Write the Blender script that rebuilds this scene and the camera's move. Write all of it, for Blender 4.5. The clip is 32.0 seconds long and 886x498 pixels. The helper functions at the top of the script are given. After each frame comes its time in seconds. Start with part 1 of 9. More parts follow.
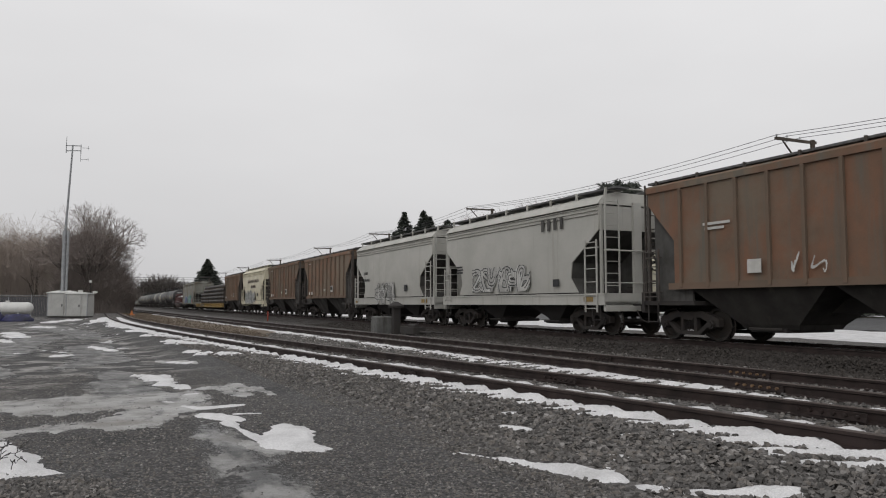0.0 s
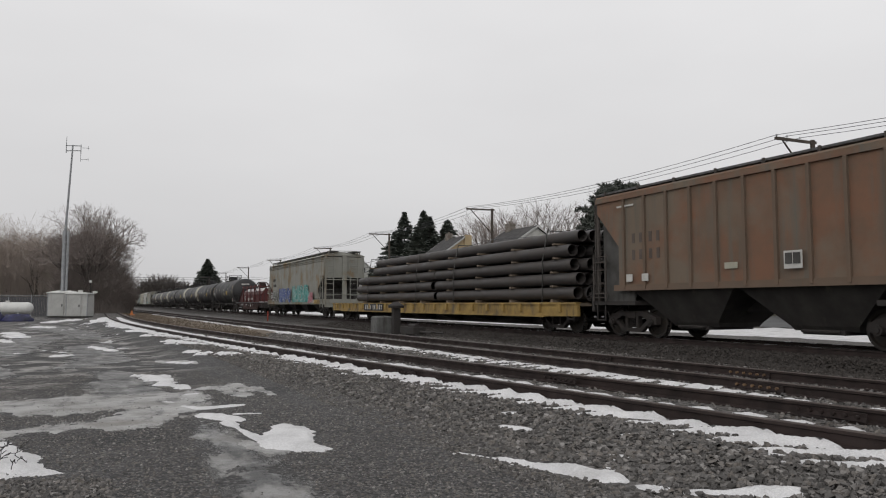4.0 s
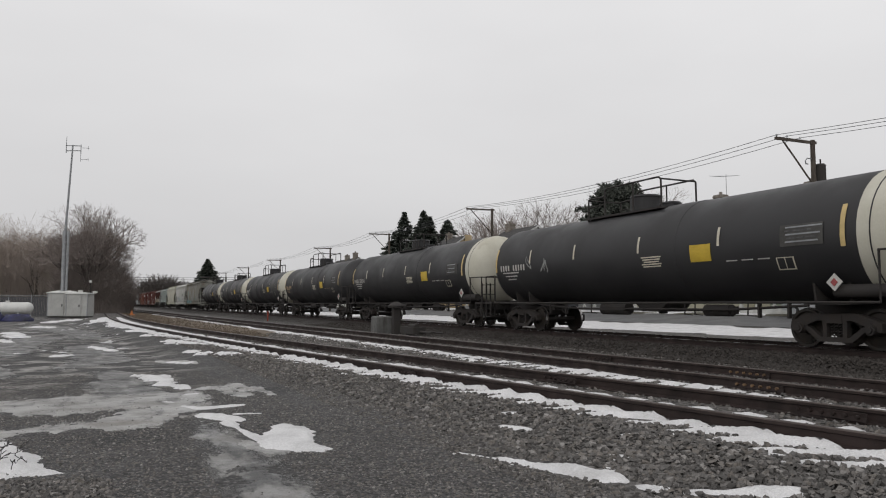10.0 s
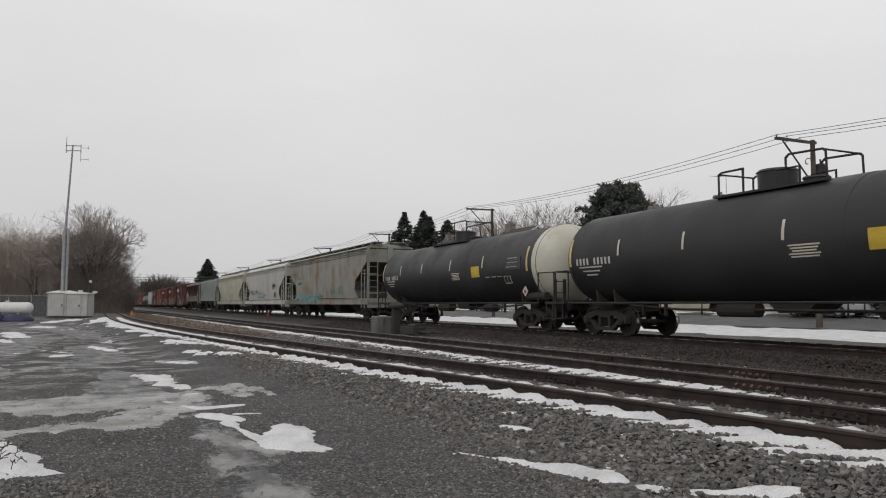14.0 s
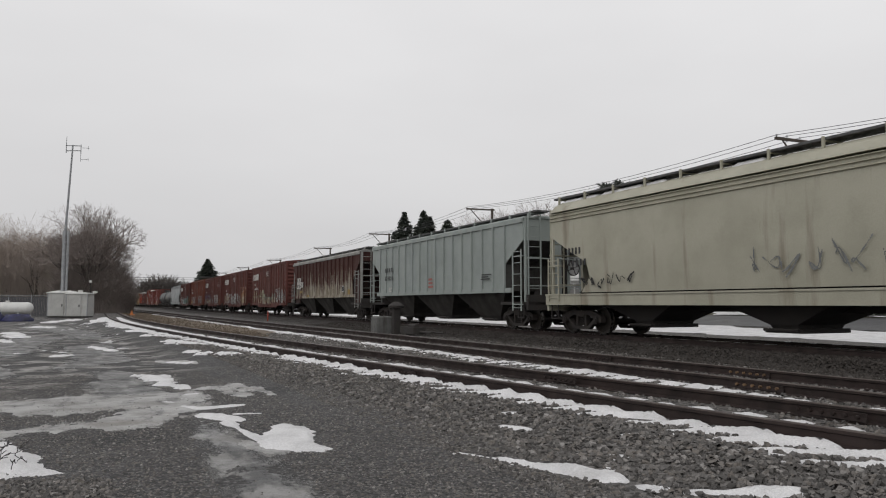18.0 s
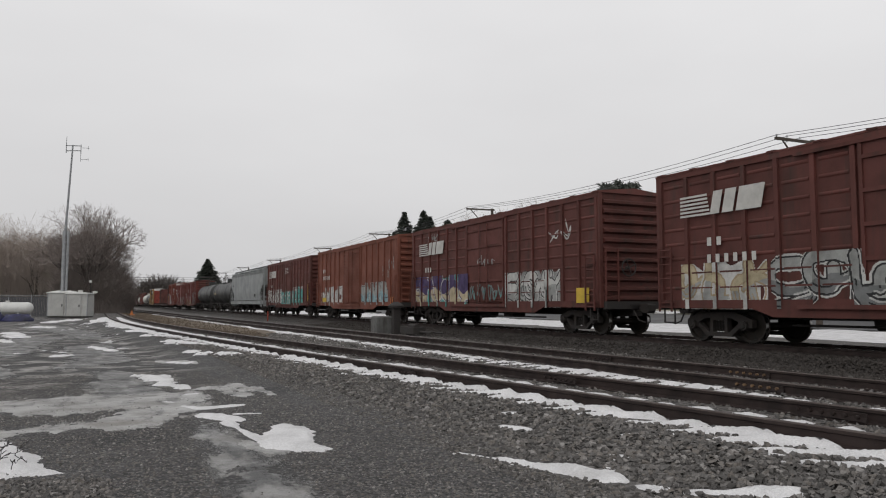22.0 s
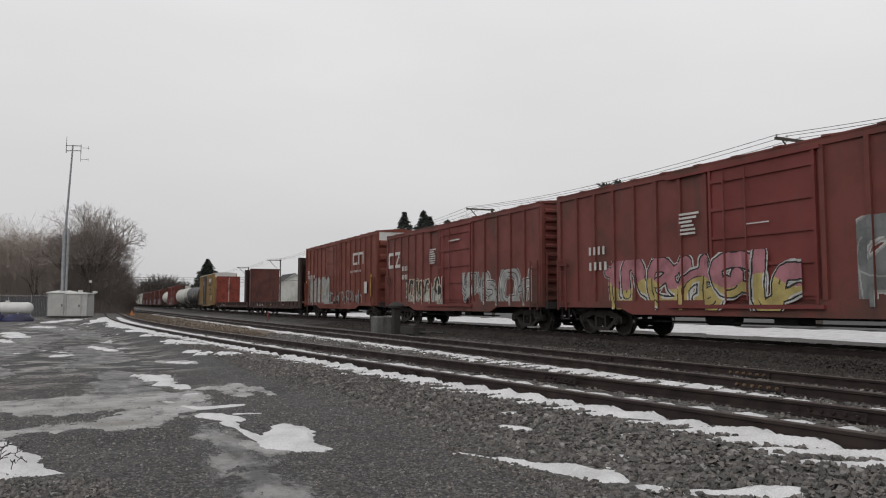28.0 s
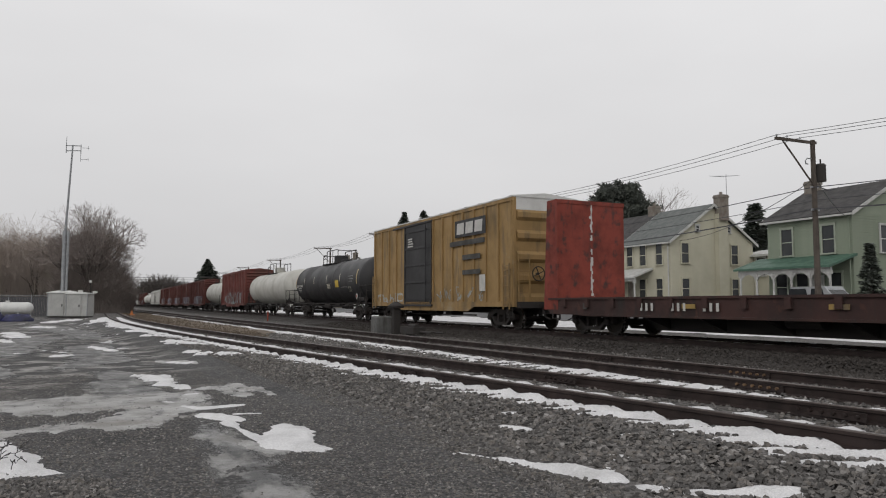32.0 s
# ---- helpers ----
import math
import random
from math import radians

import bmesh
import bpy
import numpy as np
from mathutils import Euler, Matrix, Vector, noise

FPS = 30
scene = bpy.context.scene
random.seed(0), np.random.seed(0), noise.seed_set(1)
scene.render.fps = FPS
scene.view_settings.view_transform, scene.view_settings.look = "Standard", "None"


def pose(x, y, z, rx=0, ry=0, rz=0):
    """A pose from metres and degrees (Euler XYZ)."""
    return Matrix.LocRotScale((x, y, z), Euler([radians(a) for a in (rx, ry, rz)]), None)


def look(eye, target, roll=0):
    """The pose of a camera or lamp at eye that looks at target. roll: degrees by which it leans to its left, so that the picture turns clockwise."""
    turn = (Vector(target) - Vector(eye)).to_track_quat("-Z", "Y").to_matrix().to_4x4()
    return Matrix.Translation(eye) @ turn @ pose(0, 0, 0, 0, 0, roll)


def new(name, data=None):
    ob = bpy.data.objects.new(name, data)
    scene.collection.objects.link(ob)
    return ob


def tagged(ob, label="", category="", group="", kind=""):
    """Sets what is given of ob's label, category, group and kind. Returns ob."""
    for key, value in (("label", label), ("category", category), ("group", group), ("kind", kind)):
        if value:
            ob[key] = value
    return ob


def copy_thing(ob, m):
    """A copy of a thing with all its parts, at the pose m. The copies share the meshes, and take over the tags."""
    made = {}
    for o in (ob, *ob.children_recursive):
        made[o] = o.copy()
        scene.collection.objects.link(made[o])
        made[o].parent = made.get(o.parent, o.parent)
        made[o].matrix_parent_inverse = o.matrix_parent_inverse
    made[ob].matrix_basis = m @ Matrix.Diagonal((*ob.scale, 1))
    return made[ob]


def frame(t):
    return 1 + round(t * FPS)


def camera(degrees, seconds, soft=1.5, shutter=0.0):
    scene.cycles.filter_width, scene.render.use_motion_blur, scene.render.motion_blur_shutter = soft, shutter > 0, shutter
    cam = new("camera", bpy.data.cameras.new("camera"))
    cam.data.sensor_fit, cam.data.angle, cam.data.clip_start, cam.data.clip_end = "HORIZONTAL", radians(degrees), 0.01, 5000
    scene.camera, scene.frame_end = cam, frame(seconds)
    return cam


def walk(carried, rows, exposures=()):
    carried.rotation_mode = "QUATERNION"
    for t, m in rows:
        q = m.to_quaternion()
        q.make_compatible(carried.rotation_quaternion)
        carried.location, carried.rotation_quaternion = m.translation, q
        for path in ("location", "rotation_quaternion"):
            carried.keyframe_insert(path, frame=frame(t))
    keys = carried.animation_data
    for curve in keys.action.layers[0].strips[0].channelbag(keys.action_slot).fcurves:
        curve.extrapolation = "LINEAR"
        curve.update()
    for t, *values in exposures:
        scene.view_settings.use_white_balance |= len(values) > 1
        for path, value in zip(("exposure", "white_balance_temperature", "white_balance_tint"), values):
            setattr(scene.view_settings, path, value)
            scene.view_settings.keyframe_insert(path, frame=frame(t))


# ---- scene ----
# ---------------------------------------------------------------- camera
EYE = (0.0, 0.0, 1.45)
cam = camera(62.18, 32.0, soft=1.1)
STILL = pose(*EYE, 94.267, 0, 0)
walk(cam, [(0, STILL), (32, STILL)])

# ---------------------------------------------------------------- light: overcast winter day
world = bpy.data.worlds.new("sky")
scene.world = world
world.use_nodes = True
wn, wl = world.node_tree.nodes, world.node_tree.links
wn.clear()
sky = wn.new("ShaderNodeTexSky")
sky.sky_type, sky.sun_disc = "NISHITA", False
sky.sun_elevation, sky.sun_rotation, sky.air_density, sky.dust_density = radians(32), radians(200), 1.0, 6.0
grey = wn.new("ShaderNodeHueSaturation")
grey.inputs["Saturation"].default_value, grey.inputs["Value"].default_value = 0.05, 0.07
wl.new(sky.outputs[0], grey.inputs["Color"])
wco = wn.new("ShaderNodeTexCoord")
wmap = wn.new("ShaderNodeMapping")
wmap.inputs["Scale"].default_value = (1.2, 1.2, 3.5)
wl.new(wco.outputs["Generated"], wmap.inputs["Vector"])
cloud = wn.new("ShaderNodeTexNoise")
cloud.inputs["Scale"].default_value, cloud.inputs["Detail"].default_value = 1.3, 4
wl.new(wmap.outputs[0], cloud.inputs["Vector"])
ramp = wn.new("ShaderNodeValToRGB")
ramp.color_ramp.elements[0].position, ramp.color_ramp.elements[0].color = 0.3, (0.755, 0.75, 0.76, 1)
ramp.color_ramp.elements[1].position, ramp.color_ramp.elements[1].color = 0.75, (0.85, 0.845, 0.855, 1)
wl.new(cloud.outputs["Fac"], ramp.inputs["Fac"])
wmix = wn.new("ShaderNodeMixRGB")
wmix.inputs["Fac"].default_value = 0.9
wl.new(grey.outputs[0], wmix.inputs["Color1"])
wl.new(ramp.outputs[0], wmix.inputs["Color2"])
# the cloud is a little darker towards the horizon
wsep = wn.new("ShaderNodeSeparateXYZ")
wl.new(wco.outputs["Generated"], wsep.inputs[0])
rise = wn.new("ShaderNodeMapRange")
rise.inputs["From Min"].default_value, rise.inputs["From Max"].default_value = 0.0, 0.4
rise.inputs["To Min"].default_value, rise.inputs["To Max"].default_value = 0.80, 1.04
wl.new(wsep.outputs["Z"], rise.inputs["Value"])
wmul = wn.new("ShaderNodeVectorMath")
wmul.operation = "SCALE"
wl.new(wmix.outputs[0], wmul.inputs[0])
wl.new(rise.outputs[0], wmul.inputs["Scale"])
back = wn.new("ShaderNodeBackground")
back.inputs["Strength"].default_value = 1.0
wl.new(wmul.outputs[0], back.inputs["Color"])
wout = wn.new("ShaderNodeOutputWorld")
wl.new(back.outputs[0], wout.inputs["Surface"])

sun = new("sun", bpy.data.lights.new("sun", "SUN"))
sun.data.energy, sun.data.angle, sun.data.color = 0.5, radians(40), (1.0, 0.97, 0.93)
sun.matrix_world = look((-40, -60, 60), (0, 20, 0))
scene.view_settings.exposure = 0.0

# ---------------------------------------------------------------- the plan
# The main line runs straight; along it s grows away from the eye, and p is the distance to its side.
ALPHA = radians(25.15)
SA, CA = math.sin(ALPHA), math.cos(ALPHA)
RZ = 25.15 - 90                   # local x: the way the train goes, local y: away from the eye
MAIN_P, MAIN_Z = 16.15, 0.43      # centre and rail top of the main line
YARD_Z = 0.35 # rail top of the two nearer tracks


def world_at(s, p, z=0.0):
    return Vector((p * CA - s * SA, p * SA + s * CA, z))


def placed(s, p, z=0.0, turn=0.0):
    v = world_at(s, p, z)
    return pose(v.x, v.y, v.z, 0, 0, RZ + turn)


def near_p(s):
    """Centre of the nearest track, which bends to run beside the main line far off."""
    s = min(s, 72.0)
    return 7.43 - 0.159 * s + 0.0011 * s * s


def middle_p(s):
    return 9.75 - 0.036 * s + 0.00008 * s * s if s < 150 else 6.15


def main_p(s):
    return MAIN_P + (max(0.0, s - 330.0) ** 2) / 5200.0


def smooth(a, b, x):
    t = min(1.0, max(0.0, (x - a) / (b - a)))
    return t * t * (3 - 2 * t)


def ground_z(s, p):
    """Height of the soil: flat yard, ballast beds under the tracks, the street beyond."""
    z = 0.0
    for centre, top, half in ((near_p(s), YARD_Z - 0.17, 1.55), (middle_p(s), YARD_Z - 0.17, 1.5), (main_p(s), MAIN_Z - 0.17, 1.9)):
        d = abs(p - centre)
        z = max(z, top * (1 - smooth(half, half + 1.5, d)))
    if near_p(s) < p < main_p(s):
        z = max(z, 0.10)
    z = max(z, 0.05 * smooth(MAIN_P + 2, MAIN_P + 6, p))
    z += 0.75 * smooth(31.0, 41.0, p)
    return z


# ---------------------------------------------------------------- mesh tools
class Shape:
    """Collects vertices and faces of one part."""

    def __init__(self):
        self.v, self.f, self.m = [], [], []

    def add(self, verts, faces, slot=0):
        n = len(self.v)
        self.v += [tuple(p) for p in verts]
        self.f += [tuple(i + n for i in f) for f in faces]
        self.m += [slot] * len(faces)
        return self

    def box(self, x0, x1, y0, y1, z0, z1, slot=0):
        return self.add([(x0, y0, z0), (x1, y0, z0), (x1, y1, z0), (x0, y1, z0), (x0, y0, z1), (x1, y0, z1), (x1, y1, z1), (x0, y1, z1)],
                        [(0, 3, 2, 1), (4, 5, 6, 7), (0, 1, 5, 4), (1, 2, 6, 5), (2, 3, 7, 6), (3, 0, 4, 7)], slot)

    def prism(self, outline, y0, y1, slot=0):
        """An outline in x and z, drawn out along y."""
        n = len(outline)
        v = [(x, y0, z) for x, z in outline] + [(x, y1, z) for x, z in outline]
        f = [tuple(range(n)), tuple(range(2 * n - 1, n - 1, -1))]
        f += [(i, i + n, (i + 1) % n + n, (i + 1) % n) for i in range(n)]
        return self.add(v, f, slot)

    def prism_x(self, outline, x0, x1, slot=0):
        """An outline in y and z, drawn out along x."""
        n = len(outline)
        v = [(x0, y, z) for y, z in outline] + [(x1, y, z) for y, z in outline]
        f = [tuple(range(n - 1, -1, -1)), tuple(range(n, 2 * n))]
        f += [(i, (i + 1) % n, (i + 1) % n + n, i + n) for i in range(n)]
        return self.add(v, f, slot)

    def loft(self, rings, caps=True, slot=0):
        n, m = len(rings[0]), len(rings)
        v = [p for r in rings for p in r]
        f = [(i * n + j, i * n + (j + 1) % n, (i + 1) * n + (j + 1) % n, (i + 1) * n + j) for i in range(m - 1) for j in range(n)]
        if caps:
            f += [tuple(range(n - 1, -1, -1)), tuple(range((m - 1) * n, m * n))]
        return self.add(v, f, slot)

    def tube(self, a, b, r0, r1=None, n=6, slot=0):
        a, b = Vector(a), Vector(b)
        r1 = r0 if r1 is None else r1
        d = (b - a).normalized()
        u = d.orthogonal().normalized()
        w = d.cross(u)
        ring = [(u * math.cos(2 * math.pi * i / n) + w * math.sin(2 * math.pi * i / n)) for i in range(n)]
        return self.loft([[a + q * r0 for q in ring], [b + q * r1 for q in ring]], True, slot)

    def path(self, pts, r, n=5, slot=0):
        """One bent bar through all the points."""
        pts = [Vector(q) for q in pts]
        closed = (pts[0] - pts[-1]).length < 1e-6
        rings, u = [], None
        for i, q in enumerate(pts):
            a = pts[i - 1] if i else (pts[-2] if closed else q)
            b = pts[i + 1] if i < len(pts) - 1 else (pts[1] if closed else q)
            d0, d1 = (q - a).normalized(), (b - q).normalized()
            d = (d0 + d1).normalized() if (d0 + d1).length > 1e-4 else d1
            if u is None:
                u = d.orthogonal().normalized()
            else:
                u = u - d * u.dot(d)
                u = u.normalized() if u.length > 1e-4 else d.orthogonal().normalized()
            w = d.cross(u)
            k = r / max(0.6, d.dot(d1 if d1.length else d0))
            rings.append([q + (u * math.cos(2 * math.pi * j / n) + w * math.sin(2 * math.pi * j / n)) * k for j in range(n)])
        return self.loft(rings, True, slot)

    def mesh(self, name, mats, soft=None):
        me = bpy.data.meshes.new(name)
        me.from_pydata(self.v, [], self.f)
        for m in mats if isinstance(mats, (list, tuple)) else [mats]:
            me.materials.append(m)
        if any(self.m):
            me.polygons.foreach_set("material_index", self.m)
        if soft:
            me.polygons.foreach_set("use_smooth", [True] * len(self.f))
            me.set_sharp_from_angle(angle=radians(soft))
        me.update()
        return me


def thing(name, m, label, category, group=""):
    ob = new(name)
    ob.empty_display_size = 0.3
    ob.matrix_basis = m
    return tagged(ob, label, category, group)


def part(name, shape, material, parent, label="", soft=None, at=None):
    """Links a shape, or a mesh that is shared, as one mesh object under a thing or part."""
    me = shape if isinstance(shape, bpy.types.Mesh) else shape.mesh(name, material, soft)
    ob = new(name, me)
    ob.parent = parent
    if at is not None:
        ob.matrix_basis = at if isinstance(at, Matrix) else Matrix.Translation(at)
    return tagged(ob, label)


def solid(name, shape, material, label, category, kind="", group="", soft=None, m=None):
    ob = new(name, shape.mesh(name, material, soft))
    if m is not None:
        ob.matrix_basis = m
    return tagged(ob, label, category, group, kind)


# ---------------------------------------------------------------- materials
def surface(name, base, second, scale=3.0, rough=0.7, metal=0.0, streak=None, streak_at=0.55, streak_scale=(4, 4, 0.35), grain=40.0,
            grain_amount=0.09, bump=0.1, bump_dist=0.01, low=0.4, high=0.65, rand=0.0, third=None, third_scale=0.8, third_at=0.6, coords="Object"):
    """A weathered surface: a base colour, patches of a second, streaks that run down, and fine grain."""
    m = bpy.data.materials.new(name)
    m.use_nodes = True
    n, l = m.node_tree.nodes, m.node_tree.links
    bsdf = n["Principled BSDF"]
    co = n.new("ShaderNodeTexCoord")
    where = co.outputs[coords]
    if rand:
        info = n.new("ShaderNodeObjectInfo")
        shift = n.new("ShaderNodeVectorMath")
        shift.operation = "MULTIPLY_ADD"
        l.new(info.outputs["Random"], shift.inputs[0])
        shift.inputs[1].default_value = (37, 53, 29)
        l.new(where, shift.inputs[2])
        where = shift.outputs[0]

    def noise_at(sc, detail=5, vec=where):
        t = n.new("ShaderNodeTexNoise")
        t.inputs["Scale"].default_value, t.inputs["Detail"].default_value, t.inputs["Roughness"].default_value = sc, detail, 0.6
        l.new(vec, t.inputs["Vector"])
        return t.outputs["Fac"]

    def ranged(value, a, b):
        r = n.new("ShaderNodeMapRange")
        r.inputs["From Min"].default_value, r.inputs["From Max"].default_value = a, b
        l.new(value, r.inputs["Value"])
        return r.outputs[0]

    def mixed(fac, c1, c2, mode="MIX", k=None):
        x = n.new("ShaderNodeMixRGB")
        x.blend_type = mode
        if k is not None:
            mul = n.new("ShaderNodeMath")
            mul.operation = "MULTIPLY"
            l.new(fac, mul.inputs[0])
            mul.inputs[1].default_value = k
            fac = mul.outputs[0]
        l.new(fac, x.inputs["Fac"])
        for socket, c in (("Color1", c1), ("Color2", c2)):
            if isinstance(c, (tuple, list)):
                x.inputs[socket].default_value = (*c, 1)
            else:
                l.new(c, x.inputs[socket])
        return x.outputs[0]

    patch = ranged(noise_at(scale), low, high)
    col = mixed(patch, base, second)
    if third:
        col = mixed(ranged(noise_at(third_scale, 7), third_at, third_at + 0.12), col, third)
    if streak:
        mp = n.new("ShaderNodeMapping")
        mp.inputs["Scale"].default_value = streak_scale
        l.new(where, mp.inputs["Vector"])
        col = mixed(ranged(noise_at(1.0, 6, mp.outputs[0]), streak_at, streak_at + 0.18), col, streak)
    g = noise_at(grain, 3)
    grey2 = ranged(g, 0.25, 0.75)
    dark = mixed(grey2, (1 - grain_amount,) * 3, (1 + grain_amount * 0.6,) * 3)
    x = n.new("ShaderNodeMixRGB")
    x.blend_type = "MULTIPLY"
    x.inputs["Fac"].default_value = 1
    l.new(col, x.inputs["Color1"])
    l.new(dark, x.inputs["Color2"])
    col = x.outputs[0]
    if rand:
        hv = n.new("ShaderNodeHueSaturation")
        mr = n.new("ShaderNodeMapRange")
        mr.inputs["To Min"].default_value, mr.inputs["To Max"].default_value = 1 - rand, 1 + rand
        l.new(info.outputs["Random"], mr.inputs["Value"])
        l.new(mr.outputs[0], hv.inputs["Value"])
        l.new(col, hv.inputs["Color"])
        col = hv.outputs[0]
    l.new(col, bsdf.inputs["Base Color"])
    rr = n.new("ShaderNodeMapRange")
    rr.inputs["To Min"].default_value, rr.inputs["To Max"].default_value = max(0.05, rough - 0.12), min(1, rough + 0.12)
    l.new(patch, rr.inputs["Value"])
    l.new(rr.outputs[0], bsdf.inputs["Roughness"])
    bsdf.inputs["Metallic"].default_value = metal
    bsdf.inputs["Specular IOR Level"].default_value = 0.35
    if bump:
        b = n.new("ShaderNodeBump")
        b.inputs["Strength"].default_value, b.inputs["Distance"].default_value = bump, bump_dist
        l.new(g, b.inputs["Height"])
        l.new(b.outputs[0], bsdf.inputs["Normal"])
    return m


def glow(name, colour, strength):
    m = bpy.data.materials.new(name)
    m.use_nodes = True
    b = m.node_tree.nodes["Principled BSDF"]
    b.inputs["Base Color"].default_value = (*colour, 1)
    b.inputs["Emission Color"].default_value = (*colour, 1)
    b.inputs["Emission Strength"].default_value = strength
    return m


def paint(name, c, rough=0.55):
    return surface(name, c, tuple(x * 0.82 for x in c), 2.5, rough, grain_amount=0.12, bump=0.05)


M_RUST_CAR = surface("rusty_brown_paint", (0.19, 0.1, 0.062), (0.145, 0.1, 0.072), 0.9, 0.85, streak=(0.13, 0.115, 0.093), streak_at=0.5, streak_scale=(2.6, 2.6, 0.22), rand=0.12, third=(0.165, 0.128, 0.095), third_scale=0.35, third_at=0.46)
M_RUST_RIB = surface("dusty_brown_rib_paint", (0.16, 0.11, 0.078), (0.14, 0.108, 0.082), 0.9, 0.85, streak=(0.17, 0.095, 0.06), streak_at=0.6, streak_scale=(2.6, 2.6, 0.3))
M_RUST_FRAME = surface("grimy_brown_frame_paint", (0.085, 0.074, 0.066), (0.06, 0.053, 0.048), 1.5, 0.85, streak=(0.11, 0.07, 0.05), streak_at=0.6)
M_GREY_CAR = surface("pale_grey_hopper_paint", (0.435, 0.427, 0.395), (0.385, 0.38, 0.35), 0.6, 0.6, streak=(0.31, 0.295, 0.255), streak_at=0.58, streak_scale=(2.5, 2.5, 0.15), rand=0.07)
M_GREY_RUSTED = surface("grey_paint_with_rust_blooms", (0.25, 0.25, 0.222), (0.205, 0.205, 0.18), 0.6, 0.7, streak=(0.185, 0.14, 0.085), streak_at=0.53, streak_scale=(1.1, 1.1, 0.28), third=(0.235, 0.155, 0.08), third_scale=0.6, third_at=0.53)
M_CREAM_CAR = surface("cream_hopper_paint", (0.60, 0.56, 0.43), (0.53, 0.49, 0.38), 0.8, 0.6, streak=(0.42, 0.36, 0.27), streak_at=0.62, streak_scale=(2.5, 2.5, 0.2))
M_TAN_CAR = surface("faded_cream_hopper_paint", (0.40, 0.385, 0.31), (0.345, 0.333, 0.265), 0.7, 0.65, streak=(0.19, 0.16, 0.115), streak_at=0.58, streak_scale=(1.6, 1.6, 0.16))
M_SEAFOAM = surface("pale_green_grey_paint", (0.30, 0.33, 0.315), (0.265, 0.295, 0.28), 0.7, 0.6, streak=(0.235, 0.26, 0.235), streak_at=0.58, streak_scale=(2.2, 2.2, 0.2))
M_BLUEGREY = surface("blue_grey_hopper_paint", (0.285, 0.30, 0.30), (0.255, 0.268, 0.268), 0.7, 0.55, streak=(0.215, 0.225, 0.22), streak_at=0.53, streak_scale=(2.2, 2.2, 0.15))
def peeled_material():
    """Dark rust above, with the white paint that is left hanging on below in ragged runs."""
    m = surface("white_paint_peeled_to_rust", (0.32, 0.295, 0.245), (0.22, 0.185, 0.135), 1.2, 0.85, streak=(0.1, 0.055, 0.038), streak_at=0.53, streak_scale=(3.4, 3.4, 0.25), third=(0.2, 0.15, 0.1), third_scale=0.6, third_at=0.6)
    n, l = m.node_tree.nodes, m.node_tree.links
    bsdf = n["Principled BSDF"]
    old = bsdf.inputs["Base Color"].links[0].from_socket
    co = n.new("ShaderNodeTexCoord")
    sep = n.new("ShaderNodeSeparateXYZ")
    l.new(co.outputs["Object"], sep.inputs[0])
    mp = n.new("ShaderNodeMapping")
    mp.inputs["Scale"].default_value = (3.0, 3.0, 0.2)
    l.new(co.outputs["Object"], mp.inputs["Vector"])
    t = n.new("ShaderNodeTexNoise")
    t.inputs["Scale"].default_value, t.inputs["Detail"].default_value, t.inputs["Roughness"].default_value = 1.0, 8, 0.7
    l.new(mp.outputs[0], t.inputs["Vector"])
    t2 = n.new("ShaderNodeTexNoise")
    t2.inputs["Scale"].default_value, t2.inputs["Detail"].default_value, t2.inputs["Roughness"].default_value = 0.9, 7, 0.65
    l.new(co.outputs["Object"], t2.inputs["Vector"])
    k0 = n.new("ShaderNodeMath")
    k0.operation = "MULTIPLY_ADD"
    l.new(t2.outputs["Fac"], k0.inputs[0])
    k0.inputs[1].default_value = 2.6
    lean = n.new("ShaderNodeMath")
    lean.operation = "MULTIPLY_ADD"                  # more paint is left towards the front
    l.new(sep.outputs["X"], lean.inputs[0])
    lean.inputs[1].default_value = -0.075
    l.new(sep.outputs["Z"], lean.inputs[2])
    l.new(lean.outputs[0], k0.inputs[2])
    k = n.new("ShaderNodeMath")
    k.operation = "MULTIPLY_ADD"
    l.new(t.outputs["Fac"], k.inputs[0])
    k.inputs[1].default_value = 9.0
    l.new(k0.outputs[0], k.inputs[2])
    r = n.new("ShaderNodeMapRange")
    r.inputs["From Min"].default_value, r.inputs["From Max"].default_value = 7.75, 8.3
    l.new(k.outputs[0], r.inputs["Value"])
    rust = n.new("ShaderNodeMixRGB")
    l.new(t.outputs["Fac"], rust.inputs["Fac"])
    rust.inputs["Color1"].default_value, rust.inputs["Color2"].default_value = (0.034, 0.015, 0.014, 1), (0.082, 0.032, 0.024, 1)
    x = n.new("ShaderNodeMixRGB")
    l.new(r.outputs[0], x.inputs["Fac"])
    l.new(old, x.inputs["Color1"])
    l.new(rust.outputs[0], x.inputs["Color2"])
    l.new(x.outputs[0], bsdf.inputs["Base Color"])
    return m


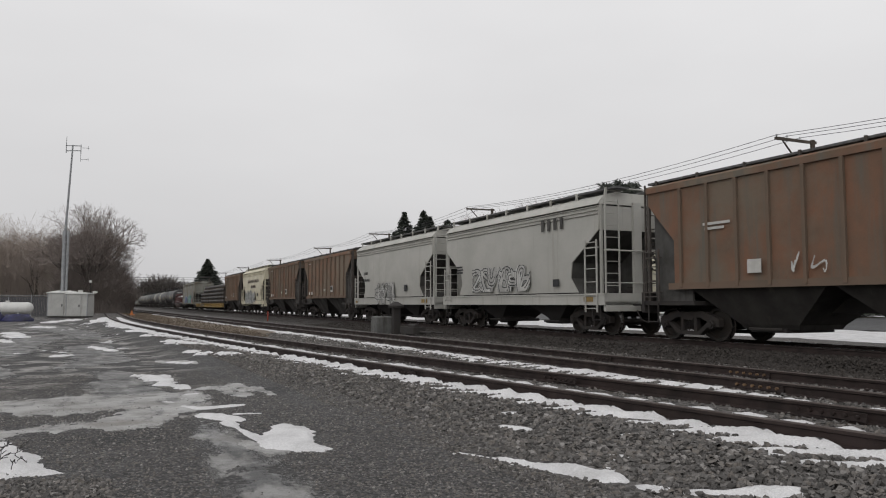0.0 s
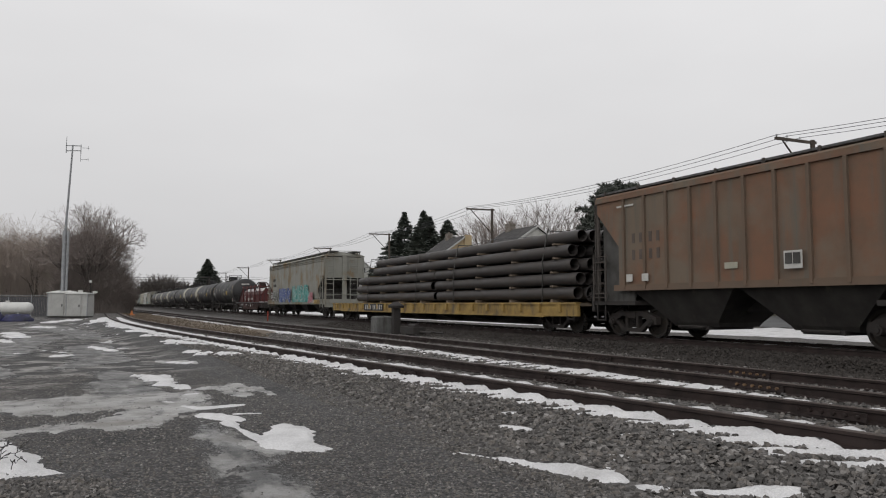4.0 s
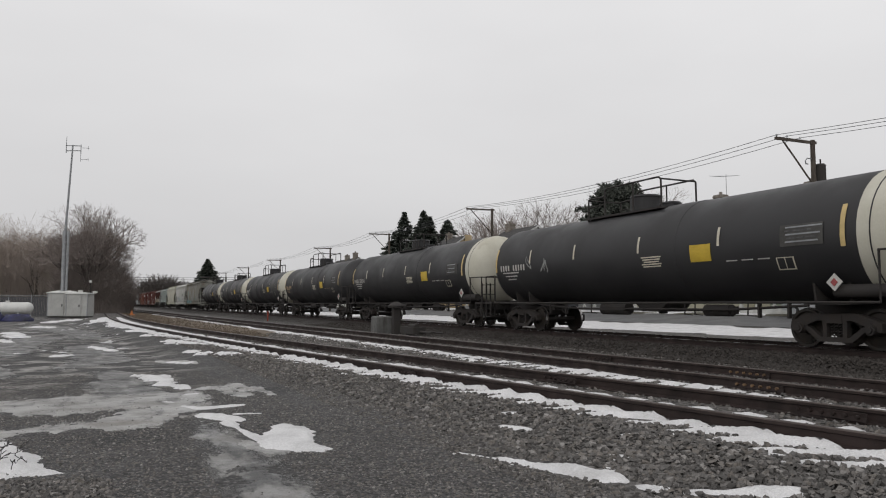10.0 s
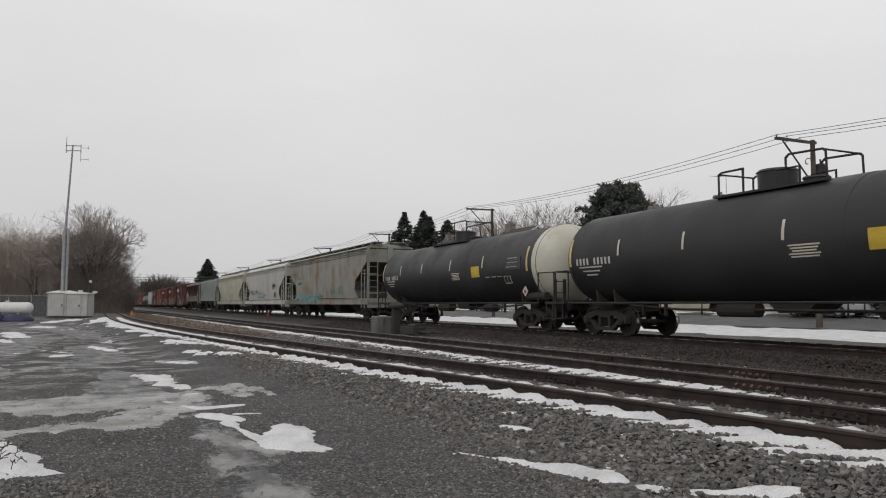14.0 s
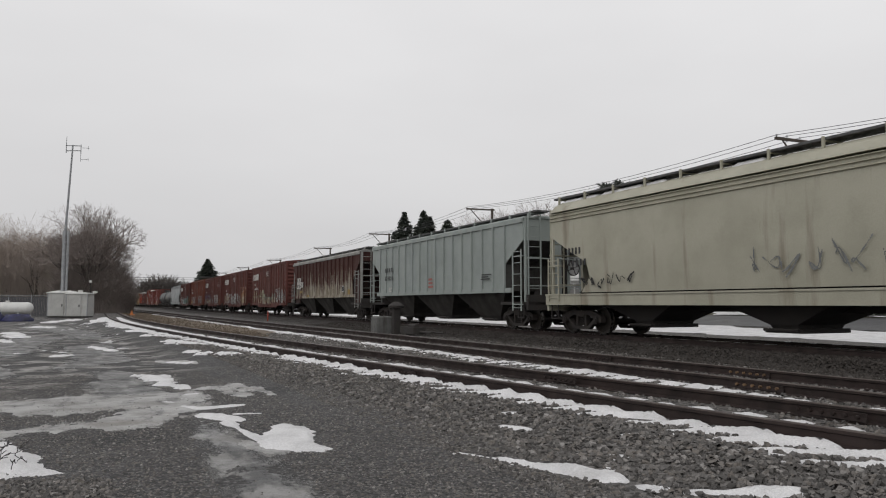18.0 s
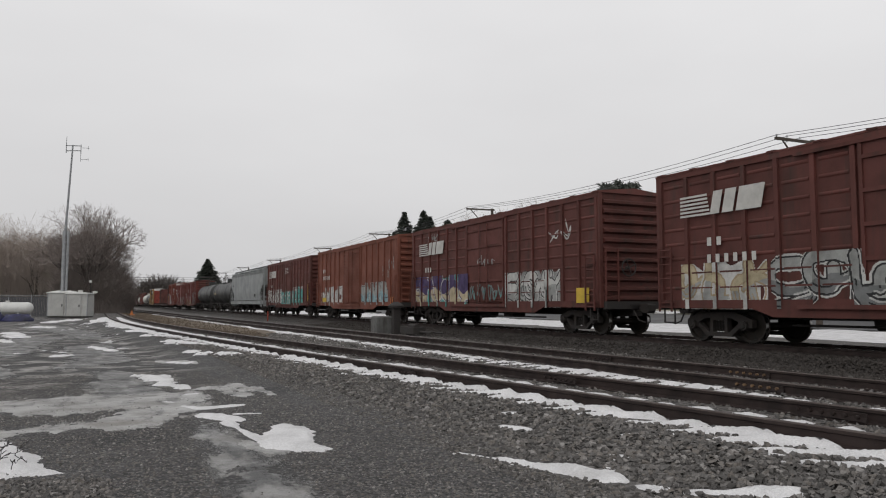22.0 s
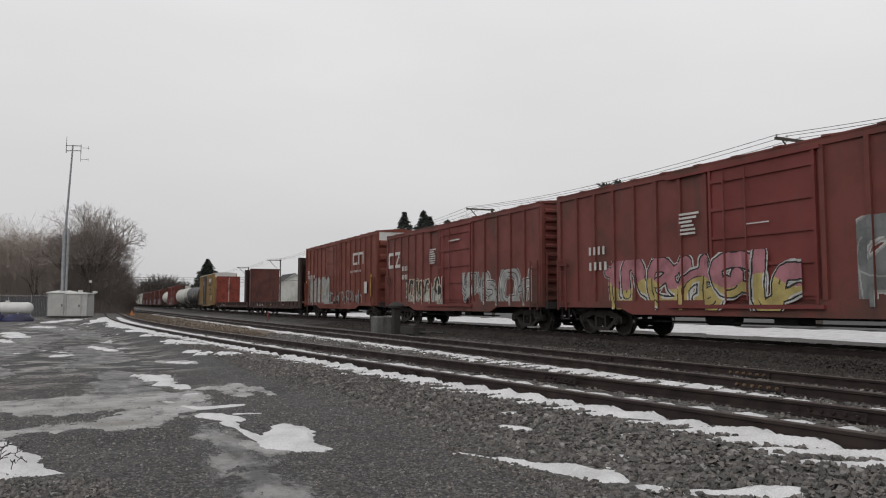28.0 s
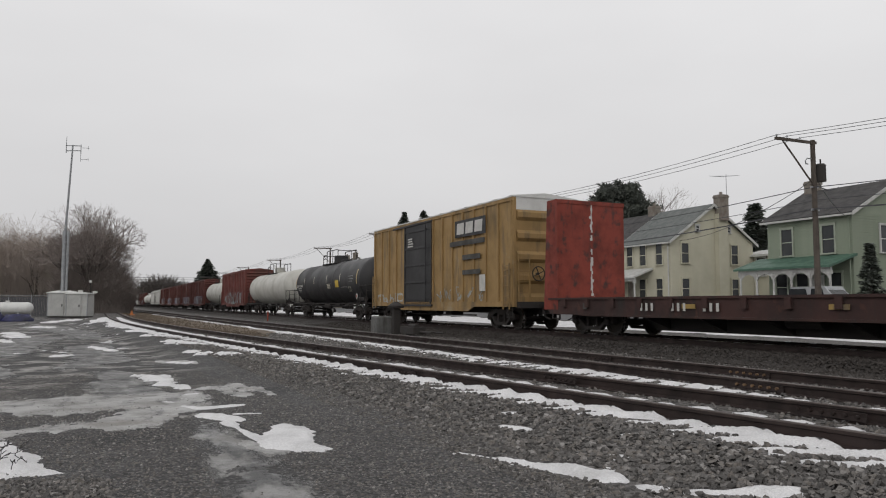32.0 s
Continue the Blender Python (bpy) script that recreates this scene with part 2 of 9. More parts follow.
M_PEELED = peeled_material()
M_WEATHERED = surface("weathered_grey_white_paint", (0.30, 0.30, 0.285), (0.22, 0.215, 0.2), 0.9, 0.7, streak=(0.11, 0.085, 0.07), streak_at=0.62, streak_scale=(2.2, 2.2, 0.4))
M_OXIDE = surface("oxide_red_boxcar_paint", (0.116, 0.037, 0.03), (0.09, 0.034, 0.028), 0.8, 0.75, streak=(0.062, 0.032, 0.026), streak_at=0.52, streak_scale=(2.4, 2.4, 0.25), rand=0.15)
M_BROWN_BOX = surface("orange_brown_boxcar_paint", (0.18, 0.06, 0.038), (0.145, 0.052, 0.035), 0.8, 0.75, streak=(0.075, 0.037, 0.028), streak_at=0.56, streak_scale=(2.4, 2.4, 0.25))
M_CN_RED = surface("faded_red_boxcar_paint", (0.165, 0.046, 0.037), (0.13, 0.043, 0.036), 0.8, 0.7, streak=(0.085, 0.045, 0.038), streak_at=0.54, streak_scale=(2.4, 2.4, 0.25), third=(0.11, 0.05, 0.04), third_scale=0.4, third_at=0.52)
M_CN_TALL = surface("orange_red_boxcar_paint", (0.17, 0.046, 0.031), (0.138, 0.042, 0.03), 0.8, 0.7, streak=(0.11, 0.046, 0.034), streak_at=0.58, streak_scale=(2.4, 2.4, 0.25))
M_DOOR_RED = surface("bright_red_plug_door_paint", (0.175, 0.038, 0.033), (0.145, 0.036, 0.031), 0.8, 0.65, streak=(0.1, 0.042, 0.037), streak_at=0.6, streak_scale=(2.4, 2.4, 0.3))
M_BAY = surface("dark_hopper_bay_paint", (0.045, 0.041, 0.037), (0.03, 0.027, 0.025), 1.2, 0.85, streak=(0.075, 0.066, 0.055), streak_at=0.6)
M_YELLOW_BOX = surface("dirty_yellow_boxcar_paint", (0.33, 0.21, 0.085), (0.255, 0.165, 0.07), 0.8, 0.7, streak=(0.135, 0.1, 0.06), streak_at=0.5, streak_scale=(2.0, 2.0, 0.3), third=(0.33, 0.27, 0.18), third_scale=0.6, third_at=0.6)
M_BLACK_TANK = surface("black_tank_paint", (0.025, 0.0245, 0.026), (0.034, 0.033, 0.034), 0.5, 0.55, streak=(0.032, 0.03, 0.029), streak_at=0.6, streak_scale=(1.2, 1.2, 0.3), grain_amount=0.1, bump=0.05, rand=0.12)
M_GREY_TANK = surface("dark_grey_tank_paint", (0.05, 0.052, 0.051), (0.04, 0.0415, 0.041), 0.5, 0.55, streak=(0.065, 0.064, 0.061), streak_at=0.6, streak_scale=(1.2, 1.2, 0.3), grain_amount=0.1, bump=0.05)
M_WHITE_TANK = surface("dusty_white_tank_paint", (0.50, 0.49, 0.45), (0.4, 0.39, 0.35), 0.6, 0.5, streak=(0.3, 0.27, 0.22), streak_at=0.62, streak_scale=(1.5, 1.5, 0.3), bump=0.05)
M_HEAD_WHITE = surface("off_white_tank_head", (0.56, 0.54, 0.46), (0.48, 0.46, 0.38), 0.8, 0.5, streak=(0.34, 0.3, 0.22), streak_at=0.6, streak_scale=(2.0, 2.0, 0.3), bump=0.05)
M_UNDER = surface("grimy_underframe", (0.031, 0.028, 0.027), (0.046, 0.041, 0.038), 2.5, 0.85, bump=0.3)
M_TRUCK = surface("rusty_cast_steel", (0.026, 0.023, 0.022), (0.042, 0.035, 0.031), 3.0, 0.85, bump=0.3)
M_WHEEL = surface("wheel_steel", (0.022, 0.02, 0.018), (0.04, 0.032, 0.026), 3.0, 0.6, 0.3, bump=0.2)
M_TREAD = surface("bright_wheel_tread", (0.35, 0.34, 0.33), (0.28, 0.27, 0.26), 8.0, 0.3, 1.0, bump=0.05)
M_SLOPE = surface("streaked_dark_grey_paint", (0.085, 0.083, 0.078), (0.055, 0.052, 0.048), 1.2, 0.85, streak=(0.04, 0.036, 0.033), streak_at=0.55)
M_BOARD = surface("galvanised_grating", (0.13, 0.13, 0.13), (0.09, 0.09, 0.09), 6.0, 0.7, 0.3, grain=25, grain_amount=0.4)
M_FLAT_RED = surface("worn_red_flatcar_paint", (0.058, 0.027, 0.023), (0.04, 0.024, 0.022), 1.0, 0.8, streak=(0.033, 0.025, 0.023), streak_at=0.48, streak_scale=(3, 3, 0.6), third=(0.12, 0.05, 0.035), third_scale=0.9, third_at=0.62)
M_BULK_RED = surface("bright_red_bulkhead", (0.225, 0.04, 0.025), (0.15, 0.033, 0.023), 1.8, 0.7, streak=(0.075, 0.03, 0.025), streak_at=0.56, streak_scale=(4, 4, 0.6), third=(0.06, 0.028, 0.024), third_scale=2.2, third_at=0.54)
M_BULK_MAROON = surface("maroon_bulkhead", (0.105, 0.036, 0.029), (0.075, 0.032, 0.027), 1.0, 0.75, streak=(0.036, 0.024, 0.022), streak_at=0.55, streak_scale=(2.4, 2.4, 0.3), third=(0.17, 0.05, 0.033), third_scale=0.7, third_at=0.65)
M_BULK_DARK = surface("dark_ribbed_steel", (0.044, 0.026, 0.023), (0.03, 0.021, 0.02), 1.2, 0.8, streak=(0.07, 0.05, 0.044), streak_at=0.62, streak_scale=(5, 5, 0.3))
M_COIL_RED = surface("coil_hood_red", (0.08, 0.019, 0.018), (0.06, 0.018, 0.017), 0.8, 0.6, streak=(0.055, 0.025, 0.023), streak_at=0.58, streak_scale=(2, 2, 0.3))
M_YELLOW_FLAT = surface("dirty_yellow_deck_edge", (0.36, 0.24, 0.07), (0.22, 0.15, 0.06), 1.2, 0.7, streak=(0.1, 0.08, 0.06), streak_at=0.5, streak_scale=(2, 2, 0.6))
M_PIPE = surface("dark_steel_pipe", (0.06, 0.055, 0.053), (0.085, 0.075, 0.07), 1.0, 0.6, 0.3, bump=0.1)
M_TIMBER = surface("weathered_dunnage", (0.2, 0.16, 0.12), (0.13, 0.105, 0.08), 3.0, 0.9, streak=(0.09, 0.07, 0.055), streak_scale=(1, 12, 12))
M_WHITE = paint("white_marking", (0.55, 0.54, 0.51))
M_BLACK = paint("black_marking", (0.03, 0.03, 0.032))
M_LETTER = paint("faded_dark_lettering", (0.11, 0.085, 0.07))
M_GOLD = paint("yellow_reflective_strip", (0.6, 0.45, 0.2), 0.4)
M_STENCIL_RED = paint("faded_red_stencil", (0.36, 0.13, 0.11))
M_OCHRE = paint("ochre_stencil", (0.46, 0.33, 0.19))
M_STRIP = paint("pale_reflective_strip", (0.62, 0.58, 0.47), 0.4)
M_ORANGE = paint("orange_patch", (0.5, 0.17, 0.05))
M_YELLOW = paint("yellow_placard", (0.6, 0.42, 0.05))
M_RAIL_WEB = surface("rusty_rail", (0.038, 0.026, 0.0235), (0.026, 0.02, 0.0188), 3.0, 0.8, 0.2, bump=0.2)
M_RAIL_HEAD = surface("dull_rail_head", (0.10, 0.082, 0.074), (0.07, 0.055, 0.05), 2.0, 0.5, 0.5, bump=0.05)
M_RAIL_BRIGHT = surface("polished_rail_head", (0.42, 0.42, 0.43), (0.33, 0.33, 0.34), 2.0, 0.25, 1.0, bump=0.02)
M_TIE = surface("creosoted_tie", (0.05, 0.043, 0.038), (0.08, 0.068, 0.058), 2.5, 0.9, streak=(0.1, 0.085, 0.07), streak_scale=(14, 0.8, 14), bump=0.4, rand=0.25)
M_SNOW = surface("old_snow", (0.74, 0.735, 0.74), (0.60, 0.595, 0.60), 2.2, 0.7, grain=60, grain_amount=0.2, bump=0.6, bump_dist=0.025, third=(0.48, 0.475, 0.47), third_scale=0.9, third_at=0.58)
M_DIRTY_SNOW = surface("grimy_ice_crust", (0.42, 0.42, 0.42), (0.27, 0.265, 0.26), 1.2, 0.5, grain=45, grain_amount=0.25, bump=0.4, bump_dist=0.01, third=(0.15, 0.14, 0.135), third_scale=1.5, third_at=0.55)
M_STEEL = surface("galvanised_steel", (0.33, 0.34, 0.35), (0.27, 0.28, 0.29), 3.0, 0.55, 0.4, bump=0.05)
M_CABINET = surface("white_cabinet_paint", (0.62, 0.62, 0.60), (0.54, 0.54, 0.52), 1.2, 0.5, streak=(0.42, 0.4, 0.36), streak_at=0.66, streak_scale=(3, 3, 0.3), bump=0.05)
M_WOODPOLE = surface("weathered_pole", (0.085, 0.07, 0.058), (0.06, 0.05, 0.043), 2.0, 0.9, streak=(0.12, 0.1, 0.085), streak_scale=(14, 14, 0.4), bump=0.3)
M_WIRE = surface("dark_wire", (0.07, 0.07, 0.075), (0.05, 0.05, 0.055), 2.0, 0.6, bump=0)


def ground_material():
    """Yard asphalt that turns to ballast soil towards the tracks, oily under the main line, with smears of old ice."""
    m = surface("worn_asphalt_and_gravel", (0.056, 0.055, 0.056), (0.075, 0.073, 0.073), 0.3, 0.85, grain=26, grain_amount=0.6, bump=0.7, bump_dist=0.02, low=0.35, high=0.7,
                third=(0.04, 0.04, 0.041), third_scale=0.45, third_at=0.53)
    n, l = m.node_tree.nodes, m.node_tree.links
    bsdf = n["Principled BSDF"]
    old = bsdf.inputs["Base Color"].links[0].from_socket
    geo = n.new("ShaderNodeNewGeometry")
    here = geo.outputs["Position"]
    sep = n.new("ShaderNodeSeparateXYZ")
    l.new(here, sep.inputs[0])

    def math_(op, a, b=0.0):
        x = n.new("ShaderNodeMath")
        x.operation = op
        for i, q in enumerate((a, b)):
            if isinstance(q, (int, float)):
                x.inputs[i].default_value = q
            else:
                l.new(q, x.inputs[i])
        return x.outputs[0]

    def fit(value, a, b, c=0.0, d=1.0):
        r = n.new("ShaderNodeMapRange")
        for k, q in (("From Min", a), ("From Max", b), ("To Min", c), ("To Max", d)):
            r.inputs[k].default_value = q
        l.new(value, r.inputs["Value"])
        return r.outputs[0]

    def noise_(scale, detail=5, rough=0.6):
        t = n.new("ShaderNodeTexNoise")
        t.inputs["Scale"].default_value, t.inputs["Detail"].default_value, t.inputs["Roughness"].default_value = scale, detail, rough
        l.new(here, t.inputs["Vector"])
        return t.outputs["Fac"]

    def mix_(fac, c1, c2, mode="MIX"):
        x = n.new("ShaderNodeMixRGB")
        x.blend_type = mode
        for k, q in (("Fac", fac), ("Color1", c1), ("Color2", c2)):
            if isinstance(q, tuple):
                x.inputs[k].default_value = (*q, 1)
            elif isinstance(q, float):
                x.inputs[k].default_value = q
            else:
                l.new(q, x.inputs[k])
        return x.outputs[0]

    px, py = sep.outputs["X"], sep.outputs["Y"]
    p = math_("ADD", math_("MULTIPLY", px, CA), math_("MULTIPLY", py, SA))
    s_all = math_("ADD", math_("MULTIPLY", px, -SA), math_("MULTIPLY", py, CA))
    s = math_("MINIMUM", s_all, 90.0)
    edge = math_("ADD", 3.75, math_("MULTIPLY", s, math_("ADD", -0.02, math_("MULTIPLY", s, -0.00075))))
    d = math_("ADD", math_("SUBTRACT", p, edge), math_("MULTIPLY", math_("SUBTRACT", noise_(0.9), 0.5), 1.6))
    mask = fit(d, -0.3, 0.4)
    # chippings in the asphalt: small cells of uneven grey
    chip = n.new("ShaderNodeTexVoronoi")
    chip.inputs["Scale"].default_value = 42.0
    l.new(here, chip.inputs["Vector"])
    csep = n.new("ShaderNodeSeparateColor")
    l.new(chip.outputs["Color"], csep.inputs[0])
    chips = n.new("ShaderNodeValToRGB")
    e = chips.color_ramp.elements
    e[0].position, e[0].color = 0.0, (0.35, 0.345, 0.34, 1)
    e[1].position, e[1].color = 1.0, (2.9, 2.86, 2.8, 1)
    q = chips.color_ramp.elements.new(0.78)
    q.color = (1.2, 1.19, 1.175, 1)
    l.new(csep.outputs[0], chips.inputs["Fac"])
    tar = mix_(1.0, old, chips.outputs[0], "MULTIPLY")
    # broad pale salt and frost stains
    stain = fit(noise_(0.35, 7, 0.65), 0.52, 0.66, 0.0, 0.3)
    tar = mix_(math_("MULTIPLY", stain, fit(noise_(6.0, 7, 0.7), 0.4, 0.6)), tar, (0.17, 0.168, 0.165))
    # thin broken film of frozen slush over the yard's far half, and wet dark streaks between
    zone = math_("MULTIPLY", fit(math_("ADD", s_all, math_("MULTIPLY", noise_(0.25), 6.0)), 15.0, 19.0), fit(math_("SUBTRACT", p, edge), -0.6, -1.6))
    film = math_("MULTIPLY", fit(noise_(0.95, 6, 0.58), 0.5, 0.53), fit(noise_(0.3, 3), 0.36, 0.46))
    tar = mix_(math_("MULTIPLY", math_("MULTIPLY", film, zone), 0.9), tar, mix_(fit(noise_(1.7, 4), 0.35, 0.65), (0.12, 0.11, 0.1), (0.36, 0.35, 0.335)))
    tar = mix_(math_("MULTIPLY", math_("MULTIPLY", fit(noise_(0.8, 6, 0.58), 0.54, 0.57), zone), 0.75), tar, (0.03, 0.029, 0.028))
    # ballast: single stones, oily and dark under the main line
    vor = n.new("ShaderNodeTexVoronoi")
    vor.inputs["Scale"].default_value = 17.0
    l.new(here, vor.inputs["Vector"])
    stone = n.new("ShaderNodeValToRGB")
    e = stone.color_ramp.elements
    e[0].position, e[0].color = 0.0, (0.035, 0.033, 0.031, 1)
    e[1].position, e[1].color = 1.0, (0.18, 0.17, 0.162, 1)
    mid = stone.color_ramp.elements.new(0.55)
    mid.color = (0.09, 0.084, 0.079, 1)
    sepc = n.new("ShaderNodeSeparateColor")
    l.new(vor.outputs["Color"], sepc.inputs[0])
    l.new(sepc.outputs[0], stone.inputs["Fac"])
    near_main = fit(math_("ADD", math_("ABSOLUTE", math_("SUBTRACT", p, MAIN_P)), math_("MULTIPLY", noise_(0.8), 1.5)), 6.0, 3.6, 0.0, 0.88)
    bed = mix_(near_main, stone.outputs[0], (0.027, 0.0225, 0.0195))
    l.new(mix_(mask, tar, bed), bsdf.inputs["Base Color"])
    bump = bsdf.inputs["Normal"].links[0].from_node
    b2 = n.new("ShaderNodeBump")
    b2.inputs["Distance"].default_value = 0.03
    b2.invert = True
    l.new(vor.outputs["Distance"], b2.inputs["Height"])
    l.new(mask, b2.inputs["Strength"])
    l.new(bump.outputs[0], b2.inputs["Normal"])
    l.new(b2.outputs[0], bsdf.inputs["Normal"])
    return m


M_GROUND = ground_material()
M_STREET = surface("street_asphalt", (0.095, 0.095, 0.098), (0.12, 0.12, 0.122), 0.4, 0.6, grain=30, grain_amount=0.3, bump=0.3)
M_LAWN = surface("winter_lawn", (0.10, 0.092, 0.068), (0.08, 0.075, 0.055), 0.6, 0.95, grain=30, grain_amount=0.4, bump=0.6, bump_dist=0.03)
M_DRY = surface("dry_grass", (0.175, 0.14, 0.105), (0.125, 0.10, 0.078), 1.0, 0.95, grain=12, grain_amount=0.3, bump=0.2)


def stone_material():
    m = surface("crushed_stone", (0.16, 0.154, 0.15), (0.122, 0.118, 0.115), 6.0, 0.85, grain=60, grain_amount=0.25, bump=0.4)
    n, l = m.node_tree.nodes, m.node_tree.links
    bsdf = n["Principled BSDF"]
    old = bsdf.inputs["Base Color"].links[0].from_socket
    geo = n.new("ShaderNodeNewGeometry")
    rmp = n.new("ShaderNodeValToRGB")
    e = rmp.color_ramp.elements
    e[0].position, e[0].color = 0.0, (0.45, 0.44, 0.43, 1)
    e[1].position, e[1].color = 1.0, (2.1, 2.08, 2.05, 1)
    for at_, c_ in ((0.3, (0.78, 0.765, 0.745, 1)), (0.55, (1.0, 0.99, 0.98, 1)), (0.72, (1.08, 1.01, 0.93, 1)), (0.93, (1.45, 1.42, 1.38, 1))):
        rmp.color_ramp.elements.new(at_).color = c_
    l.new(geo.outputs["Random Per Island"], rmp.inputs["Fac"])
    x = n.new("ShaderNodeMixRGB")
    x.blend_type = "MULTIPLY"
    x.inputs["Fac"].default_value = 1
    l.new(old, x.inputs["Color1"])
    l.new(rmp.outputs[0], x.inputs["Color2"])
    l.new(x.outputs[0], bsdf.inputs["Base Color"])
    return m


M_STONE = stone_material()


# ---------------------------------------------------------------- ground, street, snow
def steps(*runs):
    out = []
    for a, b, d in runs:
        k = max(1, round((b - a) / d))
        out += [a + (b - a) * i / k for i in range(k)]
    return out + [runs[-1][1]]


def build_ground():
    ss = steps((-2500, -60, 500), (-60, -6, 9), (-6, 40, 0.6), (40, 120, 2.5), (120, 400, 20), (400, 4500, 600))
    ps = steps((-2500, -60, 500), (-60, -12, 8), (-12, 22, 0.5), (22, 45, 1.5), (45, 120, 15), (120, 2600, 500))
    sh = Shape()
    v = [world_at(s, p, ground_z(s, p) + (0.02 * noise.noise((s * 0.4, p * 0.4, 3.1)) if -6 < s < 120 and 4.2 < p < 22 else 0)) for s in ss for p in ps]
    n = len(ps)
    f = [(i * n + j, (i + 1) * n + j, (i + 1) * n + j + 1, i * n + j + 1)[::-1] for i in range(len(ss) - 1) for j in range(n - 1)]
    sh.add(v, f)
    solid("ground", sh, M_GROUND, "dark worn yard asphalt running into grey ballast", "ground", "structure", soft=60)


def sheet(name, s0, s1, p0, p1, ds, dp, height, material, label, category, cover=None):
    """A thin layer that follows the ground; height(s, p) says how thick it lies, and below nothing it sinks away."""
    ns, np_ = max(2, round((s1 - s0) / ds)), max(2, round((p1 - p0) / dp))
    sh = Shape()
    vs, keep = [], []
    for i in range(ns + 1):
        for j in range(np_ + 1):
            s, p = s0 + (s1 - s0) * i / ns, p0 + (p1 - p0) * j / np_
            h = height(s, p)
            vs.append(world_at(s, p, ground_z(s, p) + max(h, -0.08)))
            keep.append(h > -0.03)
    n = np_ + 1
    faces = []
    for i in range(ns):
        for j in range(np_):
            q = (i * n + j, i * n + j + 1, (i + 1) * n + j + 1, (i + 1) * n + j)
            if any(keep[k] for k in q):
                faces.append(q)
    used = sorted({k for q in faces for k in q})
    idx = {k: a for a, k in enumerate(used)}
    sh.add([vs[k] for k in used], [tuple(idx[k] for k in q) for q in faces])
    ob = solid(name, sh, material, label, category, "structure", soft=70)
    if cover:
        grid = [(s0 + (s1 - s0) * (k // n) / ns, p0 + (p1 - p0) * (k % n) / np_) for k in used]
        ob.data.attributes.new("cover", "FLOAT", "POINT").data.foreach_set("value", [cover(*q) for q in grid])
    return ob


def fbm(s, p, k, seed=0.0):
    return noise.fractal((s * k, p * k, seed), 1.0, 2.0, 4)


build_ground()
# white field beside the main line, the street, the lawns beyond
sheet("snow_field", -25, 170, 25.4, 33.6, 0.8, 0.35, lambda s, p: 0.01 + 0.04 * min(p - 26.0, 33.2 - p, 1.0) + 0.05 * fbm(s, p, 0.5, 4.0), M_SNOW, "strip of snow between the main line and the street", "snow")
sheet("road", -60, 260, 33.4, 38.0, 4, 0.8, lambda s, p: 0.03, M_STREET, "dark wet street beside the railway", "road")
sheet("lawn", -60, 260, 38.2, 62, 4, 1.2, lambda s, p: 0.03, M_LAWN, "patchy brown winter lawn round the houses", "lawn")
sheet("snow_lawn", -40, 200, 38.4, 41.8, 1.2, 0.4, lambda s, p: 0.035 + 0.12 * fbm(s, p, 0.16, 9.0), M_SNOW, "snow lying on the front lawns", "snow")
# snow along the tracks
TIE_STEP = 0.54


def tooth(s, p, slant=0.5, sharp=1.0):
    """Lumps that follow the ties, each slanting off along the track."""
    x = ((s + slant * p) / TIE_STEP) % 1.0
    return (1.0 - abs(2 * x - 1.0) ** sharp)


def bank_outer(s, p):
    d = near_p(s) - 0.83 - p
    if d < -0.03:
        return -0.2
    return 0.022 - (0.135 - 0.05 * (1.0 - smooth(4.4, 6.6, s))) * d - 0.05 * d * d + 0.04 * fbm(s, p, 1.1, 1.0) + 0.075 * tooth(s, p, 1.0) - 0.014 + 0.016 * fbm(s, p, 7, 2.0)


def bank_inner(s, p):
    """Lumps between the ties in the middle of the siding."""
    d = p - near_p(s)
    if not -0.4 < d < 0.5:
        return -0.2
    return 0.16 * tooth(s, p, 0.25, 1.5) - 0.115 - 0.3 * max(0.0, d - 0.22) + 0.03 * fbm(s, p, 1.5, 5.0) + 0.012 * fbm(s, p, 6, 5.5)


def bank_second(s, p):
    """Lumps at the tie ends of the second track."""
    d = middle_p(s) - 0.84 - p
    if d < -0.02:
        return -0.2
    return -0.182 + 0.085 * (1.0 - abs(d - 0.42) / 0.5) + 0.165 * tooth(s, p, 0.25, 1.6) + 0.045 * fbm(s, p, 0.9, 8.0) + 0.014 * fbm(s, p, 6, 8.5)


def bank_lumps(s, p):
    d = abs(p - (middle_p(s) - 1.65))
    return -0.055 - 0.12 * d + 0.06 * tooth(s, p, 0.3) + 0.06 * fbm(s, p, 1.6, 18.0) - (0.05 if s < 14 else 0.0)


sheet("snow_bank", 1.0, 30, 0.9, 6.6, 0.05, 0.04, bank_outer, M_SNOW, "ragged bank of snow along the outer rail", "snow")
sheet("snow_bank", 30, 74, 0.3, 3.2, 0.11, 0.06, bank_outer, M_SNOW, "ragged bank of snow along the outer rail", "snow")
sheet("snow_bank", 1.0, 74, 1.6, 8.0, 0.06, 0.045, bank_inner, M_SNOW, "snow tufts between the rails of the siding", "snow")
sheet("snow_bank", 2.0, 95, 5.2, 9.3, 0.06, 0.05, bank_second, M_SNOW, "broken snow along the second track", "snow")
sheet("snow_bank", 8.0, 95, 4.2, 8.3, 0.08, 0.06, bank_lumps, M_SNOW, "lumps of snow between two sidings", "snow")
sheet("snow_bank", 3.0, 95, 9.0, 13.6, 0.12, 0.07, lambda s, p: -0.035 - 0.05 * abs(p - (middle_p(s) + 2.4)) + 0.10 * fbm(s, p, 1.0, 11.0), M_SNOW, "thin remains of snow beside the ballast", "snow")


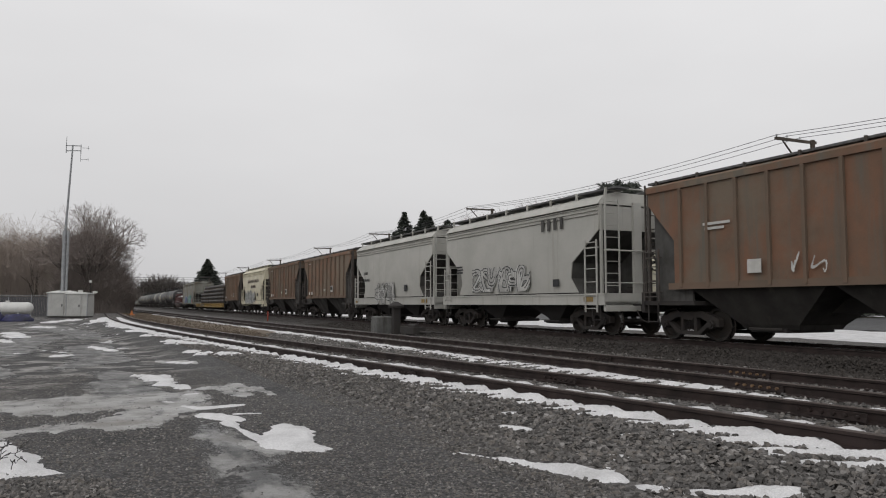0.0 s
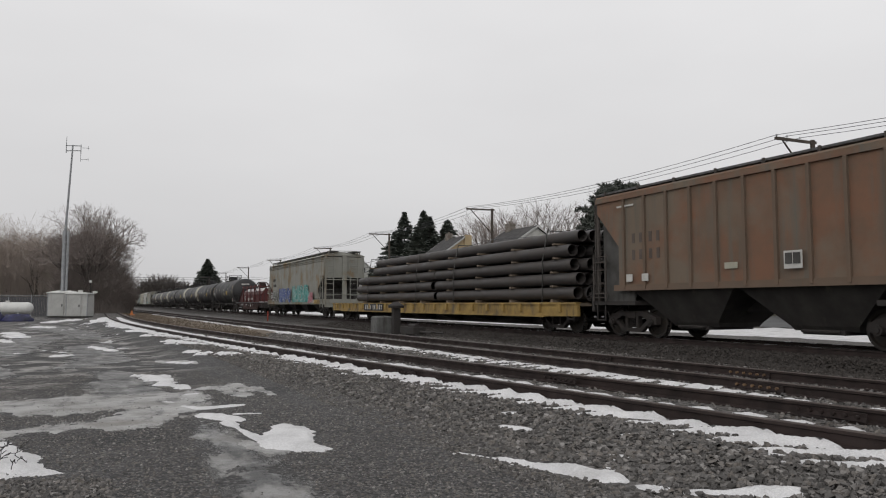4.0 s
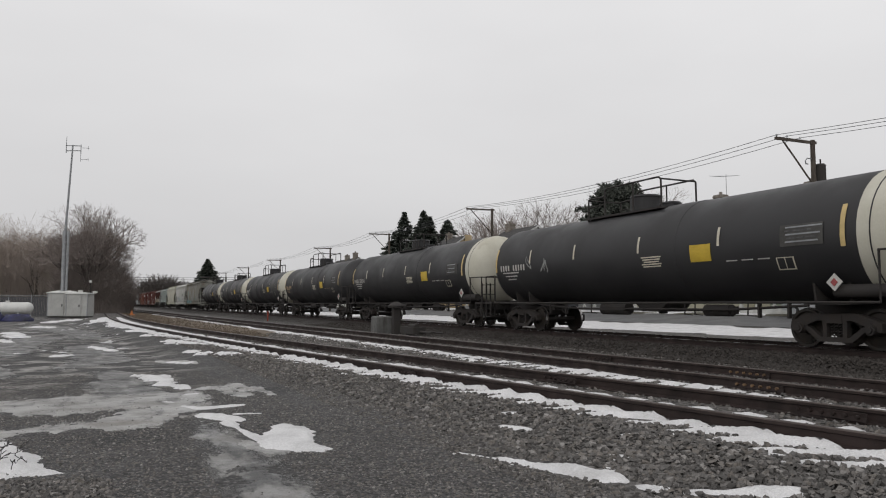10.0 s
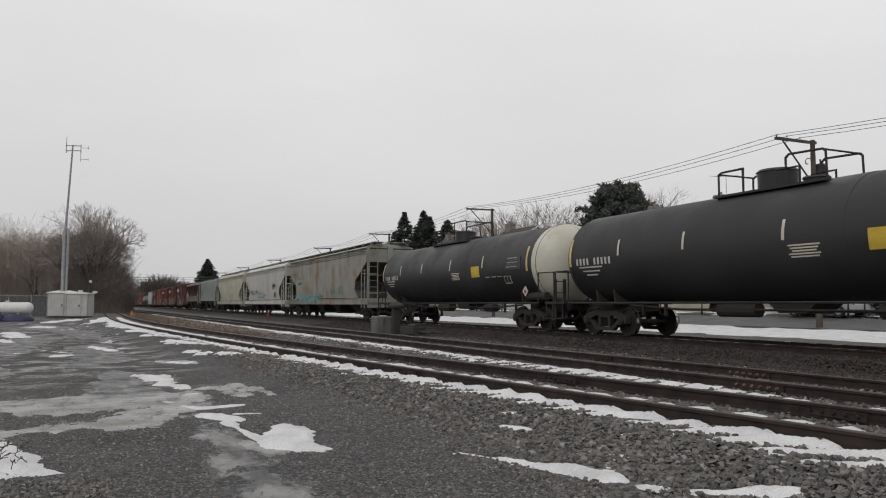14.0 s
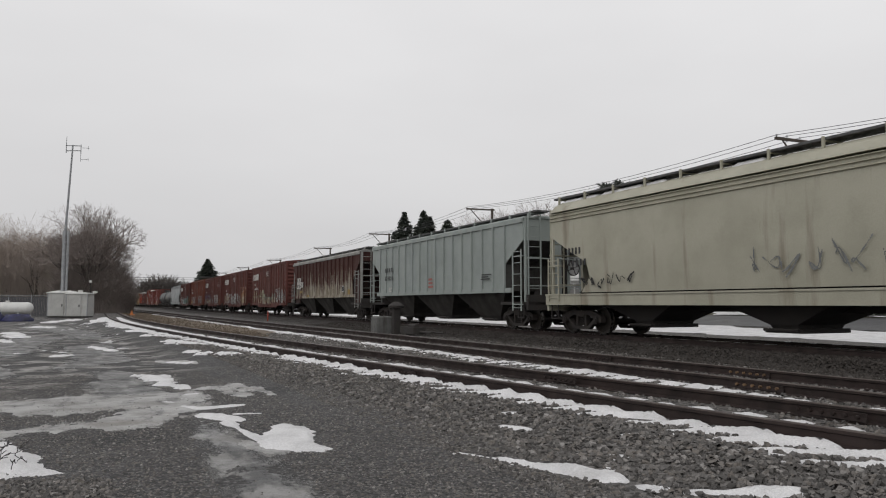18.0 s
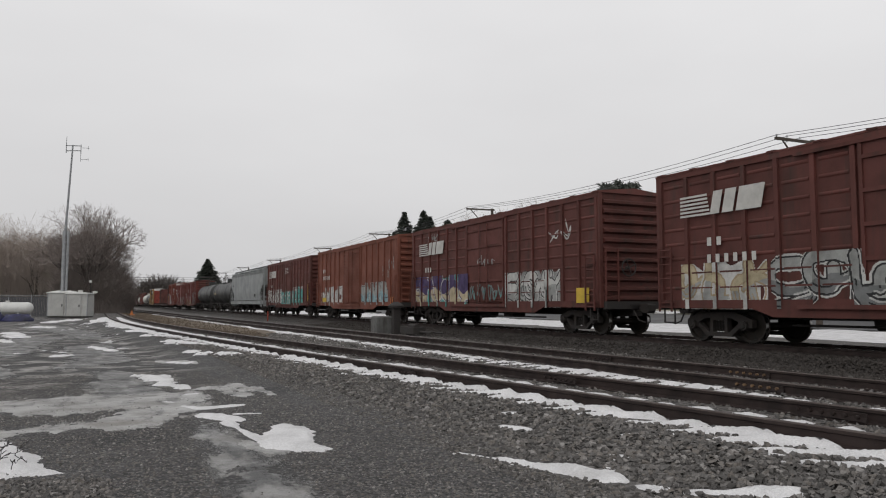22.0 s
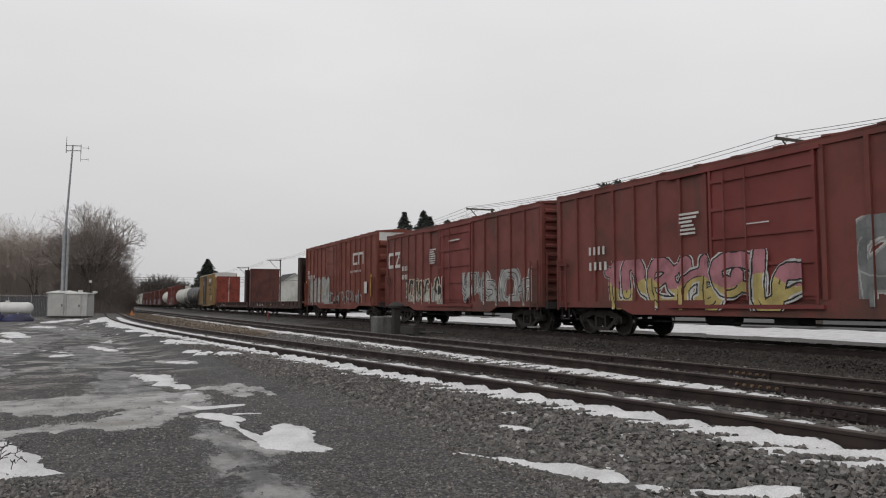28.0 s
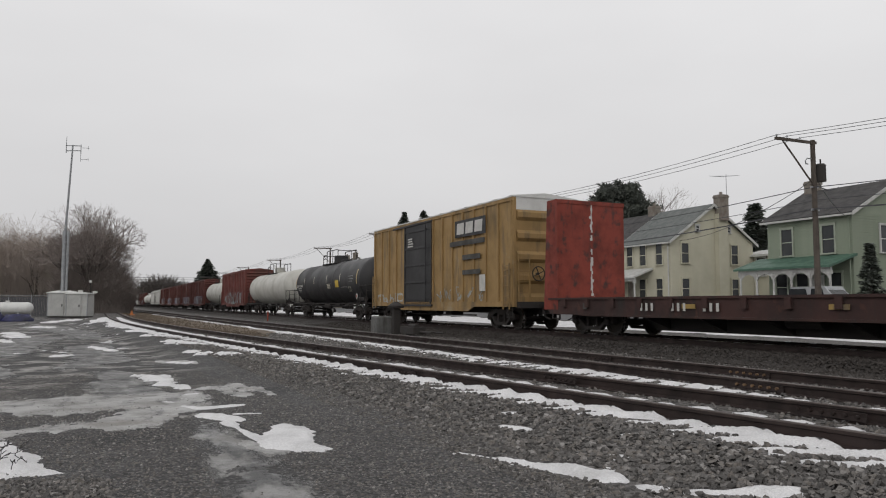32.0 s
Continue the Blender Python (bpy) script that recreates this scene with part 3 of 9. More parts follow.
# patches and ice in the yard: each a chain of (along, across, half width)
def chain_depth(chain, a, b):
    """How far inside the chain a place lies, in metres; below nothing outside."""
    if len(chain) == 1:
        s, p, r = chain[0]
        return r - math.hypot(a - s, b - p)
    best = -9.0
    for (s0, p0, r0), (s1, p1, r1) in zip(chain, chain[1:]):
        u, w = s1 - s0, p1 - p0
        t = min(1.0, max(0.0, ((a - s0) * u + (b - p0) * w) / (u * u + w * w)))
        best = max(best, r0 + (r1 - r0) * t - math.hypot(a - s0 - u * t, b - p0 - w * t))
    return best


def smear(chain, thick, seed, material, label, rag=0.5, steep=0.3, name="snow_patch", category="snow"):
    r = max(q[2] for q in chain)
    far = chain[0][0]
    step = 0.03 if far < 11 else 0.05 if far < 17 else 0.1 if far < 30 else 0.16

    def h(a, b):
        e = chain_depth(chain, a, b)
        if e < -1.2 * r:
            return -0.08
        w = min(r, 0.5)
        e += rag * w * fbm(a * 0.6, b, 1.3 / max(w, 0.18) ** 0.5, seed) + 0.3 * rag * w * fbm(a, b, 7.0, seed + 7)
        return min(e * steep, thick)
    k = 1.6 * r
    sheet(name, min(q[0] for q in chain) - k, max(q[0] for q in chain) + k, min(q[1] for q in chain) - k, max(q[1] for q in chain) + k, step, step, h, material, label, category, (lambda a, b: chain_depth(chain, a, b) / min(r, 0.5)) if category == "ice" else None)


def ice_material(name, strong):
    """Grey ice and frozen slush, worn through to the asphalt in streaks."""
    m = surface(name, (0.33, 0.325, 0.315), (0.225, 0.218, 0.205), 1.6, 0.4, grain=55, grain_amount=0.25, bump=0.35, bump_dist=0.01, third=(0.215, 0.195, 0.172), third_scale=0.7, third_at=0.55)
    n, l = m.node_tree.nodes, m.node_tree.links
    bsdf = n["Principled BSDF"]
    old = bsdf.inputs["Base Color"].links[0].from_socket
    co = n.new("ShaderNodeTexCoord")
    mp = n.new("ShaderNodeMapping")
    mp.vector_type = "TEXTURE"
    mp.inputs["Rotation"].default_value = (0, 0, radians(RZ))
    mp.inputs["Scale"].default_value = (1.0, 0.45, 1)
    l.new(co.outputs["Object"], mp.inputs["Vector"])
    t = n.new("ShaderNodeTexNoise")
    t.inputs["Scale"].default_value, t.inputs["Detail"].default_value, t.inputs["Roughness"].default_value = 1.5, 9, 0.68
    l.new(mp.outputs[0], t.inputs["Vector"])
    r = n.new("ShaderNodeMapRange")
    r.inputs["From Min"].default_value, r.inputs["From Max"].default_value = 0.54 - 0.16 * strong, 0.42 - 0.16 * strong
    l.new(t.outputs["Fac"], r.inputs["Value"])
    x = n.new("ShaderNodeMixRGB")
    l.new(r.outputs[0], x.inputs["Fac"])
    l.new(old, x.inputs["Color1"])
    x.inputs["Color2"].default_value = (0.07, 0.069, 0.068, 1)
    l.new(x.outputs[0], bsdf.inputs["Base Color"])
    # thin and broken towards its edge
    at = n.new("ShaderNodeAttribute")
    at.attribute_name = "cover"
    k = n.new("ShaderNodeMath")
    k.operation = "MULTIPLY_ADD"
    l.new(t.outputs["Fac"], k.inputs[0])
    k.inputs[1].default_value = 3.0
    l.new(at.outputs["Fac"], k.inputs[2])
    r2 = n.new("ShaderNodeMapRange")
    r2.inputs["From Min"].default_value, r2.inputs["From Max"].default_value = 1.15, 1.5 + (0.55 if strong < 0 else 0.0)
    r2.inputs["To Max"].default_value = 0.75 if strong < 0 else 0.95
    l.new(k.outputs[0], r2.inputs["Value"])
    l.new(r2.outputs[0], bsdf.inputs["Alpha"])
    return m


M_ICE = ice_material("grey_ice", 0.3)
M_ICE_THIN = ice_material("thin_worn_ice", -0.35)
M_ICE_SLICK = ice_material("slick_grey_ice", -0.22)
ICE = (
    ([(12.1, -1.2, 0.75), (12.0, -0.3, 1.1), (12.3, 0.4, 1.0), (12.4, 0.95, 0.75)], M_ICE),
    ([(9.7, -1.7, 0.42), (9.7, -0.3, 0.42), (9.75, 0.3, 0.4), (10.4, 0.7, 0.5), (11.9, 1.0, 0.6)], M_ICE),
    ([(13.4, 0.5, 0.6), (14.5, 0.45, 0.7), (15.6, 0.5, 0.6), (17.3, 0.3, 0.5)], M_ICE_THIN),
    ([(19.0, -0.5, 0.5), (20.6, 0.2, 0.9), (24.0, 0.0, 0.9), (28.0, -0.3, 0.9)], M_ICE_THIN),
    ([(13.15, 1.55, 0.14), (13.5, 2.0, 0.2), (12.4, 2.1, 0.24), (11.7, 2.16, 0.1)], M_ICE),
    ([(13.8, 2.25, 0.12), (12.9, 2.45, 0.22), (12.0, 2.65, 0.12)], M_ICE),
    ([(20.0, 1.5, 0.24), (19.4, 1.8, 0.36), (18.7, 2.15, 0.24)], M_ICE),
    ([(9.6, 1.18, 0.16), (8.4, 1.24, 0.25), (7.4, 1.28, 0.31), (6.4, 1.26, 0.34), (5.6, 1.25, 0.36), (4.9, 1.2, 0.36)], M_ICE_SLICK),
    ([(8.8, 1.36, 0.07), (8.0, 1.46, 0.1), (7.3, 1.6, 0.14)], M_ICE),
    ([(24.0, -2.4, 0.8), (29.0, -2.8, 1.2), (36.0, -2.0, 1.0)], M_ICE_THIN),
    ([(17.0, -1.9, 0.6), (20.0, -2.4, 0.6)], M_ICE_THIN),
    ([(34.0, 0.0, 0.8), (42.0, -1.0, 1.0), (52.0, -3.0, 1.6)], M_ICE_THIN),
)
for i, (chain, mat) in enumerate(ICE):
    smear(chain, 0.004 + 0.0006 * i, 40.0 + i, mat, "smear of grey ice frozen to the asphalt", 1.1, 0.12, "ice_patch", "ice")
FLAT, STRIP_, RAGGED, FLECK = "flat patch of old snow on the asphalt", "narrow strip of snow in a wheel rut", "ragged streak of old snow beside the siding", "small fleck of snow"
SNOW_NEAR = (
    ([(9.3, -1.15, 0.24), (8.6, -0.88, 0.2), (7.9, -0.72, 0.24), (7.4, -0.5, 0.15), (7.2, -0.22, 0.07)], 0.05, "white crust of snow with dry weeds at the yard's edge"),
    ([(7.8, -1.15, 0.45), (7.35, -0.85, 0.26)], 0.05, "white crust of snow with dry weeds at the yard's edge"),
    ([(11.1, 1.16, 0.06), (10.75, 1.32, 0.12), (10.8, 1.6, 0.07), (10.9, 1.95, 0.035)], 0.03, STRIP_),
    ([(10.15, 1.28, 0.05), (9.85, 1.46, 0.16), (9.6, 1.62, 0.16), (9.4, 1.66, 0.06)], 0.04, FLAT),
    ([(9.4, 1.5, 0.09), (8.9, 1.54, 0.06), (8.4, 1.58, 0.07), (8.0, 1.6, 0.06)], 0.03, STRIP_),
    ([(10.05, 1.7, 0.05), (9.98, 2.0, 0.035)], 0.02, STRIP_),
    ([(8.7, 2.1, 0.15), (8.3, 2.0, 0.3), (7.75, 1.86, 0.33), (7.45, 1.93, 0.2), (7.28, 2.08, 0.07)], 0.035, FLAT),
    ([(16.1, 0.88, 0.14), (15.6, 1.1, 0.22), (14.3, 1.18, 0.16), (13.4, 1.42, 0.1)], 0.04, FLAT),
    ([(12.5, 1.36, 0.06), (12.55, 1.52, 0.05)], 0.02, FLECK),
    ([(12.0, 1.2, 0.05), (11.9, 1.28, 0.04)], 0.02, FLECK),
    ([(11.7, 0.95, 0.05), (11.6, 1.05, 0.05)], 0.02, FLECK),
)
SNOW_FAR = (
    ([(52.1, 0.8, 0.3), (46.0, 1.15, 0.36), (41.3, 1.44, 0.2)], 0.04, RAGGED),
    ([(38.3, 1.3, 0.2), (36.4, 1.8, 0.3), (35.2, 2.27, 0.15)], 0.04, RAGGED),
    ([(32.0, 1.8, 0.2), (30.7, 2.5, 0.2)], 0.04, RAGGED),
    ([(27.0, 2.2, 0.18), (25.1, 2.65, 0.3), (23.6, 3.03, 0.16)], 0.04, RAGGED),
    ([(21.7, 2.4, 0.12), (20.2, 2.75, 0.2), (19.2, 3.0, 0.22), (18.8, 3.4, 0.12)], 0.04, RAGGED),
    ([(19.4, 1.75, 0.16), (18.9, 2.0, 0.14)], 0.02, FLAT),
    ([(45.5, -1.7, 0.14), (46.3, -1.3, 0.2)], 0.03, FLECK),
    ([(63.4, -3.5, 0.3), (75.6, -1.5, 0.6)], 0.04, "snow drifted before the white cabinets"),
    ([(69.5, 0.8, 0.5), (57.0, -0.2, 0.4)], 0.04, FLAT),
    ([(42.2, -3.8, 0.4), (36.4, -2.96, 0.25)], 0.04, FLAT),
    ([(34.0, -3.4, 0.25), (31.9, -2.95, 0.16)], 0.03, FLAT),
    ([(27.4, -0.16, 0.14), (24.8, 0.49, 0.16)], 0.03, RAGGED),
    ([(24.4, -2.1, 0.1), (24.9, -2.0, 0.08)], 0.02, FLECK),
    ([(30.4, 0.2, 0.12), (30.0, 0.5, 0.1)], 0.02, FLECK),
    ([(23.0, -1.0, 0.14), (23.2, -0.6, 0.12)], 0.02, FLECK),
    ([(52.0, -3.4, 0.5), (50.0, -2.4, 0.3)], 0.04, FLAT),
    ([(60.0, -8.2, 0.9), (61.0, -7.0, 0.6)], 0.04, FLAT),
    ([(70.0, -20.0, 1.2), (70.0, -16.5, 0.8)], 0.05, "snow drifted before the white cabinets"),
)
SNOW_SHOULDER = (
    ([(6.5, 3.25, 0.03), (6.1, 3.46, 0.04), (5.8, 3.6, 0.1), (5.45, 3.76, 0.19), (5.02, 3.85, 0.15), (4.7, 3.89, 0.09), (4.54, 3.96, 0.04)], 0.05, "thin streak of snow along the edge of the ballast"),
    ([(4.32, 4.1, 0.04), (4.08, 4.36, 0.1), (3.85, 4.58, 0.1)], 0.06, "thin streak of snow along the edge of the ballast"),
    ([(7.7, 4.4, 0.05), (7.6, 4.52, 0.04)], 0.05, FLECK),
    ([(7.2, 4.1, 0.06), (6.85, 4.2, 0.05)], 0.05, FLECK),
    ([(5.88, 4.76, 0.05)], 0.06, FLECK),
    ([(5.65, 5.12, 0.04)], 0.06, FLECK),
    ([(4.54, 5.22, 0.06), (4.42, 5.24, 0.05)], 0.08, FLECK),
    ([(13.0, 4.0, 0.07), (12.8, 4.1, 0.05)], 0.06, FLECK),
    ([(13.1, 4.75, 0.06), (13.4, 5.0, 0.06)], 0.06, FLECK),
)
SNOW = SNOW_NEAR + SNOW_FAR + SNOW_SHOULDER
for i, (chain, thick, label) in enumerate(SNOW):
    smear(chain, thick + 0.0013 * i, 3.0 + 1.7 * i, M_SNOW, label, (0.5 if chain[0][1] > 3.3 else 0.6) if chain[0][0] < 13 else 1.35)
sheet("snow_flecks", 24.0, 62.0, -13.0, 1.0, 0.16, 0.13, lambda s, p: 0.05 * (fbm(s * 0.7, p, 0.75, 31.0) - 0.58 + 0.3 * fbm(s, p, 3.0, 32.0)), M_SNOW, "scattered flecks of old snow across the yard", "snow")
sheet("snow_flecks", 4.0, 16.0, 4.0, 6.0, 0.05, 0.05, lambda s, p: 0.07 * (fbm(s, p, 1.6, 35.0) - 0.7 + 0.25 * fbm(s, p, 6.0, 36.0)), M_SNOW, "scattered flecks of snow on the ballast shoulder", "snow")


def build_stones():
    """Loose crushed stone on the shoulder and between the tracks, pebbles at the yard's edge, grit on the asphalt."""
    rng = np.random.default_rng(5)
    base_v = np.array([(-1, -1, -1), (1, -1, -1), (1, 1, -1), (-1, 1, -1), (-0.75, -0.8, 1), (0.8, -0.7, 1), (0.7, 0.8, 1), (-0.8, 0.7, 1)], float) * 0.72
    base_f = np.array([(0, 1, 5), (0, 5, 4), (1, 2, 6), (1, 6, 5), (2, 3, 7), (2, 7, 6), (3, 0, 4), (3, 4, 7), (4, 5, 6), (4, 6, 7)])
    verts, faces, k = [], [], 0

    def lay(s, p, r):
        nonlocal k
        c = world_at(s, p, ground_z(s, p) + r * 0.3)
        q = base_v * r * np.array([1.45, 0.95, 0.68]) + rng.normal(0, 0.24 * r, (8, 3))
        a, b, g = rng.random() * 6.283, (rng.random() - 0.5) * 1.8, (rng.random() - 0.5) * 1.2
        ca, sa_, cb, sb, cg, sg_ = math.cos(a), math.sin(a), math.cos(b), math.sin(b), math.cos(g), math.sin(g)
        rot = np.array([[ca, -sa_, 0], [sa_, ca, 0], [0, 0, 1]]) @ np.array([[1, 0, 0], [0, cb, -sb], [0, sb, cb]]) @ np.array([[cg, 0, sg_], [0, 1, 0], [-sg_, 0, cg]])
        verts.append(q @ rot.T + np.array(c))
        faces.append(base_f + 8 * k)
        k += 1

    while k < 60000:
        s = 2.2 + 30 * rng.random() ** 1.7
        lo, hi = 3.75 - 0.02 * s - 0.00075 * s * s, main_p(s) - 3.4
        p = lo - 0.4 + (hi - lo + 0.4) * rng.random() ** 1.5
        if any(chain_depth(q[0], s, p) > 0.0 for q in SNOW_SHOULDER):
            continue
        if abs(p - near_p(s)) < 0.9 and (rng.random() < 0.7 or bank_inner(s, p) > -0.02):
            continue
        if bank_second(s, p) > -0.01 or (bank_outer(s, p) > 0.0 and rng.random() < 0.9):
            continue
        r = 0.013 + 0.019 * rng.random() ** 1.6 + (0.008 if s > 14 else 0)
        lay(s, p, r * 0.6 if p < lo else r)
    while k < 63000:
        s, p = 5.6 + 1.7 * rng.random(), -1.2 + 1.35 * rng.random()
        if chain_depth(SNOW_NEAR[0][0], s, p) < 0.02 and chain_depth(SNOW_NEAR[1][0], s, p) < 0.02 and s < 7.1 - 0.4 * (p + 0.6):
            lay(s, p, 0.008 + 0.014 * rng.random() ** 2)
    me = bpy.data.meshes.new("oily_ballast")
    clean = k
    while k < clean + 15000:
        s = 7 + 40 * rng.random() ** 1.5
        lay(s, main_p(s) - 1.0 - 3.0 * rng.random(), 0.02 + 0.02 * rng.random())
    dark = verts[clean:]
    me.from_pydata(np.concatenate(dark).tolist(), [], (np.concatenate(faces[clean:]) - 8 * clean).tolist())
    me.materials.append(surface("oily_crushed_stone", (0.05, 0.043, 0.038), (0.033, 0.028, 0.025), 6.0, 0.75, grain=8, grain_amount=0.5, bump=0.3))
    tagged(new("ballast", me), "oily brown crushed stone beside the main line", "ballast", "", "stuff")
    del verts[clean:], faces[clean:]
    k = clean
    # grit lying on the asphalt
    grit_v = np.array([(1, 0, 0), (-1, 0, 0), (0, 1, 0), (0, -1, 0), (0, 0, 1)], float)
    top_f = np.array([(0, 2, 4), (2, 1, 4), (1, 3, 4), (3, 0, 4)])
    count, g = 8 * k, 0
    while g < 42000:
        s = 4.0 + 13 * rng.random() ** 1.5
        p = -2.4 + 6.3 * rng.random()
        inside = max(chain_depth(q[0], s, p) for q in ICE)
        if (inside > 0.0 and rng.random() < 0.9) or any(chain_depth(q[0], s, p) > -0.02 for q in SNOW_NEAR):
            continue
        r = 0.006 + 0.011 * rng.random() ** 2
        q = grit_v * (0.7 + 0.6 * rng.random((5, 1))) * r * np.array([1.2, 1.0, 0.8])
        a = rng.random() * 6.283
        q = q @ np.array([[math.cos(a), -math.sin(a), 0], [math.sin(a), math.cos(a), 0], [0, 0, 1]])
        verts.append(q + np.array(world_at(s, p, ground_z(s, p) + 0.001)))
        faces.append(top_f + count)
        count += 5
        g += 1
    me = bpy.data.meshes.new("ballast")
    me.from_pydata(np.concatenate(verts).tolist(), [], np.concatenate(faces).tolist())
    me.materials.append(M_STONE)
    tagged(new("ballast", me), "loose grey crushed stone beside and between the tracks", "ballast", "", "stuff")


build_stones()


# ---------------------------------------------------------------- tracks
RAIL = [(-0.07, 0), (0.07, 0), (0.07, 0.012), (0.012, 0.03), (0.01, 0.115), (0.036, 0.125), (0.036, 0.155), (0.026, 0.165), (-0.026, 0.165), (-0.036, 0.155), (-0.036, 0.125), (-0.01, 0.115), (-0.012, 0.03), (-0.07, 0.012)]


def tie_mesh():
    sh = Shape()
    w, h, l = 0.115, 0.17, 1.3
    ring = lambda y, k: [(-w * k, y, -h), (w * k, y, -h), (w * k, y, -0.012), (w * k - 0.015, y, 0), (-w * k + 0.015, y, 0), (-w * k, y, -0.012)]
    sh.loft([ring(-l, 0.96), ring(-l + 0.02, 1), ring(l - 0.02, 1), ring(l, 0.96)])
    return sh.mesh("tie", M_TIE)


TIE = tie_mesh()
M_PLATE = surface("rusty_tie_plate", (0.09, 0.05, 0.034), (0.06, 0.04, 0.03), 3, 0.8, 0.2)


def track(name, centre, top, s0, s1, head, label, near_end):
    holder = thing(name, Matrix(), label, "railway track")
    holder["kind"] = "structure"
    ss = steps((s0, min(s1, 120), 1.5), (min(s1, 120), s1 + 0.01, 20)) if s1 > 120 else steps((s0, s1, 1.5))
    for side in (-1, 1):
        sh = Shape()
        rings, tops = [], []
        for s in ss:
            slope = (centre(s + 0.5) - centre(s - 0.5))
            nrm = Vector((1, -slope)).normalized()      # across the track, in p and s
            ring = []
            for y, z in RAIL:
                off = side * 0.7535 + y
                ring.append(world_at(s + nrm.y * off, centre(s) + nrm.x * off, top - 0.165 + z))
            rings.append(ring)
        n = len(RAIL)
        v = [q for r in rings for q in r]
        f, slots = [], []
        for i in range(len(rings) - 1):
            for j in range(n):
                f.append((i * n + j, i * n + (j + 1) % n, (i + 1) * n + (j + 1) % n, (i + 1) * n + j))
                slots.append(1 if 6 <= j <= 8 else 0)
        sh.v, sh.f, sh.m = [tuple(q) for q in v], f, slots
        part("rail", sh, [M_RAIL_WEB, head], holder, soft=25)
    rng = random.Random(name)
    s, far, k = s0 + 0.3, Shape(), 0
    while s < s1:
        slope = centre(s + 0.5) - centre(s - 0.5)
        m = placed(s, centre(s) + rng.uniform(-0.04, 0.04), top - 0.168 - 0.004, math.degrees(math.atan(slope)) + rng.uniform(-1.2, 1.2))
        if s < near_end and k < 290:
            part("tie", TIE, None, holder, at=m)
            k += 1
        elif s < 260:
            far.add([m @ Vector(q) for q in [(-0.11, -1.3, -0.1), (0.11, -1.3, -0.1), (0.11, 1.3, -0.1), (-0.11, 1.3, -0.1), (-0.11, -1.3, 0), (0.11, -1.3, 0), (0.11, 1.3, 0), (-0.11, 1.3, 0)]],
                    [(4, 5, 6, 7), (0, 1, 5, 4), (1, 2, 6, 5), (2, 3, 7, 6), (3, 0, 4, 7)])
        s += 0.54
    if far.v:
        tagged(part("far_ties", far, M_TIE, holder), kind="stuff")
    return holder


siding = track("siding_track", near_p, YARD_Z, -4, 110, M_RAIL_HEAD, "rusty siding rails on worn wooden ties in ballast", 72)
middle = track("second_track", middle_p, YARD_Z, -4, 180, M_RAIL_HEAD, "rusty second track on wooden ties in ballast", 95)
mainline = track("main_track", main_p, MAIN_Z, -40, 900, M_RAIL_BRIGHT, "main line track with polished rail heads", 110)


def joint_bar(holder, centre, top, s, side, bolt_m, length=0.9, material=None):
    """A bolted splice at a rail joint."""
    m = placed(s, centre(s) + side * 0.7535, top - 0.165)
    sh = Shape().prism_x([(-0.05, 0.03), (-0.02, 0.03), (-0.015, 0.118), (-0.034, 0.118), (-0.03, 0.075)], -length / 2, length / 2)
    bar = part("joint_bar", sh, material or M_RAIL_WEB, holder, "bolted splice bar at a rail joint", at=m)
    for i in range(6):
        x = (i - 2.5) * length / 6.3
        part("bolt", Shape().tube((x, -0.03, 0.075), (x, -0.075, 0.075), 0.021, n=6), bolt_m, bar)


M_BOLT = surface("ochre_rusted_bolts", (0.2, 0.125, 0.07), (0.11, 0.07, 0.045), 8, 0.8)
for s, c, side, b in ((7.8, middle_p, -1, M_BOLT), (9.3, middle_p, 1, M_BOLT), (5.6, near_p, 1, M_RAIL_WEB), (17.2, middle_p, -1, M_RAIL_WEB), (12.0, near_p, -1, M_RAIL_WEB), (9.9, near_p, 1, M_RAIL_WEB), (20.0, near_p, 1, M_RAIL_WEB), (13.3, middle_p, 1, M_RAIL_WEB), (22.5, middle_p, 1, M_RAIL_WEB)):
    joint_bar(siding if c is near_p else middle, c, YARD_Z, s, side, b)


# ---------------------------------------------------------------- rolling stock: shared pieces (local x forward, y away from the yard, z from the rail top)
def lathe(profile, y0, n=24, flip=1):
    """Rings round the y axis: profile of (radius, y)."""
    return [[(r * math.cos(2 * math.pi * i / n), y0 + flip * y, r * math.sin(2 * math.pi * i / n)) for i in range(n)] for r, y in profile]


def make_wheel():
    sh = Shape()
    rings = lathe([(0.09, -0.11), (0.13, -0.1), (0.16, -0.05), (0.36, -0.02), (0.39, -0.07), (0.455, -0.07), (0.457, 0.03), (0.485, 0.045), (0.48, 0.065), (0.38, 0.065), (0.34, 0.02), (0.13, 0.02)], 0)
    sh.loft(rings)
    me = sh.mesh("wheel", [M_WHEEL, M_TREAD], 30)
    n = 24
    for poly in me.polygons:
        if poly.index // n in (5,):
            poly.material_index = 1
    return me


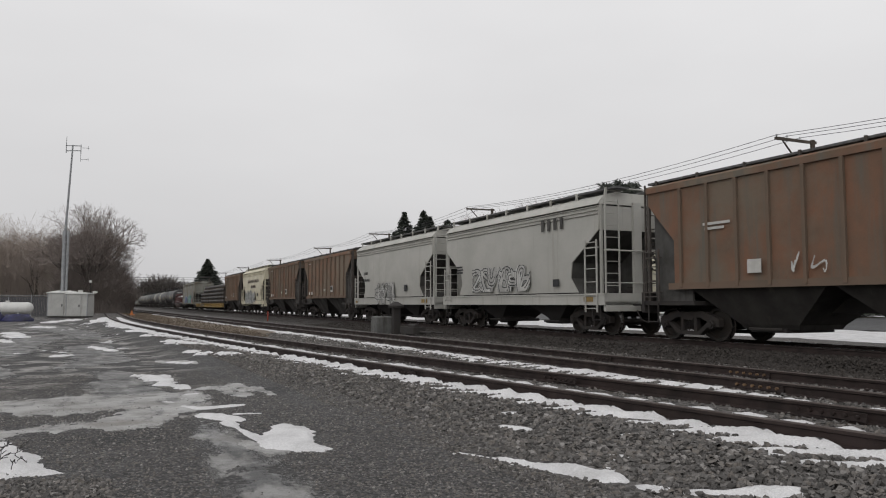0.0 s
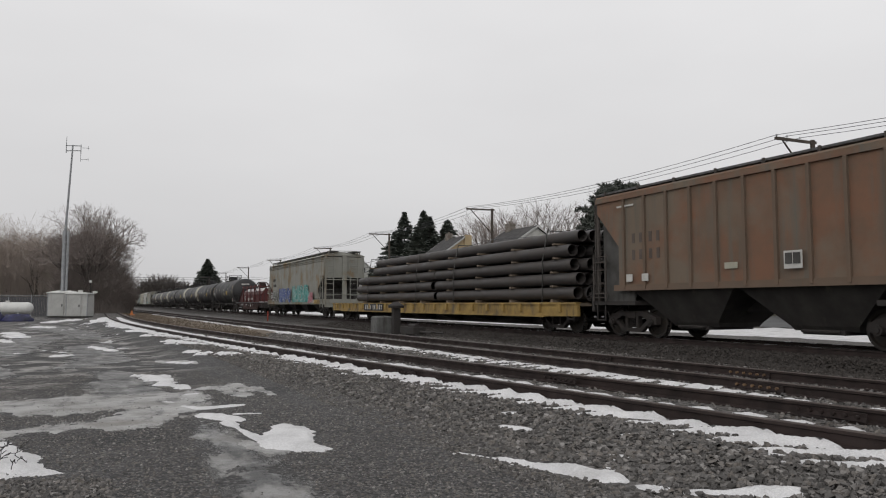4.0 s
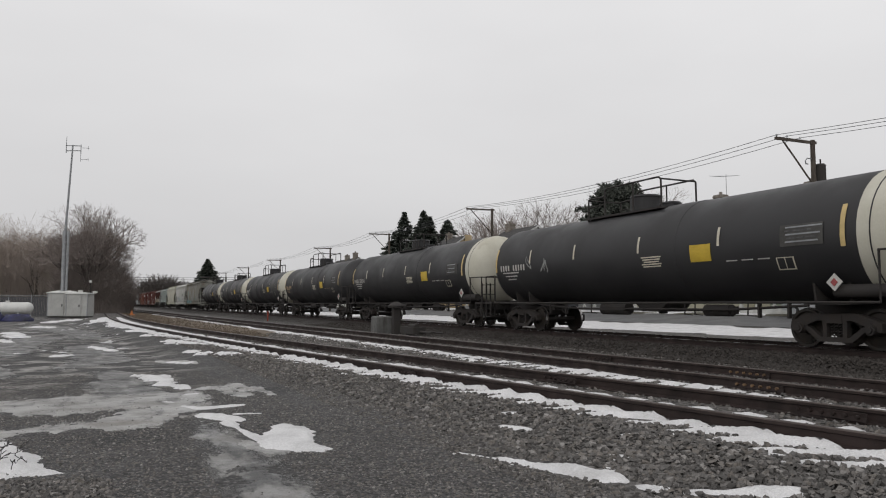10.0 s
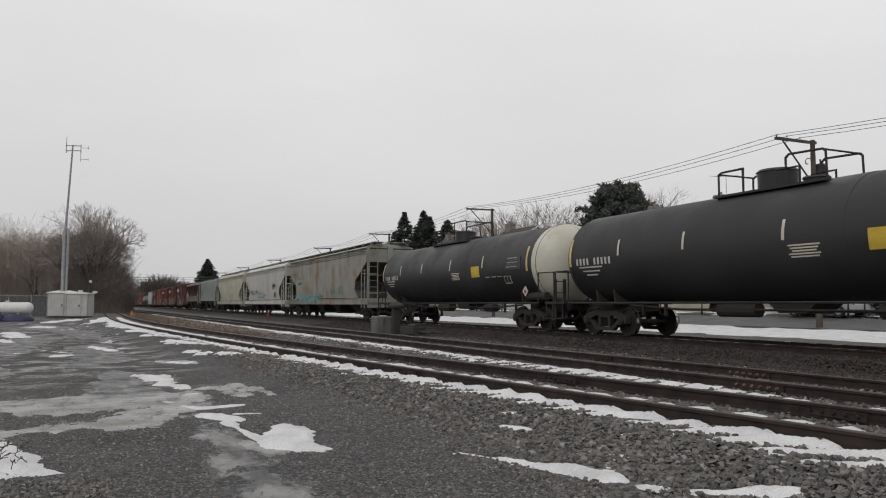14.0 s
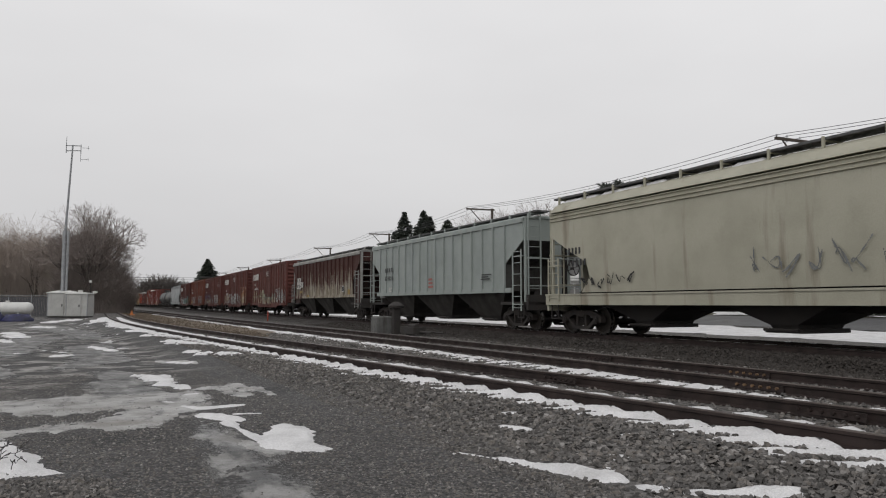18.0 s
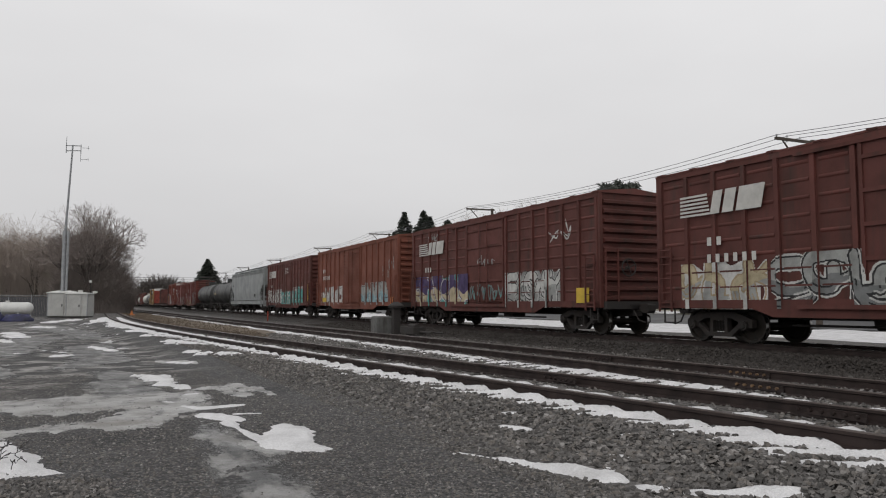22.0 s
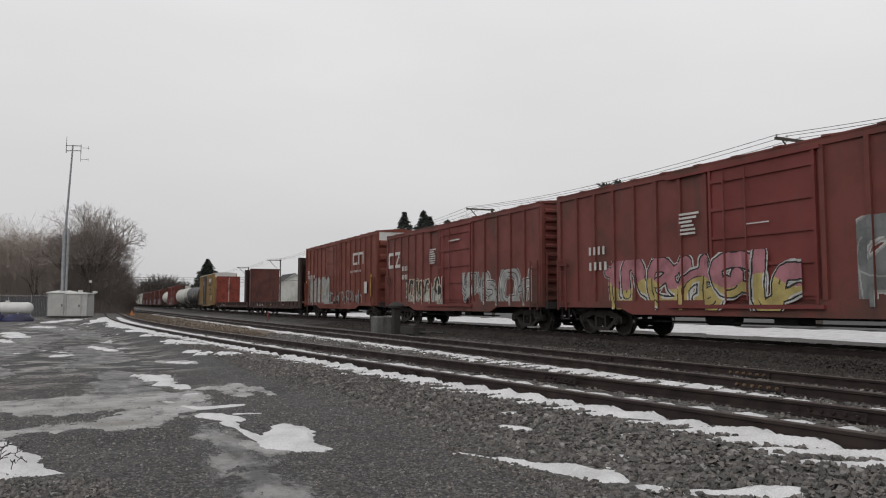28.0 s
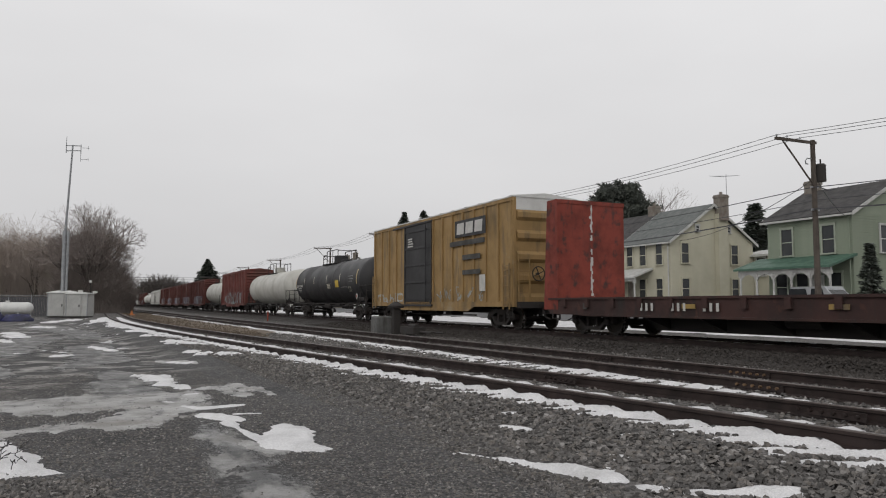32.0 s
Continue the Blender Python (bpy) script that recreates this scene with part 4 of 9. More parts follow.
def make_side_frame():
    """Cast side frame with its arch, window openings and journal ends, seen from outside."""
    sh = Shape()
    top = [(-1.12, 0.40), (-1.12, 0.60), (-0.95, 0.68), (-0.55, 0.80), (0.55, 0.80), (0.95, 0.68), (1.12, 0.60), (1.12, 0.40), (0.80, 0.40), (0.74, 0.52), (0.45, 0.64), (-0.45, 0.64), (-0.74, 0.52), (-0.80, 0.40)]
    n = len(top)
    half = n // 2
    for i in range(half - 1):
        a, b, c, d = top[i], top[i + 1], top[n - 2 - i], top[n - 1 - i]
        sh.prism([a, d, c, b], -0.09, 0.09)
    sh.prism([(-0.80, 0.46), (-0.42, 0.16), (0.42, 0.16), (0.80, 0.46), (0.70, 0.52), (0.36, 0.27), (-0.36, 0.27), (-0.70, 0.52)], -0.08, 0.08)
    sh.box(-0.30, -0.20, -0.08, 0.08, 0.26, 0.66).box(0.20, 0.30, -0.08, 0.08, 0.26, 0.66)
    for x in (-0.89, 0.89):
        sh.tube((x, 0.02, 0.457), (x, -0.17, 0.457), 0.13, 0.12, 12)
        sh.tube((x, -0.17, 0.457), (x, -0.2, 0.457), 0.075, 0.07, 8)
    return sh.mesh("side_frame", M_TRUCK, 30)


def make_springs():
    """One coil of a bolster's spring nest."""
    coil = [(0.036 * math.cos(q * math.pi / 4), 0.036 * math.sin(q * math.pi / 4), 0.28 + 0.31 * q / 40) for q in range(41)]
    return Shape().path(coil, 0.015, 4).mesh("bolster_spring", M_TRUCK)


def make_bolster():
    sh = Shape().box(-0.2, 0.2, -1.1, 1.1, 0.58, 0.76)
    for x in (-0.89, 0.89):
        sh.tube((x, -0.95, 0.457), (x, 0.95, 0.457), 0.08, 0.08, 10)
    sh.box(-0.5, -0.44, -0.9, 0.9, 0.3, 0.42).box(0.44, 0.5, -0.9, 0.9, 0.3, 0.42)
    return sh.mesh("truck", M_TRUCK)


def make_coupler():
    sh = Shape().box(-0.55, 0.1, -0.09, 0.09, 0.78, 0.98)
    sh.prism([(0.1, 0.74), (0.42, 0.72), (0.48, 0.8), (0.48, 0.98), (0.42, 1.03), (0.1, 1.0)], -0.16, 0.13)
    sh.box(0.0, 0.04, -0.5, 0.5, 0.96, 1.0)
    return sh.mesh("coupler", M_TRUCK)


WHEEL, FRAME, SPRING, BOLSTER, COUPLER = make_wheel(), make_side_frame(), make_springs(), make_bolster(), make_coupler()
FLIP = pose(0, 0, 0, 0, 0, 180)


def trucks(car, xs):
    for x in xs:
        t = part("truck", BOLSTER, None, car, "cast steel truck with roller bearings", at=(x, 0, 0))
        part("side_frame", FRAME, None, t, at=(0, -1.0, 0))
        part("side_frame", FRAME, None, t, at=pose(0, 1.0, 0, 0, 0, 180))
        for x in (-0.1, 0, 0.1):
            part("bolster_spring", SPRING, None, t, at=(x, -1.0, 0))
        for dx in (-0.89, 0.89):
            part("wheel", WHEEL, None, t, at=(dx, -0.78, 0.457))
            part("wheel", WHEEL, None, t, at=pose(dx, 0.78, 0.457, 0, 0, 180))


def couplers(car, half):
    part("coupler", COUPLER, None, car, at=(half + 0.1, 0, 0))
    part("coupler", COUPLER, None, car, at=pose(-half - 0.1, 0, 0, 0, 0, 180))
    for sgn in (-1, 1):
        pts = [(sgn * (half + 0.1), -0.35, 0.8), (sgn * (half + 0.3), -0.33, 0.5), (sgn * (half + 0.6), -0.3, 0.42)]
        part("brake_hose", Shape().path(pts, 0.025), M_UNDER, car)


def ladder(car, x, y, z0, z1, width, material, along_x=True, rungs=None, name="ladder"):
    """Two stiles and rungs; along_x: seen from the side, else across the car's end."""
    sh = Shape()
    k = rungs or max(3, round((z1 - z0) / 0.38))
    if along_x:
        out = -0.1 if y < 0 else 0.1
        for dx in (0, width):
            sh.box(x + dx - 0.025, x + dx + 0.025, y + out - 0.02, y + out + 0.02, z0, z1)
        for i in range(k):
            z = z0 + 0.12 + (z1 - z0 - 0.2) * i / (k - 1)
            sh.tube((x, y + out, z), (x + width, y + out, z), 0.016, n=5)
        for z in (z0 + 0.25, z1 - 0.25):
            sh.box(x - 0.02, x + width + 0.02, min(y, y + out), max(y, y + out), z - 0.02, z + 0.02)
    else:
        for dy in (0, width):
            sh.box(x - 0.02, x + 0.02, y + dy - 0.025, y + dy + 0.025, z0, z1)
        for i in range(k):
            z = z0 + 0.12 + (z1 - z0 - 0.2) * i / (k - 1)
            sh.tube((x, y, z), (x, y + width, z), 0.016, n=5)
    return part(name, sh, material, car)


def stirrup(car, x, y):
    sh = Shape().path([(x - 0.2, y, 1.05), (x - 0.2, y, 0.5), (x + 0.2, y, 0.5), (x + 0.2, y, 1.05)], 0.022)
    part("step_stirrup", sh, M_UNDER, car)


def brake_wheel(car, x, y, z, sgn):
    sh = Shape()
    pts = [(x, y + 0.28 * math.cos(a), z + 0.28 * math.sin(a)) for a in [i * math.pi / 8 for i in range(17)]]
    sh.path(pts, 0.022)
    for i in range(4):
        a = i * math.pi / 2 + 0.4
        sh.tube((x, y, z), (x, y + 0.28 * math.cos(a), z + 0.28 * math.sin(a)), 0.018, n=5)
    sh.tube((x, y, z), (x - sgn * 0.15, y, z), 0.05, n=8)
    part("brake_wheel", sh, M_UNDER, car)


def bars(car, x, z, rows, material, y=-1.56, name="lettering", label="painted lines of lettering"):
    """Writing that cannot be read: rows of plain bars. rows: (dx, dz, length, height)."""
    sh = Shape()
    for dx, dz, ln, h in rows:
        sh.box(x + dx, x + dx + ln, y - 0.004, y, z + dz, z + dz + h)
    return part(name, sh, material, car, label)


def digits(n, w, h, gap=0.35):
    """n upright bars side by side, as a row of illegible characters."""
    out = []
    for i in range(n):
        x = i * w * (1 + gap)
        out.append((x + w * 0.2, 0, w * 0.55, h))
    return out


def plate(car, x, z, w, h, material, y=-1.56, name="placard", label="", tilt=0):
    sh = Shape()
    c, s_ = math.cos(radians(tilt)), math.sin(radians(tilt))
    q = [(-w / 2, -h / 2), (w / 2, -h / 2), (w / 2, h / 2), (-w / 2, h / 2)]
    sh.prism([(x + a * c - b * s_, z + a * s_ + b * c) for a, b in q], y - 0.012, y)
    return part(name, sh, material, car, label)


# -------- spray-painted lettering: unreadable swollen strokes laid on the car's side
PAINTS = {}


def spray(key):
    table = {"teal": (0.03, 0.36, 0.32), "blue": (0.03, 0.09, 0.36), "white": (0.6, 0.6, 0.57), "black": (0.02, 0.02, 0.022), "red": (0.42, 0.05, 0.05), "pink": (0.5, 0.16, 0.2), "silver": (0.36, 0.37, 0.35),
             "yellow": (0.55, 0.42, 0.08), "cream": (0.55, 0.45, 0.25), "purple": (0.06, 0.03, 0.14), "green": (0.22, 0.3, 0.18), "grey": (0.2, 0.21, 0.21), "orange": (0.5, 0.2, 0.05), "sky": (0.22, 0.42, 0.48), "sand": (0.42, 0.3, 0.15), "pale": (0.5, 0.49, 0.455)}
    if key not in PAINTS:
        base = table[key]
        grey = sum(base) / 3
        base = tuple(0.93 * (0.75 * c + 0.25 * grey) for c in base)      # chalky and faded
        PAINTS[key] = surface("spray_" + key, base, tuple(c * 0.62 for c in base), 2.0, 0.6, grain_amount=0.15, bump=0, streak=tuple(c * 0.5 for c in base), streak_at=0.58, streak_scale=(3.5, 3.5, 0.4))
    return PAINTS[key]


def graffiti(car, x0, x1, z0, z1, colours, letters, seed, depth=None, y=-1.56, wild=0.25, weight=0.13, backed=False, cell=0.02, label="large spray-painted lettering"):
    """Swollen overlapping figures of angular strokes, one part each, that no one could read. colours: fill, outline, ground if backed, second fill. depth(x): how far the side stands out there."""
    rng = random.Random(seed)
    W, H = (x1 - x0) / letters, z1 - z0
    nx, nz = int((x1 - x0) / cell), int(H / cell)
    gx, gz = x0 + (np.arange(nx) + 0.5) * cell, z0 + (np.arange(nz) + 0.5) * cell
    X, Z = np.meshgrid(gx, gz)
    layers = []
    if backed:
        edge = np.minimum(np.minimum(X - x0, x1 - X), z1 - Z) + 0.22 * np.sin(X * 2.1 + seed) * np.sin(X * 5.3)
        layers.append(np.where(edge > 0.05, 2, -1))
    rim = 0.045 if weight > 0.02 else 0.03
    halo = weight > 0.08 and "white" not in colours[:2]
    for i in range(letters):
        cx, lean = x0 + W * (i + 0.5), rng.uniform(-0.12, 0.16)
        lo, hi = z0 + H * rng.uniform(0.03, 0.12), z1 - H * rng.uniform(0.04, 0.2)
        col, row = rng.choice((0, 2)), rng.choice((0, 3))
        nodes = [(col, row)]
        for k in range(rng.choice((4, 5, 5, 6))):
            if k % 2 == 0:
                row = rng.choice([q for q in ((3, 2) if row < 2 else (0, 1))])
                col = min(2, max(0, col + rng.choice((-1, 0, 0, 1)) * (wild > 0.3)))
            else:
                col = rng.choice([q for q in (0, 1, 2) if q != col])
            nodes.append((col, row))
        pts = []
        for q, r in nodes:
            z = lo + (hi - lo) * r / 3 + rng.uniform(-0.04, 0.04) * H
            pts.append((cx + W * 0.54 * (q - 1) * rng.uniform(0.85, 1.15) + lean * (z - (lo + hi) / 2), z))
        if weight <= 0.01:
            n_ = rng.choice((4, 5, 5, 6))
            pts = [(cx + W * rng.uniform(-0.5, 0.5) + lean * (lo - hi) * (k % 2), lo + (hi - lo) * (rng.uniform(0, 0.35) if k % 2 else rng.uniform(0.55, 1.0))) for k in range(n_)]
            pts[-1] = (cx + W * rng.uniform(-0.6, 0.6), lo + (hi - lo) * rng.random())
            pts = [(min(x1 - 0.03, max(x0 + 0.03, a)), min(z1 - 0.03, max(z0 + 0.03, b))) for a, b in pts]
        for _ in range(2):
            soft_ = [pts[0]]
            for (ax, az), (bx, bz) in zip(pts, pts[1:]):
                soft_ += [(ax * 0.75 + bx * 0.25, az * 0.75 + bz * 0.25), (ax * 0.25 + bx * 0.75, az * 0.25 + bz * 0.75)]
            pts = soft_ + [pts[-1]]
        dist = np.full(X.shape, 9.0)
        fat = weight * rng.uniform(0.85, 1.2)
        for (ax, az), (bx, bz) in zip(pts, pts[1:]):
            dx, dz = bx - ax, bz - az
            t = np.clip(((X - ax) * dx + (Z - az) * dz) / (dx * dx + dz * dz + 1e-6), 0, 1)
            dist = np.minimum(dist, np.hypot(X - ax - t * dx, Z - az - t * dz))
        if weight > 0.05:
            # a second, thinner stroke across the figure
            ax, az, bx, bz = cx - W * rng.uniform(0.2, 0.5), lo + (hi - lo) * rng.random(), cx + W * rng.uniform(0.3, 0.6), lo + (hi - lo) * rng.random()
            dx, dz = bx - ax, bz - az
            t = np.clip(((X - ax) * dx + (Z - az) * dz) / (dx * dx + dz * dz + 1e-6), 0, 1)
            dist = np.minimum(dist, np.hypot(X - ax - t * dx, Z - az - t * dz) + 0.35 * fat)
        d = dist - fat + 0.012 * np.sin(X * 11 + seed) * np.sin(Z * 13)
        idx = np.full(X.shape, -1)
        if halo:
            idx[d < rim + 0.035 + 0.02 * np.sin(X * 5 + i)] = len(colours)
        idx[d < rim] = 1
        inside = d < 0
        idx[inside] = 0
        if weight > 0.08:
            idx[inside & (dist < 0.02) & (np.sin(X * 3.1 + Z * 2.3 + i) > -0.2)] = 1
            idx[inside & (d > -0.05) & (np.sin(X * 4.3 - Z * 3.1 + 2 * i) > 0.45)] = len(colours) if halo else 0
        if len(colours) > 3:
            idx[inside & (Z > z0 + H * (0.5 + 0.12 * np.sin(X * 3 + seed)))] = 3
        layers.append(idx)
    for o, idx in enumerate(layers):
        sh = Shape()
        for j in range(nz):
            i = 0
            while i < nx:
                k = idx[j, i]
                if k < 0:
                    i += 1
                    continue
                e = i + 1
                yo = depth(gx[i]) if depth else 0
                while e < nx and idx[j, e] == k and (not depth or abs(depth(gx[e]) - yo) < 1e-6):
                    e += 1
                a, b, c, d = x0 + i * cell, x0 + e * cell, z0 + j * cell, z0 + (j + 1) * cell
                yy = y - yo - 0.005 - 0.0012 * o
                sh.add([(a, yy, c), (b, yy, c), (b, yy, d), (a, yy, d)], [(0, 1, 2, 3)], int(k))
                i = e
        if sh.f:
            part("graffiti", sh, [spray(c) for c in colours] + ([spray("white")] if halo else []), car, label)


def tag(car, x, z, w, h, colour, seed, depth=None, y=-1.56):
    """A small scrawl in thin strokes."""
    return graffiti(car, x, x + w, z, z + h, (colour, colour), max(2, int(w / h * 1.6)), seed, depth, y, wild=0.9, weight=-0.008, cell=0.018, label="thin spray-painted scrawl")


# ---------------------------------------------------------------- covered hopper cars
def hopper(L, paint_m, kind, label, eave=4.27, board=4.82, bays=2, sill=True, slope_m=None, side_low=1.4, frame_m=None, group="freight cars of the train", cut=0.85, roof_m=None, roof_gap=None, webbed=False, rib_m=None):
    """A covered hopper: a tub with sloping ends, discharge bays, roof with hatches and running boards, ladders and trucks."""
    car = thing("hopper_car", Matrix(), label, "railway car", group)
    h = L / 2
    ribbed = kind == "ribbed"
    frame_m = frame_m or paint_m
    roof_m = roof_m or paint_m
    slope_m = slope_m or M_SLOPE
    W = 1.5 if ribbed else 1.53
    run = (2.0 if ribbed else 1.45) if L < 14 else 1.45 if cut > 1.2 else 2.1                     # how far the ends slope in
    zc = eave - cut
    zmid = side_low + 0.45 * (zc - side_low)
    if ribbed:
        foot = h - (1.75 if bays == 3 else 1.4)
        zmid = eave - (1.72 if bays == 3 else 1.6)
        levels = [(side_low, foot, W), (zmid, foot, W), (zc, h - 0.35, W), (eave, h - 0.35, W)]
    else:
        levels = [(side_low, h - 0.45 - run * 0.75, W - 0.06), (side_low + 0.5, h - 0.45 - run, W - 0.02), (zmid + 0.1, h - 0.45 - run * 0.92, W), (zmid + 0.45, h - 0.45 - run * 0.55, W + 0.01), (zc, h - 0.3, W), (eave - 0.05, h - 0.3, W - 0.03)]
    ring = lambda z, x, w: [(-x, -w, z), (x, -w, z), (x, w, z), (-x, w, z)]
    part("body", Shape().loft([[(-x, -w, z), (x, -w, z), (x, w, z), (-x, w, z)] for z, x, w in levels]), paint_m, car, soft=28)
    # the sloping end sheets have a material of their own, dark grey by default
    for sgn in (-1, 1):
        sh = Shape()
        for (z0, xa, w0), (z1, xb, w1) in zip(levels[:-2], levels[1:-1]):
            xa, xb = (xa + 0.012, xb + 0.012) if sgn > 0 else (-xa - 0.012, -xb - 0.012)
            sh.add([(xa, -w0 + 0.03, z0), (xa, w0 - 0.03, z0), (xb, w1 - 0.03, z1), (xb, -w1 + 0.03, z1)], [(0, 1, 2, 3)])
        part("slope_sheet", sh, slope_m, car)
    # roof: rounded, with a fascia along the eaves
    rise = board - eave - (roof_gap or (0.2 if ribbed else 0.14))
    roof_levels = [(eave, h - 0.3, W + 0.02), (eave + 0.06, h - 0.3, W - 0.02), (eave + 0.55 * rise, h - 0.33, W - 0.18), (eave + 0.9 * rise, h - 0.35, W - 0.5), (eave + rise, h - 0.36, W - 1.0)]
    part("roof", Shape().loft([ring(*q) for q in roof_levels]), roof_m, car, soft=40)
    if not ribbed:
        for z in (eave - 0.32, eave - 0.2, eave - 0.08):
            part("roof_crease", Shape().prism_x([(-W - 0.03, z), (-W + 0.05, z - 0.04), (-W + 0.05, z + 0.04)], -h + 0.31, h - 0.31), paint_m, car)
    else:
        part("top_chord", Shape().box(-h + 0.33, h - 0.33, -W - 0.06, -W, eave - 0.16, eave).box(-h + 0.33, h - 0.33, W, W + 0.06, eave - 0.16, eave), roof_m, car)
        rib = Shape().box(-0.045, 0.045, -0.075, 0, side_low, eave - 0.16).mesh("rib", rib_m or paint_m)
        n = max(9, round((L - 2.6) / 0.95))
        for i in range(n):
            x = (i / (n - 1) - 0.5) * (L - 3.4)
            part("rib", rib, None, car, at=(x, -W, 0))
            part("rib", rib, None, car, at=(x, W + 0.075, 0))
        part("side_chord", Shape().box(-h + 1.2, h - 1.2, -W - 0.05, -W + 0.02, side_low - 0.06, side_low + 0.12), rib_m or paint_m, car)
    # sill along both sides and the end platforms
    sill_m = frame_m if sill else M_UNDER
    z0, z1 = (0.98, 1.36) if sill else (1.0, 1.2)
    if sill:
        for y0, y1 in ((-1.56, -1.48), (1.48, 1.56)):
            part("side_sill", Shape().box(-h, h, y0, y1, z0, z1).box(-h, h, y0 - 0.03, y1 + 0.03, z1 - 0.05, z1), sill_m, car)
    for sgn in (-1, 1):
        a, b = sorted((sgn * (h - 2.1), sgn * h))
        part("end_platform", Shape().box(a, b, -1.48, 1.48, 0.98, 1.1).box(min(sgn * h, sgn * (h - 0.12)), max(sgn * h, sgn * (h - 0.12)), -1.5, 1.5, 0.78, 1.36), M_UNDER if not sill else sill_m, car)
        # posts that carry the roof's corner and a ladder on each
        for y in (-1.46, 1.4):
            part("end_post", Shape().box(sgn * (h - 0.3) - 0.05, sgn * (h - 0.3) + 0.05, y, y + 0.07, 1.1, eave), frame_m, car)
        x = h - 0.95 if sgn > 0 else -h + 0.25
        ladder(car, x, -1.5, 0.75 if sgn > 0 else 1.1, 3.1 if sgn > 0 else 2.6, 0.62, frame_m)
        ladder(car, x, 1.5, 1.0, 2.9, 0.62, frame_m)
        part("end_column", Shape().box(sgn * (h - 0.3) - 0.02, sgn * (h - 0.3) + 0.1 * sgn, -0.16, 0.16, 1.1, eave + 0.1) if sgn > 0 else Shape().box(-h + 0.2, -h + 0.32, -0.16, 0.16, 1.1, eave + 0.1), frame_m, car)
        ladder(car, sgn * (h - 0.12), -1.4, 1.1, eave + 0.15, 0.55, frame_m, False)
        ladder(car, sgn * (h - 0.12), 0.4, 1.1, eave - 0.2, 0.55, frame_m, False)
        part("cross_rail", Shape().tube((sgn * (h - 0.12), -1.45, 2.75), (sgn * (h - 0.12), 1.45, 2.75), 0.03).tube((sgn * (h - 0.12), -1.45, 1.7), (sgn * (h - 0.12), 1.45, 1.7), 0.02), frame_m, car)
        part("brake_gear", Shape().tube((sgn * (h - 0.9), -0.55, 1.35), (sgn * (h - 0.9), 0.5, 1.35), 0.2, n=12).box(sgn * (h - 1.2) - 0.2, sgn * (h - 1.2) + 0.2, 0.5, 0.95, 1.1, 1.6), M_UNDER, car)
        stirrup(car, sgn * (h - 0.5), -1.5)
    brake_wheel(car, h - 0.05, 0.6, 2.4, 1)
    # bays
    span = (L - 3.6) / bays
    for i in range(bays):
        cx = (i - (bays - 1) / 2) * span
        zb = 0.38 if bays < 4 else 0.45
        sh = Shape()
        w0 = span * 0.5
        sh.loft([ring(zb, 0.85 if ribbed else 0.38, 0.75), ring(zb + 0.12, 0.9 if ribbed else 0.4, 0.85), ring(side_low + 0.02, w0, 1.42)])
        ob = part("discharge_bay", sh, M_BAY if ribbed else M_UNDER, car, at=(cx, 0, 0))
        part("outlet_gate", Shape().box(-0.55, 0.55, -0.85, 0.85, zb - 0.08, zb + 0.03).tube((-0.5, -0.95, zb), (0.5, -0.95, zb), 0.04), M_UNDER, ob)
    part("center_sill", Shape().box(-h + 0.2, h - 0.2, -0.2, 0.2, 0.8, 1.15), M_UNDER, car)
    for sgn in (-1, 1):
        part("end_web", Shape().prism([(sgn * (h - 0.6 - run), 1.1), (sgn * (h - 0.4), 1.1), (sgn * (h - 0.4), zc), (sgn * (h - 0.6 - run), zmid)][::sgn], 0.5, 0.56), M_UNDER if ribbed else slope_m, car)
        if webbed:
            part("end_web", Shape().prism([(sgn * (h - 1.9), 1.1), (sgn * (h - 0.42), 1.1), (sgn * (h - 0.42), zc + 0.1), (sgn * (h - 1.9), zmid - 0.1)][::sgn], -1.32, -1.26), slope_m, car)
    # running boards and their brackets, hatches
    for y in (-1.14, 0.54):
        part("running_board", Shape().box(-h - 0.05, h + 0.05, y, y + 0.6, board - 0.06, board), M_BOARD, car)
    n = max(6, round(L / 1.5))
    arm = Shape().box(-0.03, 0.03, -1.2, -1.14, eave + 0.5 * rise, board + 0.015).box(-0.02, 0.02, -1.14, -0.5, board - 0.1, board - 0.06).mesh("board_bracket", frame_m)
    for i in range(n):
        x = (i / (n - 1) - 0.5) * (L - 0.7)
        part("board_bracket", arm, None, car, at=(x, 0, 0))
        part("board_bracket", arm, None, car, at=pose(x, 0, 0, 0, 0, 180))
    for i in range(bays * 2):
        x = (i / (bays * 2 - 1) - 0.5) * (L - 3)
        part("roof_hatch", Shape().box(x - 0.5, x + 0.5, -0.3, 0.3, eave + rise - 0.02, eave + rise + 0.13), frame_m, car)
    part("grab_hoop", Shape().path([(h - 0.35, -1.3, eave + 0.05), (h - 0.35, -1.2, board - 0.06), (h - 0.35, -0.95, board + 0.02), (h - 0.35, 0.95, board + 0.02)], 0.025), frame_m, car)
    trucks(car, (-h + 1.45, h - 1.45))
    couplers(car, h)
    return car


